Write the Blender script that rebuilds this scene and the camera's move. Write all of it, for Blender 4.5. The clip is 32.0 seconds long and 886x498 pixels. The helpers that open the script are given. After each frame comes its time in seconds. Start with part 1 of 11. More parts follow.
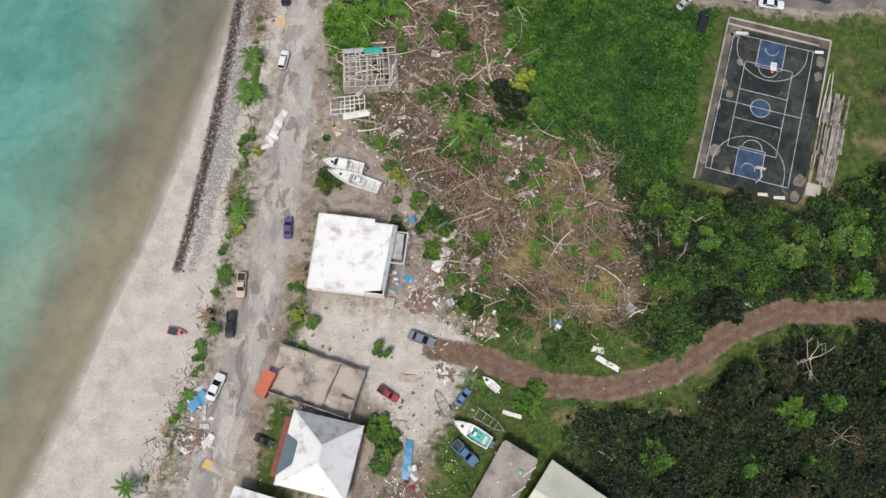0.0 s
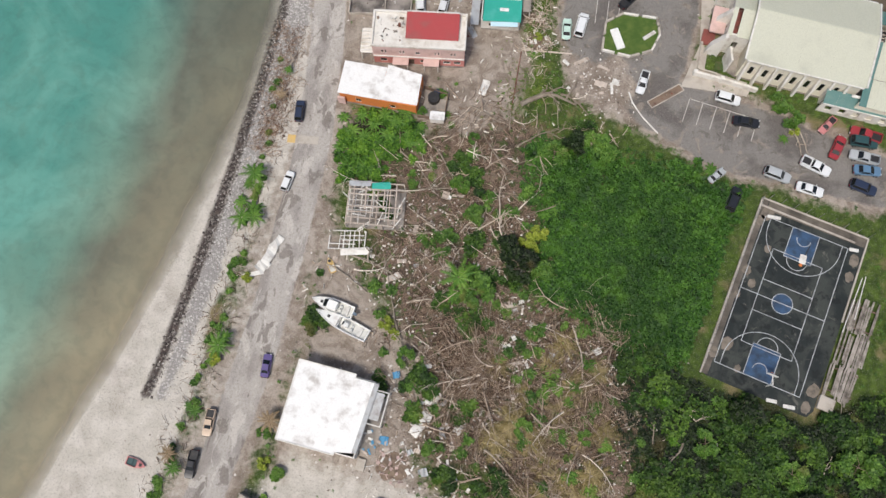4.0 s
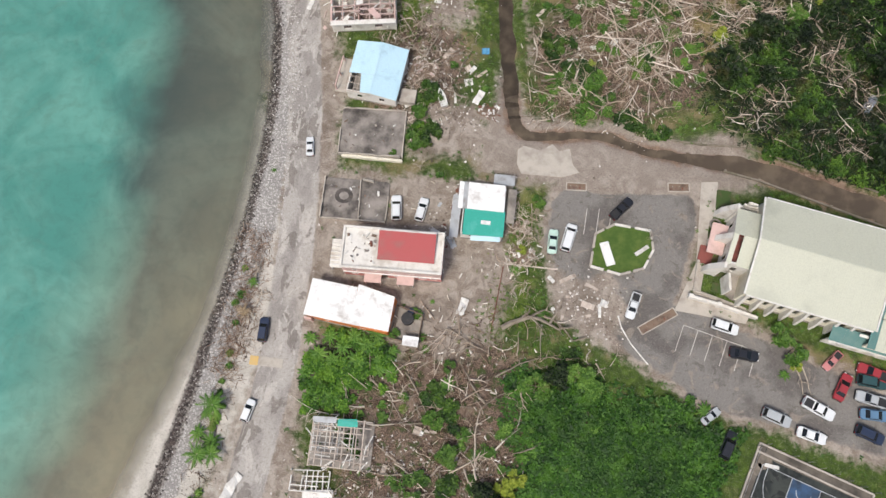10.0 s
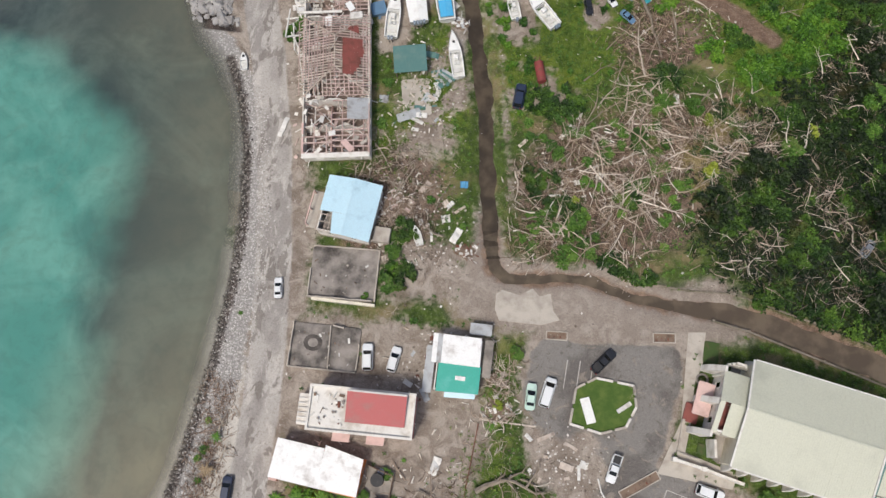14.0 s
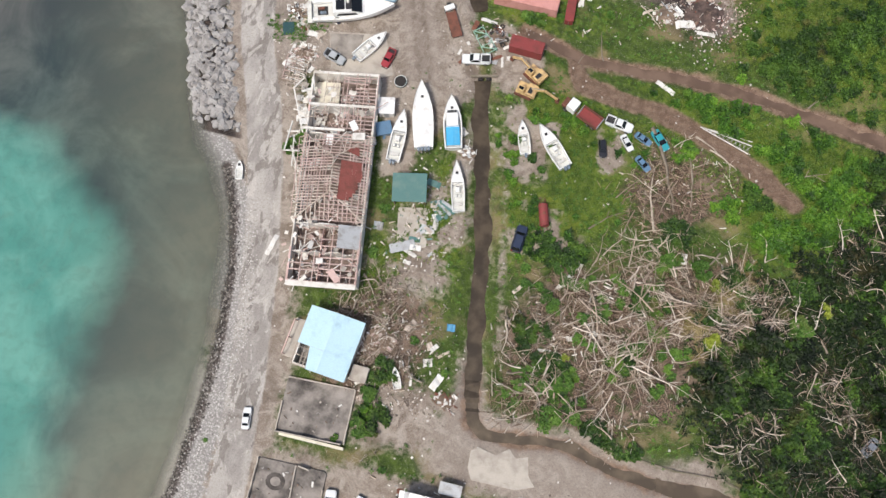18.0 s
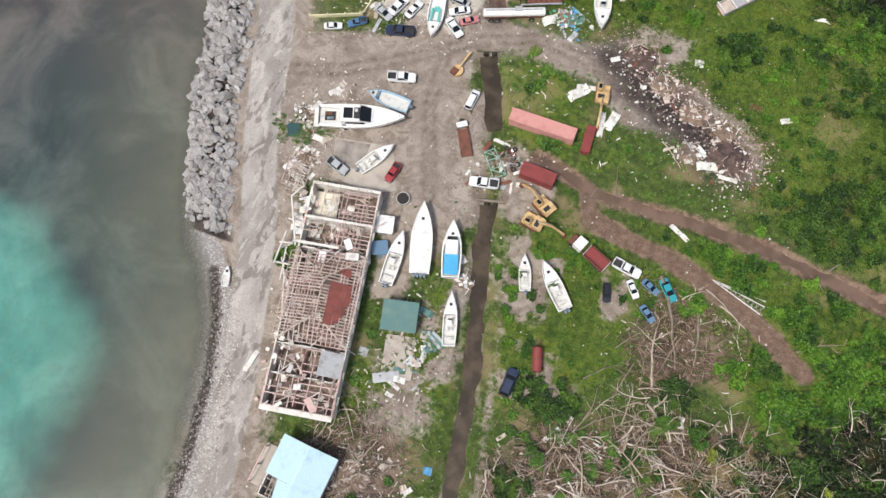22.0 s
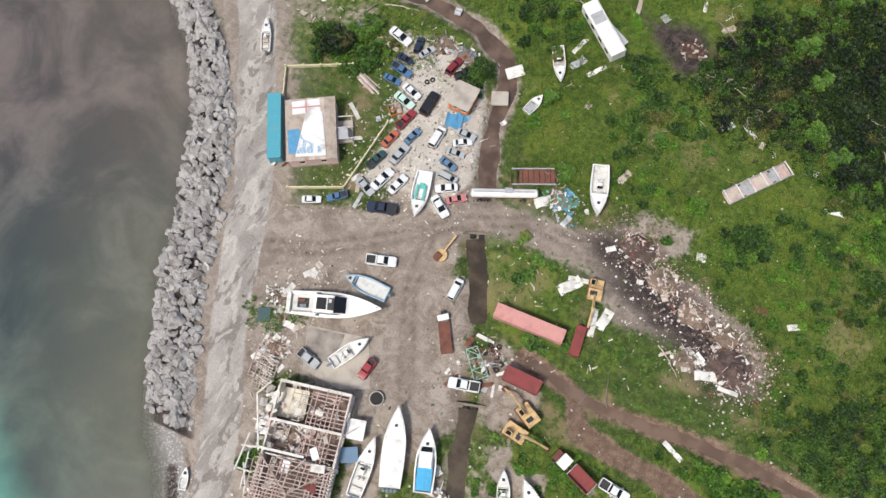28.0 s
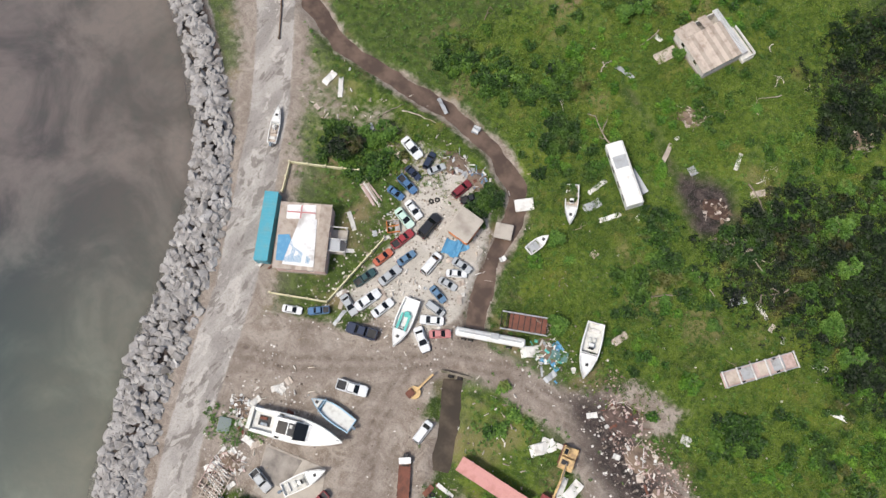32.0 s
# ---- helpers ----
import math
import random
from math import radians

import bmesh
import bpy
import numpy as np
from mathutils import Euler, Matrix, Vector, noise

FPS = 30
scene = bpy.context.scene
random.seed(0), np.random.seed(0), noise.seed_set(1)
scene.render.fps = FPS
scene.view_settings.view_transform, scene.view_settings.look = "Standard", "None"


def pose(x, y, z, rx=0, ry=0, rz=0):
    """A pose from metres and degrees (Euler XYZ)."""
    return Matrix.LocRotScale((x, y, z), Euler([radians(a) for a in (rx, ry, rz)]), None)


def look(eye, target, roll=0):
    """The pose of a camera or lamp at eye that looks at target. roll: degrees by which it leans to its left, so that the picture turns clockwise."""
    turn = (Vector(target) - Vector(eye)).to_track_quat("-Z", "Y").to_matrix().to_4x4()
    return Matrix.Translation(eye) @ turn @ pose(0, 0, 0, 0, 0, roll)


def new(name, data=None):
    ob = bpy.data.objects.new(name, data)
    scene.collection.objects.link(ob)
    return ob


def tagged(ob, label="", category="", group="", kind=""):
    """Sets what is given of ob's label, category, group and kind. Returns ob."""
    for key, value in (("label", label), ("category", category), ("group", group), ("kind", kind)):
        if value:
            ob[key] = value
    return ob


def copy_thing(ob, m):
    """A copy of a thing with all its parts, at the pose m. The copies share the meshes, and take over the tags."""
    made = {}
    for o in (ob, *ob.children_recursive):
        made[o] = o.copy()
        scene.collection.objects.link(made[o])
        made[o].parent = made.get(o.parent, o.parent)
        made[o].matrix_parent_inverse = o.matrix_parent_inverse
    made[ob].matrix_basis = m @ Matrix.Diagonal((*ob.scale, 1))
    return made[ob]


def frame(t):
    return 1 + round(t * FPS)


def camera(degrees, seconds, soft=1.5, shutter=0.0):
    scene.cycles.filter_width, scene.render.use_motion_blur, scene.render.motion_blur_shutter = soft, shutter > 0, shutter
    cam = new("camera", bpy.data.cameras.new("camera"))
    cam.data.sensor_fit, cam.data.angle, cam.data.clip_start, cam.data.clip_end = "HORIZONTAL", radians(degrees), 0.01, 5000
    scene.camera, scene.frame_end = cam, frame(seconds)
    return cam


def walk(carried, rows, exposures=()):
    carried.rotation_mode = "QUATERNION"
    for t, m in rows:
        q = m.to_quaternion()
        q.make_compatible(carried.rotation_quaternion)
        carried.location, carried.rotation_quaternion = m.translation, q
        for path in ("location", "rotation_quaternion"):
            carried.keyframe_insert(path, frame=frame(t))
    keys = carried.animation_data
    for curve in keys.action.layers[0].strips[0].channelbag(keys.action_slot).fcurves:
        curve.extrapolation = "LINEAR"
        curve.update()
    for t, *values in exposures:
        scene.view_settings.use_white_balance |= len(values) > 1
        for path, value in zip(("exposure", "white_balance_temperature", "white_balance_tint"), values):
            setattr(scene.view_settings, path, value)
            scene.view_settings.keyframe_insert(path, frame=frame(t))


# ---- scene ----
cam = camera(58.9, 32.0)
# seconds; east, north, height in metres; the three turns in degrees
PATH = [
    (0.0, -0.80, 6.19, 137.11, 14.988, 1.463, 0.633),
    (0.5, -0.21, 10.04, 137.01, 15.048, 1.259, 3.265),
    (1.0, 0.31, 13.87, 136.91, 15.087, 1.129, 5.942),
    (1.5, 0.76, 17.68, 136.82, 15.107, 1.047, 7.860),
    (2.0, 1.13, 21.45, 136.74, 15.098, 0.993, 8.368),
    (2.5, 1.45, 25.20, 136.69, 15.049, 0.976, 8.239),
    (3.0, 1.69, 28.90, 136.66, 14.973, 1.000, 8.357),
    (3.5, 1.88, 32.58, 136.67, 14.924, 1.025, 8.435),
    (4.0, 2.02, 36.23, 136.69, 14.913, 1.044, 8.422),
    (4.5, 2.11, 39.87, 136.72, 14.912, 1.079, 8.509),
    (5.0, 2.16, 43.48, 136.75, 14.902, 1.123, 8.669),
    (5.5, 2.16, 47.09, 136.77, 14.877, 1.166, 8.832),
    (6.0, 2.14, 50.70, 136.78, 14.850, 1.200, 8.950),
    (6.5, 2.08, 54.30, 136.78, 14.825, 1.230, 9.042),
    (7.0, 2.00, 57.91, 136.78, 14.802, 1.265, 9.129),
    (7.5, 1.91, 61.52, 136.79, 14.780, 1.298, 9.200),
    (8.0, 1.80, 65.14, 136.83, 14.759, 1.330, 9.265),
    (8.5, 1.70, 68.76, 136.89, 14.737, 1.361, 9.350),
    (9.0, 1.61, 72.41, 136.96, 14.693, 1.382, 9.438),
    (9.5, 1.54, 76.06, 137.03, 14.624, 1.394, 9.519),
    (10.0, 1.48, 79.75, 137.10, 14.544, 1.409, 9.605),
    (10.5, 1.45, 83.45, 137.14, 14.438, 1.427, 9.686),
    (11.0, 1.43, 87.17, 137.16, 14.293, 1.446, 9.753),
    (11.5, 1.43, 90.91, 137.17, 14.142, 1.467, 9.816),
    (12.0, 1.44, 94.65, 137.18, 14.021, 1.490, 9.874),
    (12.5, 1.47, 98.40, 137.20, 13.945, 1.511, 9.926),
    (13.0, 1.51, 102.13, 137.24, 13.866, 1.532, 9.990),
    (13.5, 1.57, 105.85, 137.28, 13.766, 1.552, 10.062),
    (14.0, 1.66, 109.54, 137.33, 13.687, 1.572, 10.110),
    (14.5, 1.76, 113.20, 137.37, 13.646, 1.587, 10.180),
    (15.0, 1.89, 116.82, 137.39, 13.632, 1.597, 10.382),
    (15.5, 2.03, 120.38, 137.38, 13.607, 1.623, 10.869),
    (16.0, 2.18, 123.86, 137.35, 13.561, 1.672, 11.620),
    (16.5, 2.31, 127.25, 137.30, 13.517, 1.743, 12.494),
    (17.0, 2.41, 130.56, 137.23, 13.522, 1.831, 13.460),
    (17.5, 2.48, 133.77, 137.14, 13.601, 1.929, 14.644),
    (18.0, 2.48, 136.90, 137.05, 13.743, 2.023, 16.289),
    (18.5, 2.42, 139.95, 136.94, 13.906, 2.093, 18.232),
    (19.0, 2.28, 142.91, 136.81, 14.045, 2.117, 19.990),
    (19.5, 2.05, 145.81, 136.67, 14.130, 2.091, 20.859),
    (20.0, 1.72, 148.65, 136.49, 14.196, 2.048, 21.087),
    (20.5, 1.29, 151.45, 136.30, 14.301, 2.036, 21.453),
    (21.0, 0.77, 154.22, 136.08, 14.427, 2.031, 21.811),
    (21.5, 0.18, 156.96, 135.83, 14.550, 2.019, 21.973),
    (22.0, -0.46, 159.68, 135.58, 14.665, 2.010, 22.001),
    (22.5, -1.14, 162.38, 135.34, 14.772, 2.017, 21.999),
    (23.0, -1.85, 165.07, 135.12, 14.876, 2.044, 22.034),
    (23.5, -2.55, 167.75, 134.95, 14.980, 2.067, 22.079),
    (24.0, -3.24, 170.45, 134.84, 15.080, 2.077, 22.124),
    (24.5, -3.91, 173.18, 134.77, 15.166, 2.082, 22.187),
    (25.0, -4.56, 175.95, 134.73, 15.235, 2.111, 22.277),
    (25.5, -5.20, 178.77, 134.71, 15.298, 2.176, 22.369),
    (26.0, -5.82, 181.67, 134.70, 15.376, 2.264, 22.407),
    (26.5, -6.42, 184.64, 134.68, 15.445, 2.359, 22.463),
    (27.0, -7.01, 187.69, 134.64, 15.474, 2.450, 22.683),
    (27.5, -7.59, 190.81, 134.58, 15.446, 2.531, 23.237),
    (28.0, -8.15, 194.01, 134.52, 15.392, 2.602, 24.109),
    (28.5, -8.72, 197.28, 134.46, 15.361, 2.661, 25.135),
    (29.0, -9.28, 200.62, 134.41, 15.362, 2.709, 26.174),
    (29.5, -9.86, 204.01, 134.37, 15.378, 2.747, 27.233),
    (30.0, -10.44, 207.45, 134.36, 15.373, 2.781, 28.461),
    (30.5, -11.02, 210.92, 134.37, 15.320, 2.814, 29.692),
    (31.0, -11.61, 214.43, 134.39, 15.212, 2.853, 30.767),
    (31.5, -12.21, 217.98, 134.43, 15.073, 2.910, 31.876),
    (32.0, -12.83, 221.58, 134.48, 14.909, 3.001, 33.170),
]
EXPOSURE = [(0.0, -0.02), (3.5, 0.0), (6.0, 0.08), (8.5, 0.14), (11.0, 0.06), (14.0, -0.04), (18.0, 0.22), (22.0, 0.24), (28.0, 0.18), (32.0, 0.18)]
walk(cam, [(t, pose(*p)) for t, *p in PATH], EXPOSURE)

# ---- light: bright overcast, a soft high sun ----
world = bpy.data.worlds.new("sky")
scene.world = world
world.use_nodes = True
wn = world.node_tree.nodes
sky = wn.new("ShaderNodeTexSky")
sky.sky_type = "NISHITA"
sky.sun_disc = False
sky.sun_elevation, sky.sun_rotation = radians(62), radians(200)
sky.air_density, sky.dust_density, sky.ozone_density = 1.0, 4.0, 1.0
wn["Background"].inputs["Strength"].default_value = 0.115
world.node_tree.links.new(sky.outputs[0], wn["Background"].inputs["Color"])
sun = new("sun", bpy.data.lights.new("sun", "SUN"))
sun.data.energy, sun.data.angle, sun.data.color = 2.35, radians(11), (1.0, 0.96, 0.9)
sun.matrix_world = look((-20, -50, 100), (0, 0, 0))


# ---- materials ----
def srgb(r, g, b):
    """Linear colour from 0-255 values."""
    return tuple((c / 255 / 12.92 if c <= 10 else ((c / 255 + 0.055) / 1.055) ** 2.4) for c in (r, g, b)) + (1.0,)


class Nodes:
    """Short names for building a node material."""

    def __init__(self, name):
        self.mat = bpy.data.materials.new(name)
        self.mat.use_nodes = True
        self.t = self.mat.node_tree
        self.n = self.t.nodes
        self.b = self.n["Principled BSDF"]

    def link(self, a, b):
        self.t.links.new(a, b)

    def put(self, sock, v):
        if hasattr(v, "links") or isinstance(v, bpy.types.NodeSocket):
            self.link(v, sock)
        else:
            sock.default_value = v

    def coord(self, kind="Object"):
        if kind == "World":
            return self.n.new("ShaderNodeNewGeometry").outputs["Position"]
        return self.n.new("ShaderNodeTexCoord").outputs[kind]

    def noise(self, scale, detail=3.0, rough=0.55, co=None, dist=0.0):
        x = self.n.new("ShaderNodeTexNoise")
        x.inputs["Scale"].default_value, x.inputs["Detail"].default_value = scale, detail
        x.inputs["Roughness"].default_value, x.inputs["Distortion"].default_value = rough, dist
        self.link(co if co is not None else self.coord("World"), x.inputs["Vector"])
        return x.outputs["Fac"]

    def voronoi(self, scale, co=None, feature="F1", out="Distance"):
        x = self.n.new("ShaderNodeTexVoronoi")
        x.feature = feature
        x.inputs["Scale"].default_value = scale
        self.link(co if co is not None else self.coord("World"), x.inputs["Vector"])
        return x.outputs[out]

    def attr(self, name, out="Color"):
        x = self.n.new("ShaderNodeAttribute")
        x.attribute_name = name
        return x.outputs[out]

    def split(self, col):
        x = self.n.new("ShaderNodeSeparateColor")
        self.link(col, x.inputs[0])
        return x.outputs[0], x.outputs[1], x.outputs[2]

    def math(self, op, a, b=0.0, clamp=False):
        x = self.n.new("ShaderNodeMath")
        x.operation, x.use_clamp = op, clamp
        self.put(x.inputs[0], a)
        self.put(x.inputs[1], b)
        return x.outputs[0]

    def step(self, v, lo, hi, a=0.0, b=1.0):
        x = self.n.new("ShaderNodeMapRange")
        x.interpolation_type = "SMOOTHSTEP"
        self.put(x.inputs["Value"], v)
        x.inputs["From Min"].default_value, x.inputs["From Max"].default_value = lo, hi
        x.inputs["To Min"].default_value, x.inputs["To Max"].default_value = a, b
        return x.outputs[0]

    def mix(self, fac, a, b, kind="MIX"):
        x = self.n.new("ShaderNodeMix")
        x.data_type, x.blend_type = "RGBA", kind
        self.put(x.inputs[0], fac)
        self.put(x.inputs[6], a)
        self.put(x.inputs[7], b)
        return x.outputs[2]

    def ramp(self, fac, stops):
        x = self.n.new("ShaderNodeValToRGB")
        e = x.color_ramp.elements
        while len(e) < len(stops):
            e.new(0.5)
        for i, (p, c) in enumerate(stops):
            e[i].position, e[i].color = p, c
        self.link(fac, x.inputs[0])
        return x.outputs[0]

    def bump(self, h, strength=0.3, dist=0.05):
        x = self.n.new("ShaderNodeBump")
        x.inputs["Strength"].default_value, x.inputs["Distance"].default_value = strength, dist
        self.link(h, x.inputs["Height"])
        self.link(x.outputs[0], self.b.inputs["Normal"])

    def random(self):
        return self.n.new("ShaderNodeObjectInfo").outputs["Random"]

    def island(self):
        return self.n.new("ShaderNodeNewGeometry").outputs["Random Per Island"]

    def done(self, color, rough=0.8, metal=0.0, spec=None):
        self.put(self.b.inputs["Base Color"], color)
        self.put(self.b.inputs["Roughness"], rough)
        self.put(self.b.inputs["Metallic"], metal)
        if spec is not None:
            self.b.inputs["Specular IOR Level"].default_value = spec
        return self.mat


def worn(name, col, dirt, rough=0.6, metal=0.0, amount=0.5, scale=0.6, fine=9.0, spec=None, jitter=0.0, bump=0.15):
    """A painted or bare surface with large stains and fine grain; jitter varies the tone from object to object."""
    m = Nodes(name)
    big = m.step(m.noise(scale, 4, 0.62), 0.62 - amount * 0.35, 0.78)
    c = m.mix(big, col, dirt)
    grain = m.noise(fine, 3)
    c = m.mix(m.step(grain, 0.35, 0.7, 0.0, 0.22), c, tuple(v * 0.55 for v in col[:3]) + (1,))
    if jitter:
        c = m.mix(jitter, c, m.ramp(m.random(), [(0, (0.35, 0.33, 0.3, 1)), (1, (1, 1, 1, 1))]), "MULTIPLY")
    if bump:
        m.bump(grain, bump, 0.03)
    return m.done(c, rough, metal, spec)


# ---- the plan: lines of the shore, the roads and the streams, metres east and north ----
SHORE = [(-96, -60), (-86, -25), (-73.8, 1.9), (-68.2, 18.1), (-64.6, 30.2), (-60.7, 40.6), (-57.0, 52.5), (-53.2, 65), (-50, 78), (-47.3, 90),
         (-45.4, 102), (-44.5, 114), (-44.4, 128), (-45.2, 141), (-47.6, 154), (-51, 164.5), (-55, 171.5), (-60.5, 177), (-64.6, 184), (-68.5, 195),
         (-72, 202), (-75.6, 216), (-81.8, 232), (-90, 244.8), (-102, 256), (-118, 268), (-160, 296), (-420, 460), (-1500, 1100)]
ROAD = [(-62, -60), (-50.5, -22), (-44.8, 0), (-41.8, 12.6), (-38.9, 24.3), (-37, 36.5), (-35.5, 47), (-34.4, 58), (-33.6, 70), (-33.1, 82), (-33.0, 93),
        (-33.7, 104), (-35.1, 118.5), (-38, 136), (-42, 154), (-47.6, 173.3), (-52, 185), (-57.1, 196), (-62, 210), (-66, 222.5), (-72.3, 235.6), (-82, 255),
        (-93.4, 272), (-115, 296), (-140, 325)]
SHINGLE = [(-50.2, 39), (-48.6, 47), (-46.6, 61.6), (-45.0, 75), (-43.6, 90), (-42.4, 103), (-41.6, 116), (-41.5, 128), (-42.3, 141), (-44.8, 154), (-48.4, 165), (-52.4, 172)]
MUD_ROAD = [(-6, 24.8), (3, 23.1), (12.7, 18.8), (24.3, 18), (35.1, 21), (45.3, 27.9), (56.4, 32), (66.1, 31.5), (80, 31.6), (110, 30)]
STREAM = [(-13.8, 201.5), (-11, 190.6), (-7.6, 180), (-5.2, 172), (-3.6, 163), (-1.2, 152), (0.8, 141.5), (3, 137.5), (8.8, 137.2), (16, 138.8), (21.7, 138.6), (33.9, 137.9),
          (43.7, 139.3), (57.6, 136.4), (71, 133.4), (100, 128)]
STREAM_A = STREAM[:7]
STREAM_E = STREAM[11:]
STREAM_F = [(-0.4, 148), (0.7, 143), (1.9, 139.8), (4.2, 138.4), (8, 138.9), (14.4, 140.2), (19.4, 140.3), (25.6, 138.9), (32.6, 138.4), (40.5, 138.6), (46, 138)]
STREAM_N = [(-18, 215.6), (-20.5, 222), (-24.5, 229.4)]
STREAM_NN = [(-25.5, 238), (-27.6, 243), (-30, 251), (-30.6, 259), (-33.5, 264.5), (-41.4, 268.9), (-51.3, 270.6), (-64.2, 270.8), (-77.5, 271.4), (-88, 276), (-98, 290), (-110, 320)]
TRACK_N = [(-8, 213.4), (0, 211.4), (5.6, 210.5), (12, 210.8), (20.4, 211.6), (35, 211.6), (57.3, 209), (85, 206)]
TRACK_S = [(2, 211), (4.6, 205.6), (11, 204.4), (18.3, 204), (25, 202.5), (32.1, 199.9), (40, 196.5), (47, 192.6)]


def fine_axis(lo, hi, step, far):
    mid = np.arange(lo, hi + 1e-6, step)
    out = [step * 1.5]
    while sum(out) < far:
        out.append(out[-1] * 1.35)
    out = np.cumsum(out)
    return np.concatenate([lo - out[::-1], mid, hi + out])


def wave(x, y, size, seed):
    """Smooth value noise in 0..1 on arrays."""
    u, v = x / size + seed * 17.3, y / size - seed * 9.1
    i, j = np.floor(u), np.floor(v)
    a, b = u - i, v - j
    a, b = a * a * (3 - 2 * a), b * b * (3 - 2 * b)

    def h(p, q):
        s = np.sin(p * 127.1 + q * 311.7 + seed * 74.7) * 43758.5453
        return s - np.floor(s)
    return (h(i, j) * (1 - a) + h(i + 1, j) * a) * (1 - b) + (h(i, j + 1) * (1 - a) + h(i + 1, j + 1) * a) * b


def rough_noise(x, y, size, seed):
    return (wave(x, y, size, seed) + 0.5 * wave(x, y, size / 2.3, seed + 3) + 0.25 * wave(x, y, size / 5.1, seed + 5)) / 1.75


def line_dist(x, y, pts):
    d = np.full(x.shape, 1e9)
    for (ax, ay), (bx, by) in zip(pts[:-1], pts[1:]):
        ux, uy = bx - ax, by - ay
        k = np.clip(((x - ax) * ux + (y - ay) * uy) / (ux * ux + uy * uy), 0, 1)
        d = np.minimum(d, np.hypot(x - ax - k * ux, y - ay - k * uy))
    return d


def area(x, y, pts):
    """Signed distance to a polygon, positive inside."""
    inside = np.zeros(x.shape, bool)
    for (ax, ay), (bx, by) in zip(pts, pts[1:] + pts[:1]):
        if ay != by:
            inside ^= ((ay > y) != (by > y)) & (x < (bx - ax) * (y - ay) / (by - ay) + ax)
    return line_dist(x, y, pts + pts[:1]) * np.where(inside, 1, -1)


def soft(d, width):
    return np.clip(d / width * 0.5 + 0.5, 0, 1)


def shore_side(x, y):
    """Metres inland from the water's edge (negative at sea)."""
    ys, xs = [p[1] for p in SHORE], [p[0] for p in SHORE]
    return line_dist(x, y, SHORE) * np.where(x > np.interp(y, ys, xs), 1, -1)


SEA = -0.4


def ground_height(x, y):
    s = shore_side(x, y)
    z = np.clip((s - 7) * 0.06, -4, 0) + 0.10 * (rough_noise(x, y, 5, 2) - 0.5) * np.clip(s / 8, 0, 1)
    road = line_dist(x, y, ROAD)
    z = z * np.clip((road - 3.2) / 2, 0, 1) + 0.02 * (road < 3.4)
    for pts, half, deep in ((STREAM_A, 1.6, 1.3), (STREAM_E, 2.2, 0.6), (STREAM_F, 0.9, 0.55), (STREAM_N, 1.6, 1.2), (STREAM_NN, 1.8, 1.3), (TRACK_N, 0.9, 0.7)):
        z -= deep * soft(half - line_dist(x, y, pts) + 1.6 * (rough_noise(x, y, 4, 4) - 0.5), 1.4) * (np.clip((y - 143) / 4, 0, 1) if pts is STREAM_A else np.clip((x - 34) / 8, 0, 1) if pts is STREAM_E else 1.0)
    return z


def sheet(name, xs, ys, zfun, material, attrs):
    """One grid mesh with float-colour attributes."""
    gx, gy = np.meshgrid(xs, ys)
    x, y = gx.ravel(), gy.ravel()
    me = bpy.data.meshes.new(name)
    nx, ny = len(xs), len(ys)
    me.vertices.add(nx * ny)
    me.vertices.foreach_set("co", np.stack([x, y, zfun(x, y)], 1).astype(np.float32).ravel())
    i = (np.arange(ny - 1)[:, None] * nx + np.arange(nx - 1)[None, :]).ravel()
    quads = np.stack([i, i + 1, i + nx + 1, i + nx], 1).astype(np.int32)
    me.loops.add(quads.size)
    me.loops.foreach_set("vertex_index", quads.ravel())
    me.polygons.add(len(quads))
    me.polygons.foreach_set("loop_start", np.arange(len(quads), dtype=np.int32) * 4)
    me.polygons.foreach_set("use_smooth", np.ones(len(quads), bool))
    for key, cols in attrs(x, y).items():
        a = me.attributes.new(key, "FLOAT_COLOR", "POINT")
        c = np.ones((len(x), 4), np.float32)
        c[:, :len(cols)] = np.stack(cols, 1)
        a.data.foreach_set("color", c.ravel())
    me.update()
    me.materials.append(material)
    return new(name, me)


PARKING = [(9.5, 130.5), (37, 134), (36, 119.6), (34.5, 111.5), (71, 101), (100, 96), (100, 88), (71, 91), (45, 93.2), (33.5, 97.5), (25, 101), (13, 106), (10, 118)]
FORD_ROAD = [(-34, 127.3), (-20, 127.6), (-10.5, 128.6), (2, 131.2), (14, 131.4), (37, 134), (38, 141), (13.6, 136), (2.1, 135), (-10, 131.2), (-20, 130.7), (-36, 130.8)]
SAND_PATCH = [(-30, 31), (-27, 35), (-8, 33), (0, 30), (4, 24), (-3, 12), (-8, 4), (-14, 8), (-20, 18), (-30, 22), (-36, 26)]
YARD = [(-60, 209.6), (-46, 216), (-30, 222), (-21, 223), (-13.6, 201.5), (-19, 190), (-21.5, 180), (-26, 178), (-30, 190), (-34, 196), (-52, 193)]
DIRT_N = [(-65, 216.5), (-58, 221), (-45.5, 227), (-40, 236), (-40, 245), (-52, 262), (-45, 263), (-33, 254), (-29, 240), (-21, 237), (-10.6, 238.5), (-4, 240), (1, 246), (11, 246),
          (10, 241), (6, 237), (14, 236), (25.6, 233), (31, 228), (30, 222), (22, 221), (14, 226), (4, 226), (-4, 231), (-14, 231.5), (-22, 232), (-27.5, 228), (-24, 221), (-18, 213), (-15.5, 203), (-29, 194), (-34, 206), (-44, 212), (-58, 205)]
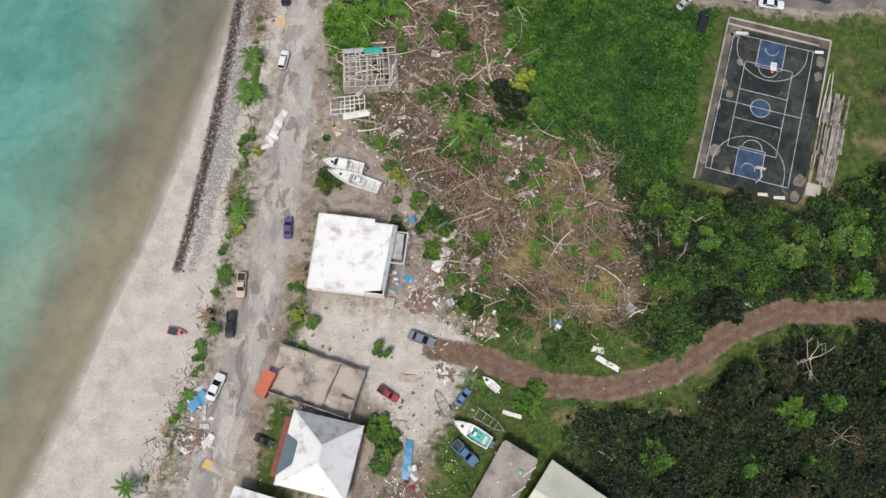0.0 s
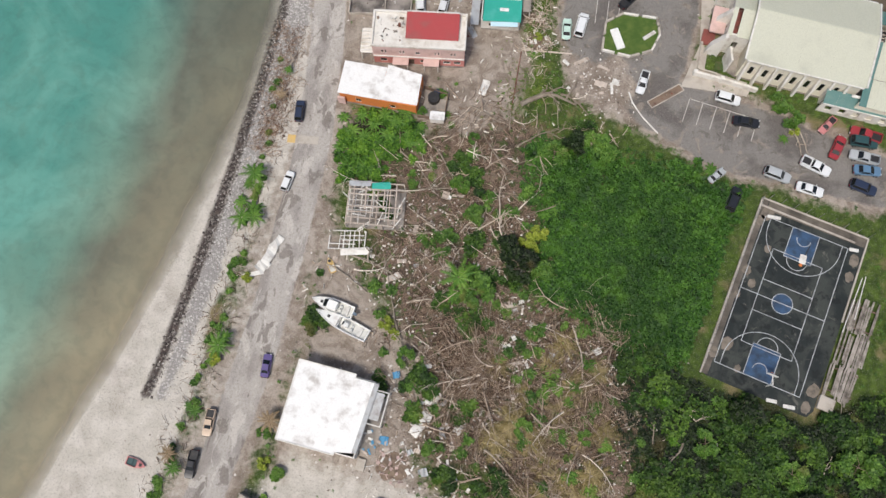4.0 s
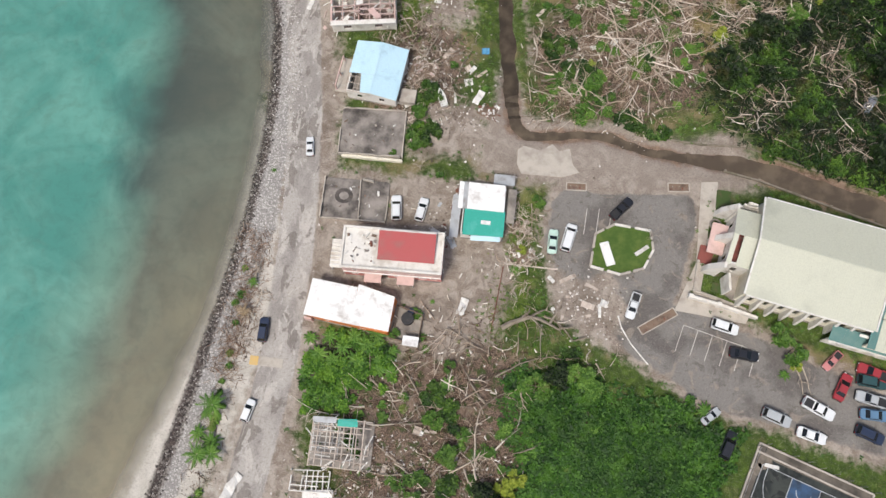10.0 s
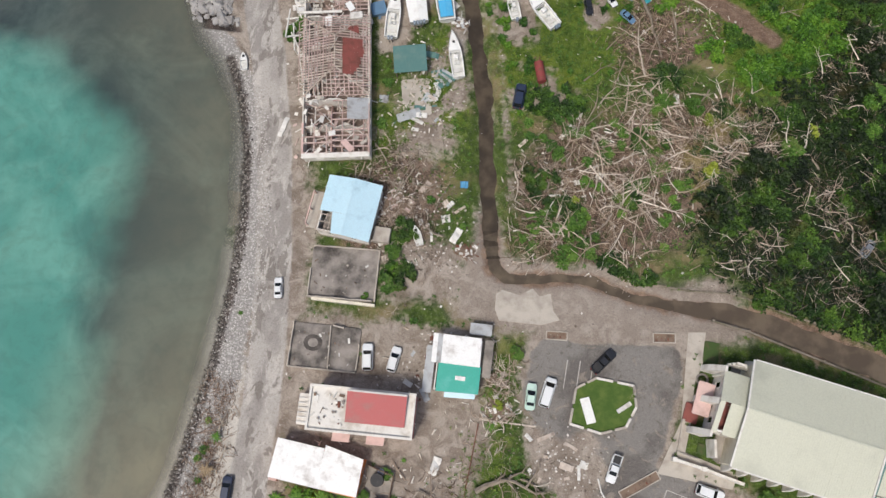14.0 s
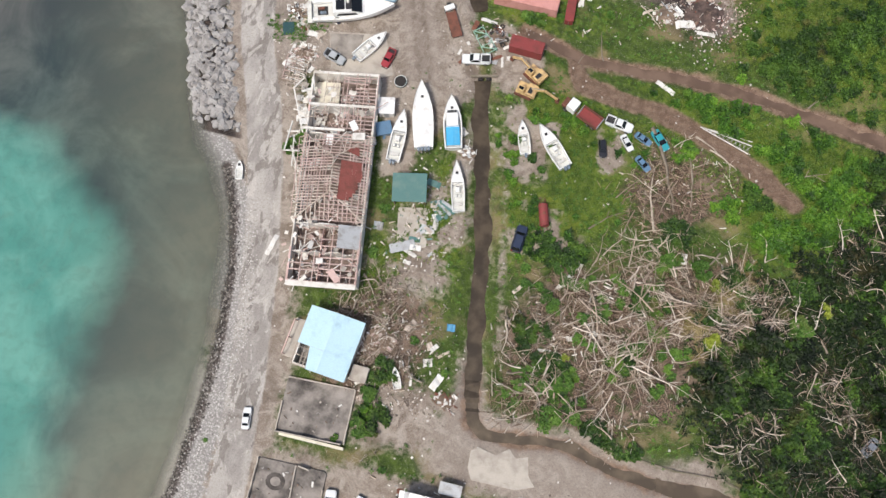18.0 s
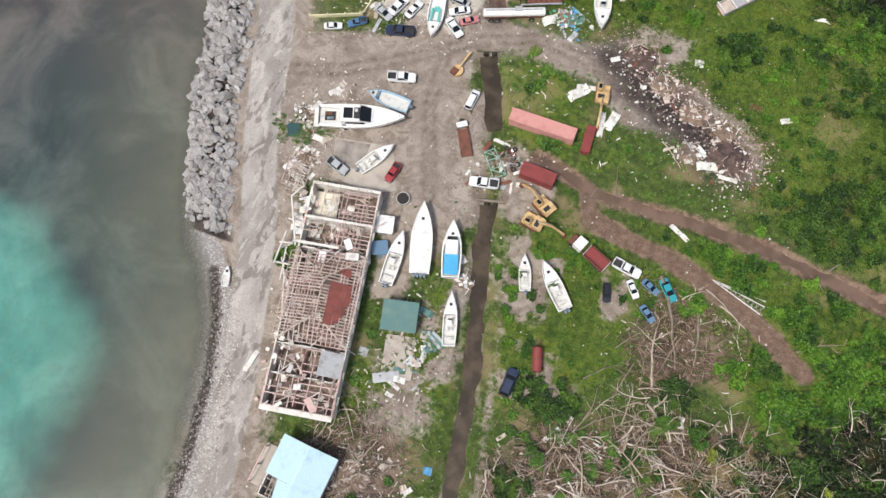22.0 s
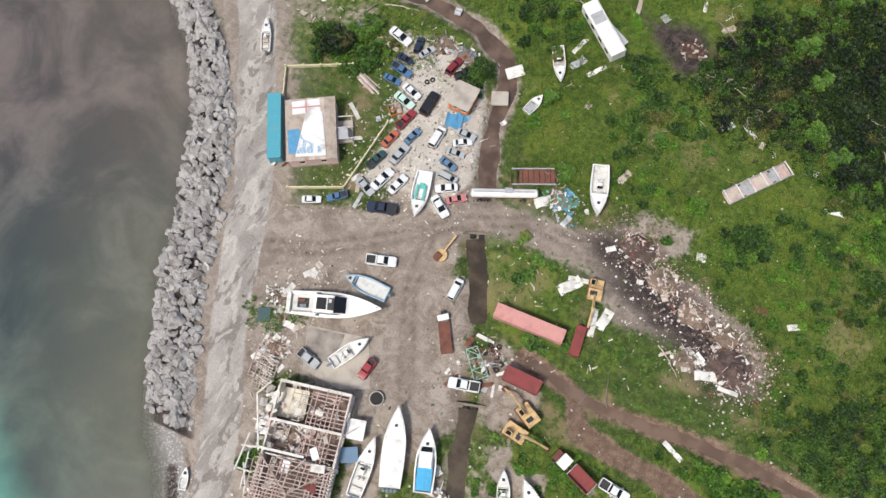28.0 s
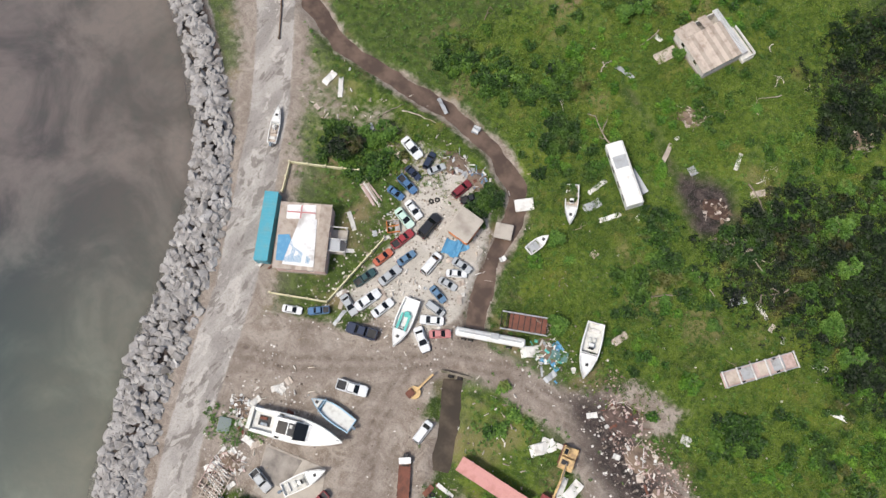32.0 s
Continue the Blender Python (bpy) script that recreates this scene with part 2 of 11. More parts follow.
LOT = [(-48, 230.5), (-40, 232), (-33, 231), (-29.5, 240), (-32, 252), (-37, 262), (-46, 264), (-54, 263), (-50, 252), (-46.5, 244), (-48.5, 236)]
FIELD_MID = [(-10, 199), (-2, 202), (10, 203), (17, 198), (20, 190), (17, 180), (6, 170), (0, 168), (-3, 176), (-7, 190)]
YARD_GREEN = [(-22, 228), (-17, 232), (-10, 233), (-4, 225), (-2, 214), (6, 221), (8, 217), (-1, 214), (-12, 214.5), (-17, 219)]
FIELD_W = [(-24, 158), (-8, 158), (-7, 172), (-13, 196), (-19, 178), (-26, 164)]
VERGE = [(4, 100), (9, 105), (9.5, 130), (4, 128), (3.6, 116)]
DIRT_S = [(-32, 96), (-33, 127), (-10, 128.5), (4, 130), (4, 112), (3, 101), (-4, 98), (-14, 100)]
DIRT_W = [(-19, 130.5), (-18, 142), (-6, 146), (-2, 138), (0, 131.5)]
DIRT_B = [(-32, 4), (-31, 30), (-31, 70), (-26, 74), (-14, 63), (-7, 54), (-2, 46), (-6, 36), (2, 30), (0, 22), (-6, 2), (-16, -4), (-28, -6)]
ASH = [(-1, 241), (8.6, 236.2), (20, 231.5), (28.6, 227.2), (28, 222.3), (21.5, 221), (14.5, 224.4), (4.5, 230), (-4, 234.2), (-8, 237)]
LITTER_S = [(-22, 82), (-10, 96), (0, 101), (10, 96), (12, 84), (8, 74), (12, 66), (28, 60), (33, 50), (32, 34), (20, 29), (8, 33), (-6, 36), (-10, 50), (-18, 66)]
LITTER_M = [(2, 160), (8, 168), (18, 172), (28, 178), (40, 180), (46, 172), (38, 160), (34, 150), (24, 143), (6, 142), (3, 150)]
LITTER_W = [(-28, 152), (-18, 160), (-10, 156), (-9, 146), (-12, 138), (-24, 138), (-29, 143)]
LUSH = [(10, 92), (36, 92), (44, 88), (40, 62), (34, 56), (28, 62), (14, 68)]
MEADOW_N = [(10, 245), (20, 236), (34, 230), (32, 218), (60, 212), (120, 205), (120, 330), (-20, 330), (-60, 285), (-28, 262), (-22, 244)]
DIRT_MID = [(-29, 100), (-20, 108), (-8, 112), (2, 118), (8, 118), (6, 100), (-2, 94), (-12, 92)]

FOREST_S = [(20, 14), (30, 12), (40, 15), (48, 19), (58, 26), (74, 28), (140, 26), (140, -60), (-10, -60), (8, -8), (20, -6)]
FOREST_SE = [(30, 54), (40, 56), (60, 51), (76, 56), (140, 60), (140, 35), (68, 35), (56, 35.5), (44, 31), (34, 25), (33, 40)]
FOREST_E = [(40, 175), (48, 177), (56, 183.5), (61, 192), (61, 206), (140, 200), (140, 140), (68, 142), (44, 146), (38, 152), (37, 166)]
MEADOW_E = [(17, 200), (23, 196.4), (29, 195), (36, 187.8), (44, 178), (56, 184), (60, 190), (60, 207), (46, 208), (34, 210), (14, 209)]
WASH = [(-0.5, 148), (3, 142), (18, 142.4), (28, 141.4), (44, 143), (47, 135.8), (36, 132.5), (30, 130.6), (14, 129.6), (4, 130.5), (-4, 131), (-3, 138)]
EAST_PATH = [(-7.7, 198.5), (-4.6, 185.3), (-1.6, 172.7), (1.2, 160.6), (3.1, 151)]
FOREST_NE = [(0, 273.4), (1.9, 280.1), (10.1, 289.6), (21.3, 299.1), (80, 322), (80, 258), (37, 264), (28.6, 265), (21.4, 267.1), (12.5, 266), (6.6, 269.2)]
BUSH_PATCH = [(-29, 95.6), (-15, 98), (-11.5, 90), (-16.4, 87.6), (-20, 84), (-26.5, 83)]
DUG = [(-10.6, 281.6), (-5, 284.4), (-0.8, 285.2), (3, 280.1), (1, 276), (-1.3, 273.7), (-5, 275.6), (-8.6, 277.6)]
DUG_TRAIL = [(-9, 281), (-11.1, 281.6), (-17.9, 287.3), (-26.1, 291.5)]
DARK_N = [(1, 312.3), (2.6, 322.8), (6.5, 330.7), (40, 345), (60, 315), (17.2, 307.9), (10.8, 301.3)]
DARK_E = [(33.4, 223.5), (41, 229), (51, 227), (53, 216), (43.4, 212.6), (36.6, 213.4)]
DARK_M = [(51.1, 180.6), (68, 190.4), (90, 190), (90, 160), (69.1, 164), (52.3, 164), (49.7, 171.3)]
LITTER_E = [(17.3, 187.6), (20.1, 197.8), (28.7, 199.6), (37.0, 195.4), (35.4, 187.5), (24.5, 181.2)]
STREAM_GREEN = [(60, 139), (100, 132), (100, 150), (44, 146)]
LOT_BUSH = [(-66, 252), (-60, 253.5), (-50, 258), (-55, 264), (-62, 262), (-70, 258)]
VERGE_N = [(-84, 264), (-80.8, 269.4), (-72.3, 266), (-52.4, 267), (-42, 265), (-37, 262), (-50, 258), (-61, 254.6), (-71.5, 249)]
DEAD_S = [(-2.1, 59.4), (11, 61.8), (26.3, 61.3), (28.4, 42.2), (24.5, 27.3), (15.4, 31.6), (4, 36.7), (-4.2, 45.5)]
HAUL = [(-63.5, 211.6), (-49.8, 216.4), (-37.6, 224), (-26.7, 231.9), (-17.4, 235.9), (-8.6, 235.4), (2.2, 232.2), (13.7, 228.6)]
HAUL_SOUTH = [(-32.4, 227.4), (-30.9, 215.6), (-27.2, 206.4), (-24.4, 199.2)]


def land_zones(x, y):
    s = shore_side(x, y)
    j = (rough_noise(x, y, 6, 1) - 0.5) * 5
    road = line_dist(x, y, ROAD)
    sand = soft(np.interp(y, [18, 40, 56, 92, 140], [20, 15.5, 11.5, 11, 0]) - s + j * 0.6, 2.4) * np.clip((150 - y) / 24, 0, 1)
    west = x < np.interp(y, [p[1] for p in ROAD], [p[0] for p in ROAD])
    beach2 = np.maximum(soft(7 + j - road, 4) * 0.42, soft(14 + j - road, 6) * west * 0.45) * (y < 98)
    sand = np.maximum(sand, np.maximum(beach2, np.maximum(soft(area(x, y, SAND_PATCH) + j, 4) * 0.62, soft(area(x, y, LOT) + j * 0.5, 2) * 0.9)))
    gravel = soft(np.interp(y, [40, 80, 110, 145, 170], [1.3, 1.8, 2.9, 2.0, 0.6]) - line_dist(x, y, SHINGLE) + j * 0.3, 1.4)
    gravel = np.maximum(gravel, soft(np.interp(y, [150, 178, 184], [2.2, 2.6, 5]) - s + j * 0.3, 1.5) * (y > 146))
    paved = soft(np.interp(y, [200, 216], [3.3, 3.7]) - road + j * 0.12, 0.7)
    dusty = soft(area(x, y, [(11, 114), (22, 113.5), (27, 109), (24, 101), (12, 103)]) + j * 1.5, 4)
    park = np.maximum(soft(area(x, y, PARKING) - 0.4 + j * 0.6, 2.2) * (1 - 0.85 * dusty) * np.clip((131.5 + 0.08 * (x - 20) + j - y) / 4, 0, 1), soft(area(x, y, FORD_ROAD) + j * 0.5, 2.0) * 0.5 * np.clip((4 - x) / 5, 0, 1))
    dirt = np.maximum.reduce([soft(area(x, y, WASH) + 1 + j, 4), soft(0.9 - line_dist(x, y, EAST_PATH) + j * 0.5, 2) * 0.7, soft(8.5 + j - road, 4) * (y < 98) * 0.72, soft(8 - s + j, 3) * (y > 140) * (y < 190), soft(area(x, y, VERGE_N) + j * 1.5, 5) * 0.5, soft(area(x, y, YARD) + j, 3), soft(area(x, y, DIRT_N) + j * 0.8, 3), soft(8 + j - road, 4) * (y > 90) * 0.8,
                              soft(area(x, y, DIRT_MID) + j, 4) * 0.75, soft(area(x, y, DIRT_S) + j, 4) * 0.8, soft(area(x, y, DIRT_B) + j * 1.2, 5) * 0.78, soft(area(x, y, DIRT_W) + j, 4) * 0.8, soft(area(x, y, PARKING) + 2 + j, 3) * 0.8, soft(2.6 + j * 0.7 - line_dist(x, y, STREAM), 3) * np.where(y < 150, 0.8, 0.56), soft(2.6 + j * 0.4 - line_dist(x, y, STREAM_NN), 2) * 0.8])
    bare = np.clip(rough_noise(x, y, 7, 17) * 3.4 - 1.35, 0, 0.85)
    dirt = np.maximum.reduce([dirt, soft(area(x, y, FIELD_MID) + j, 4) * bare, soft(area(x, y, FIELD_W) + j, 4) * np.clip(bare + 0.25, 0, 0.85), soft(area(x, y, [(-14, 215), (-4, 212), (-2, 205), (-8, 198), (-13, 202)]) + j * 0.5, 2.5) * 0.85])
    mud = np.maximum.reduce([soft(1.9 + j * 0.5 - line_dist(x, y, STREAM_F), 1.6) * 0.75, soft(3.4 + j * 0.5 - line_dist(x, y, STREAM_E), 2) * 0.7 * np.clip((x - 40) / 8, 0, 1), soft(2.1 - line_dist(x, y, MUD_ROAD) + j * 0.12, 0.9), soft(2.0 - line_dist(x, y, TRACK_N) + j * 0.5, 1.6) * 0.9, soft(2.0 - line_dist(x, y, TRACK_S) + j * 0.4, 1.4)])
    berm = [(p[0] - 2.7, p[1]) for p in SHINGLE]
    dug = np.maximum(soft(area(x, y, DUG) + j * 0.8, 2.5) * 0.8, soft(1.2 - line_dist(x, y, DUG_TRAIL) + j * 0.4, 2) * 0.6)
    # ash also holds painted gap shade beneath the armour rocks (y > 178).
    ash = np.maximum.reduce([dug, soft(3.4 - np.abs(s - 2.0), 1.5) * (y > 178) * 0.9, soft(area(x, y, ASH) + 0.5 + j * 0.9, 5), soft(0.9 - line_dist(x, y, berm) + j * 0.12, 0.8)])
    litter = np.maximum.reduce([soft(area(x, y, LITTER_S) + j * 1.3, 6), soft(area(x, y, LITTER_M) + j * 1.3, 6), soft(area(x, y, LITTER_W) + j, 4), soft(area(x, y, LITTER_E) + j, 3)])
    lush = np.maximum.reduce([soft(area(x, y, p) + j * 1.2, 5) for p in (LUSH, MEADOW_N, FIELD_MID, YARD_GREEN, FIELD_W, VERGE, VERGE_N, MEADOW_E)])
    # Soil under trees and bushes, darkened as painted shade of the gaps.
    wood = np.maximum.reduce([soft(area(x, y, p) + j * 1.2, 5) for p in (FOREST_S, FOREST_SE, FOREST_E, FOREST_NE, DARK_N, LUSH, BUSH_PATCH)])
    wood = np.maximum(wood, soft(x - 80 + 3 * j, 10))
    rut = np.maximum.reduce([soft(0.42 - np.abs(line_dist(x, y, p) - 0.85) + j * 0.1, 0.5) for p in (MUD_ROAD, TRACK_S, HAUL, HAUL_SOUTH)])
    haul = np.maximum.reduce([soft(area(x, y, WASH) + j, 3), soft(9 + j - road, 4) * (y > 196) * 0.55] + [soft(2.8 - line_dist(x, y, p) + j * 0.4, 2) for p in (HAUL, HAUL_SOUTH)])
    return {"zone_a": (sand, paved, dirt), "zone_b": (gravel, park, mud), "zone_c": (litter, lush, ash), "zone_d": (wood, rut, haul)}


def ground_material():
    m = Nodes("ground")
    sand, paved, dirt = m.split(m.attr("zone_a"))
    gravel, park, mud = m.split(m.attr("zone_b"))
    litter, lush, ash = m.split(m.attr("zone_c"))
    wood, rut, haul = m.split(m.attr("zone_d"))
    n1, n2, n3, n4 = m.noise(0.12, 5), m.noise(0.7, 5, 0.65), m.noise(4.5, 4, 0.6), m.noise(0.3, 4, 0.6, dist=1.5)
    jit = m.math("MULTIPLY", m.math("SUBTRACT", n2, 0.5), 0.9)

    def over(base, w, col, lo=0.35, hi=0.65, j=jit):
        return m.mix(m.step(m.math("ADD", w, j), lo, hi), base, col)
    grass = m.mix(m.step(n2, 0.35, 0.68), srgb(52, 70, 26), srgb(84, 104, 40))
    grass = m.mix(m.step(n1, 0.52, 0.66), grass, srgb(128, 116, 84))
    lushc = m.mix(m.step(n2, 0.35, 0.65), srgb(57, 81, 23), srgb(100, 118, 42))
    lushc = m.mix(m.step(n3, 0.55, 0.75, 0, 0.4), lushc, srgb(44, 72, 18))
    lushc = m.mix(m.step(n1, 0.54, 0.64, 0, 0.5), lushc, srgb(118, 128, 44))
    lushc = m.mix(m.step(m.noise(0.06, 4), 0.56, 0.66, 0, 0.6), lushc, srgb(134, 124, 88))
    lit = m.mix(m.step(n3, 0.38, 0.62), srgb(54, 43, 35), srgb(142, 120, 104))
    lit = m.mix(m.step(n4, 0.5, 0.62, 0, 0.7), lit, srgb(58, 48, 40))
    lit = m.mix(m.step(n2, 0.5, 0.6), lit, srgb(62, 74, 36))
    lit = m.mix(m.step(m.noise(0.2, 4, 0.6), 0.52, 0.64, 0, 0.5), lit, srgb(158, 136, 120))
    dirtc = m.mix(m.step(n4, 0.36, 0.64), srgb(168, 157, 145), srgb(134, 121, 109))
    dirtc = m.mix(m.step(n3, 0.52, 0.7, 0, 0.6), dirtc, srgb(186, 177, 166))
    dirtc = m.mix(m.step(m.noise(0.13, 5, 0.65), 0.52, 0.64, 0, 0.6), dirtc, srgb(108, 95, 84))
    sandc = m.mix(m.step(m.noise(0.35, 4, 0.5), 0.35, 0.7), srgb(190, 184, 173), srgb(206, 200, 190))
    grav = m.mix(m.step(m.voronoi(2.2), 0.15, 0.55), srgb(190, 187, 181), srgb(150, 146, 142))
    mp = m.n.new("ShaderNodeMapping")
    mp.inputs["Scale"].default_value = (1.0, 0.45, 1.0)
    mp.inputs["Rotation"].default_value = (0, 0, radians(8))
    m.link(m.coord("World"), mp.inputs["Vector"])
    long = mp.outputs[0]
    pave = m.mix(m.step(m.noise(0.2, 5, 0.6, long), 0.42, 0.6), srgb(180, 174, 167), srgb(152, 146, 140))
    pave = m.mix(m.step(m.noise(0.36, 5, 0.6, long, 0.5), 0.555, 0.58, 0, 0.7), pave, srgb(122, 115, 108))
    pave = m.mix(m.step(m.noise(0.42, 5, 0.6, long, 0.9), 0.575, 0.6, 0, 0.6), pave, srgb(202, 196, 188))
    parkc = m.mix(m.step(n1, 0.45, 0.6), srgb(132, 128, 123), srgb(108, 103, 99))
    parkc = m.mix(m.step(n4, 0.58, 0.64, 0, 0.7), parkc, srgb(150, 140, 128))
    parkc = m.mix(m.step(m.noise(0.5, 5, 0.65, dist=1.0), 0.56, 0.66, 0, 0.55), parkc, srgb(96, 90, 84))
    mudc = m.mix(m.step(n2, 0.35, 0.65), srgb(104, 83, 69), srgb(142, 119, 101))
    # Burnt and dug ground; the same tone paints the shade between rocks.
    ash_shadec = m.mix(m.step(n2, 0.4, 0.62), srgb(44, 39, 38), srgb(84, 73, 69))
    # Near-black olive: shade between the plants put into the soil colour.
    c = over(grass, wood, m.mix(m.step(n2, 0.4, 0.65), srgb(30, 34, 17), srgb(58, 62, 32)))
    c = over(c, m.math("SUBTRACT", lush, wood), lushc)
    c = over(c, litter, lit)
    c = over(c, dirt, dirtc)
    sandc = m.mix(m.step(m.noise(0.2, 4), 0.52, 0.66, 0, 0.4), sandc, srgb(160, 150, 140))
    c = over(c, sand, sandc, 0.35, 0.65, m.math("MULTIPLY", jit, 0.5))
    c = m.mix(m.math("MULTIPLY", haul, m.step(n4, 0.3, 0.6, 0.25, 0.7)), c, srgb(152, 141, 131))
    c = over(c, mud, mudc, 0.36, 0.64, m.math("MULTIPLY", jit, 0.5))
    c = m.mix(m.math("MULTIPLY", rut, m.step(n2, 0.35, 0.6, 0.2, 0.75)), c, srgb(92, 76, 64))
    c = over(c, gravel, grav)
    c = over(c, ash, ash_shadec, 0.2, 0.8, m.math("MULTIPLY", jit, 0.7))
    small = m.math("MULTIPLY", jit, 0.35)
    c = over(c, park, parkc, 0.42, 0.58, small)
    c = over(c, paved, pave, 0.38, 0.66, m.math("MULTIPLY", jit, 0.6))
    c = m.mix(m.step(m.noise(11, 2), 0.3, 0.75, 0.0, 0.36), c, m.mix(0.5, c, (0.02, 0.018, 0.015, 1)))
    c = m.mix(m.step(m.noise(2.6, 5, 0.75), 0.5, 0.64, 0.0, 0.5), c, m.mix(0.55, c, (0.02, 0.018, 0.012, 1)))
    c = m.mix(m.step(m.noise(5.5, 4, 0.75, dist=0.6), 0.55, 0.66, 0.0, 0.46), c, m.mix(0.45, c, (0.75, 0.7, 0.64, 1)))
    m.bump(m.math("ADD", n3, m.math("MULTIPLY", m.noise(14, 3), 0.5)), 0.5, 0.12)
    return m.done(c, 0.92, 0, 0.2)


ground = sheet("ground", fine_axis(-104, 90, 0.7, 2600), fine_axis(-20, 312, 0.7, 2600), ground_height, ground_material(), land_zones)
tagged(ground, "storm-worn coastal ground of sand, dirt, road and grass", "ground", kind="structure")


TURQUOISE = [(-84, 16), (-76, 34), (-72, 50), (-68.5, 65), (-66.5, 80), (-66.5, 100), (-68, 120), (-70.5, 140), (-69, 150), (-72, 157), (-82, 161), (-91, 166), (-103, 167), (-130, 172), (-500, 220), (-500, -300), (-130, -120)]


def sea_zones(x, y):
    s = -shore_side(x, y)
    j = rough_noise(x, y, 22, 7) - 0.5
    k = rough_noise(x, y, 8, 8) - 0.5
    alpha = np.clip(s / 5 + 0.2 + k * 0.3, 0.0, 1)
    silt = soft(13 + 9 * k + 6 * j - s, 18) * np.clip(1.15 - (y - 30) / 130, 0.4, 1)
    turq = soft(area(x, y, TURQUOISE) + 9 * k + 4 * j, 5)
    north = np.clip((y + 0.35 * s - 178 + 26 * j) / 60, 0, 1)
    return {"sea_a": (alpha, silt, turq), "sea_b": (north, np.clip(s / 80, 0, 1), k + 0.5)}


def sea_material():
    m = Nodes("sea_water")
    alpha, silt, turq = m.split(m.attr("sea_a"))
    north, off, k = m.split(m.attr("sea_b"))
    n = m.noise(0.05, 5, 0.6, dist=0.8)
    fine = m.noise(0.4, 4, 0.65, dist=0.5)
    dark = m.mix(m.step(n, 0.38, 0.65), srgb(44, 64, 65), srgb(72, 90, 85))
    tq = m.mix(m.step(n, 0.35, 0.68), srgb(75, 134, 122), srgb(102, 156, 142))
    tq = m.mix(m.step(m.noise(0.12, 4, 0.6, dist=1.2), 0.54, 0.68, 0, 0.3), tq, srgb(90, 126, 112))
    c = m.mix(turq, dark, tq)
    # Grey-brown northwards: murky water plus smoke haze painted into the colour.
    c = m.mix(north, c, m.mix(m.step(n, 0.36, 0.66), srgb(76, 72, 71), srgb(112, 103, 99)))
    c = m.mix(m.math("MULTIPLY", silt, m.step(north, 0.0, 0.9, 0.85, 0.35)), c, srgb(170, 157, 126))
    c = m.mix(m.step(fine, 0.4, 0.7, 0.0, 0.18), c, srgb(60, 76, 70))
    m.bump(m.math("ADD", m.noise(0.9, 4, 0.6), m.math("MULTIPLY", m.noise(3.5, 2), 0.3)), 0.22, 0.1)
    m.link(alpha, m.b.inputs["Alpha"])
    return m.done(c, 0.2, 0, 0.35)


sea = sheet("sea", fine_axis(-170, -40, 1.2, 2400), fine_axis(-30, 300, 1.2, 2400), lambda x, y: np.full(x.shape, SEA) + 0 * x, sea_material(), sea_zones)
tagged(sea, "calm turquoise shallow sea turning grey-green northwards", "sea", kind="structure")


# ---- kit: meshes, parts and shared pieces ----
def mesh_of(bm, name, mat=None, smooth=False):
    me = bpy.data.meshes.new(name)
    bmesh.ops.recalc_face_normals(bm, faces=bm.faces)
    bm.to_mesh(me)
    bm.free()
    if mat is not None:
        me.materials.append(mat)
    if smooth:
        me.polygons.foreach_set("use_smooth", np.ones(len(me.polygons), bool))
    return me


def thing(name, x, y, z=0.0, turn=0.0, label="", category="", group="", rx=0.0, ry=0.0, s=1.0):
    ob = new(name)
    ob.empty_display_size = 0.2
    ob.matrix_world = pose(x, y, z, rx, ry, turn) @ Matrix.Scale(s, 4)
    return tagged(ob, label, category, group)


def hang(name, me, parent, m=None, label="", mat=None):
    """A part on a mesh that may be shared; mat sets this object's own material."""
    ob = new(name, me)
    ob.parent = parent
    if m is not None:
        ob.matrix_basis = m
    if mat is not None:
        if not me.materials:
            me.materials.append(mat)
        ob.material_slots[0].link = "OBJECT"
        ob.material_slots[0].material = mat
    if label:
        ob["label"] = label
    return ob


def part(name, bm, mat, parent, label="", m=None, smooth=False):
    return hang(name, mesh_of(bm, name, mat, smooth), parent, m, label)


def add_box(bm, cx, cy, cz, sx, sy, sz, turn=0.0, bevel=0.0):
    r = bmesh.ops.create_cube(bm, size=1, matrix=pose(cx, cy, cz, 0, 0, turn) @ Matrix.Diagonal((sx, sy, sz, 1)))
    if bevel:
        es = {e for v in r["verts"] for e in v.link_edges}
        bmesh.ops.bevel(bm, geom=list(es), offset=bevel, segments=1, affect="EDGES")
    return bm


def box(cx, cy, cz, sx, sy, sz, turn=0.0, bevel=0.02):
    return add_box(bmesh.new(), cx, cy, cz, sx, sy, sz, turn, bevel)


def unit_box():
    bm = box(0, 0, 0, 1, 1, 1, 0, 0)
    bmesh.ops.bevel(bm, geom=list(bm.edges), offset=0.04, segments=1, affect="EDGES")
    return mesh_of(bm, "block")


UNIT = {}


def bar(name, parent, p, q, w, h, mat, label=""):
    """A straight timber, post or rail from p to q."""
    if mat.name not in UNIT:
        UNIT[mat.name] = unit_box()
        UNIT[mat.name].materials.append(mat)
    p, q = Vector(p), Vector(q)
    d = q - p
    m = Matrix.Translation((p + q) / 2) @ d.to_track_quat("X", "Z").to_matrix().to_4x4() @ Matrix.Diagonal((d.length, w, h, 1))
    return hang(name, UNIT[mat.name], parent, m, label)


def slab(name, parent, cx, cy, cz, sx, sy, sz, mat, turn=0.0, label="", rx=0.0, ry=0.0):
    if mat.name not in UNIT:
        UNIT[mat.name] = unit_box()
        UNIT[mat.name].materials.append(mat)
    return hang(name, UNIT[mat.name], parent, pose(cx, cy, cz, rx, ry, turn) @ Matrix.Diagonal((sx, sy, sz, 1)), label)


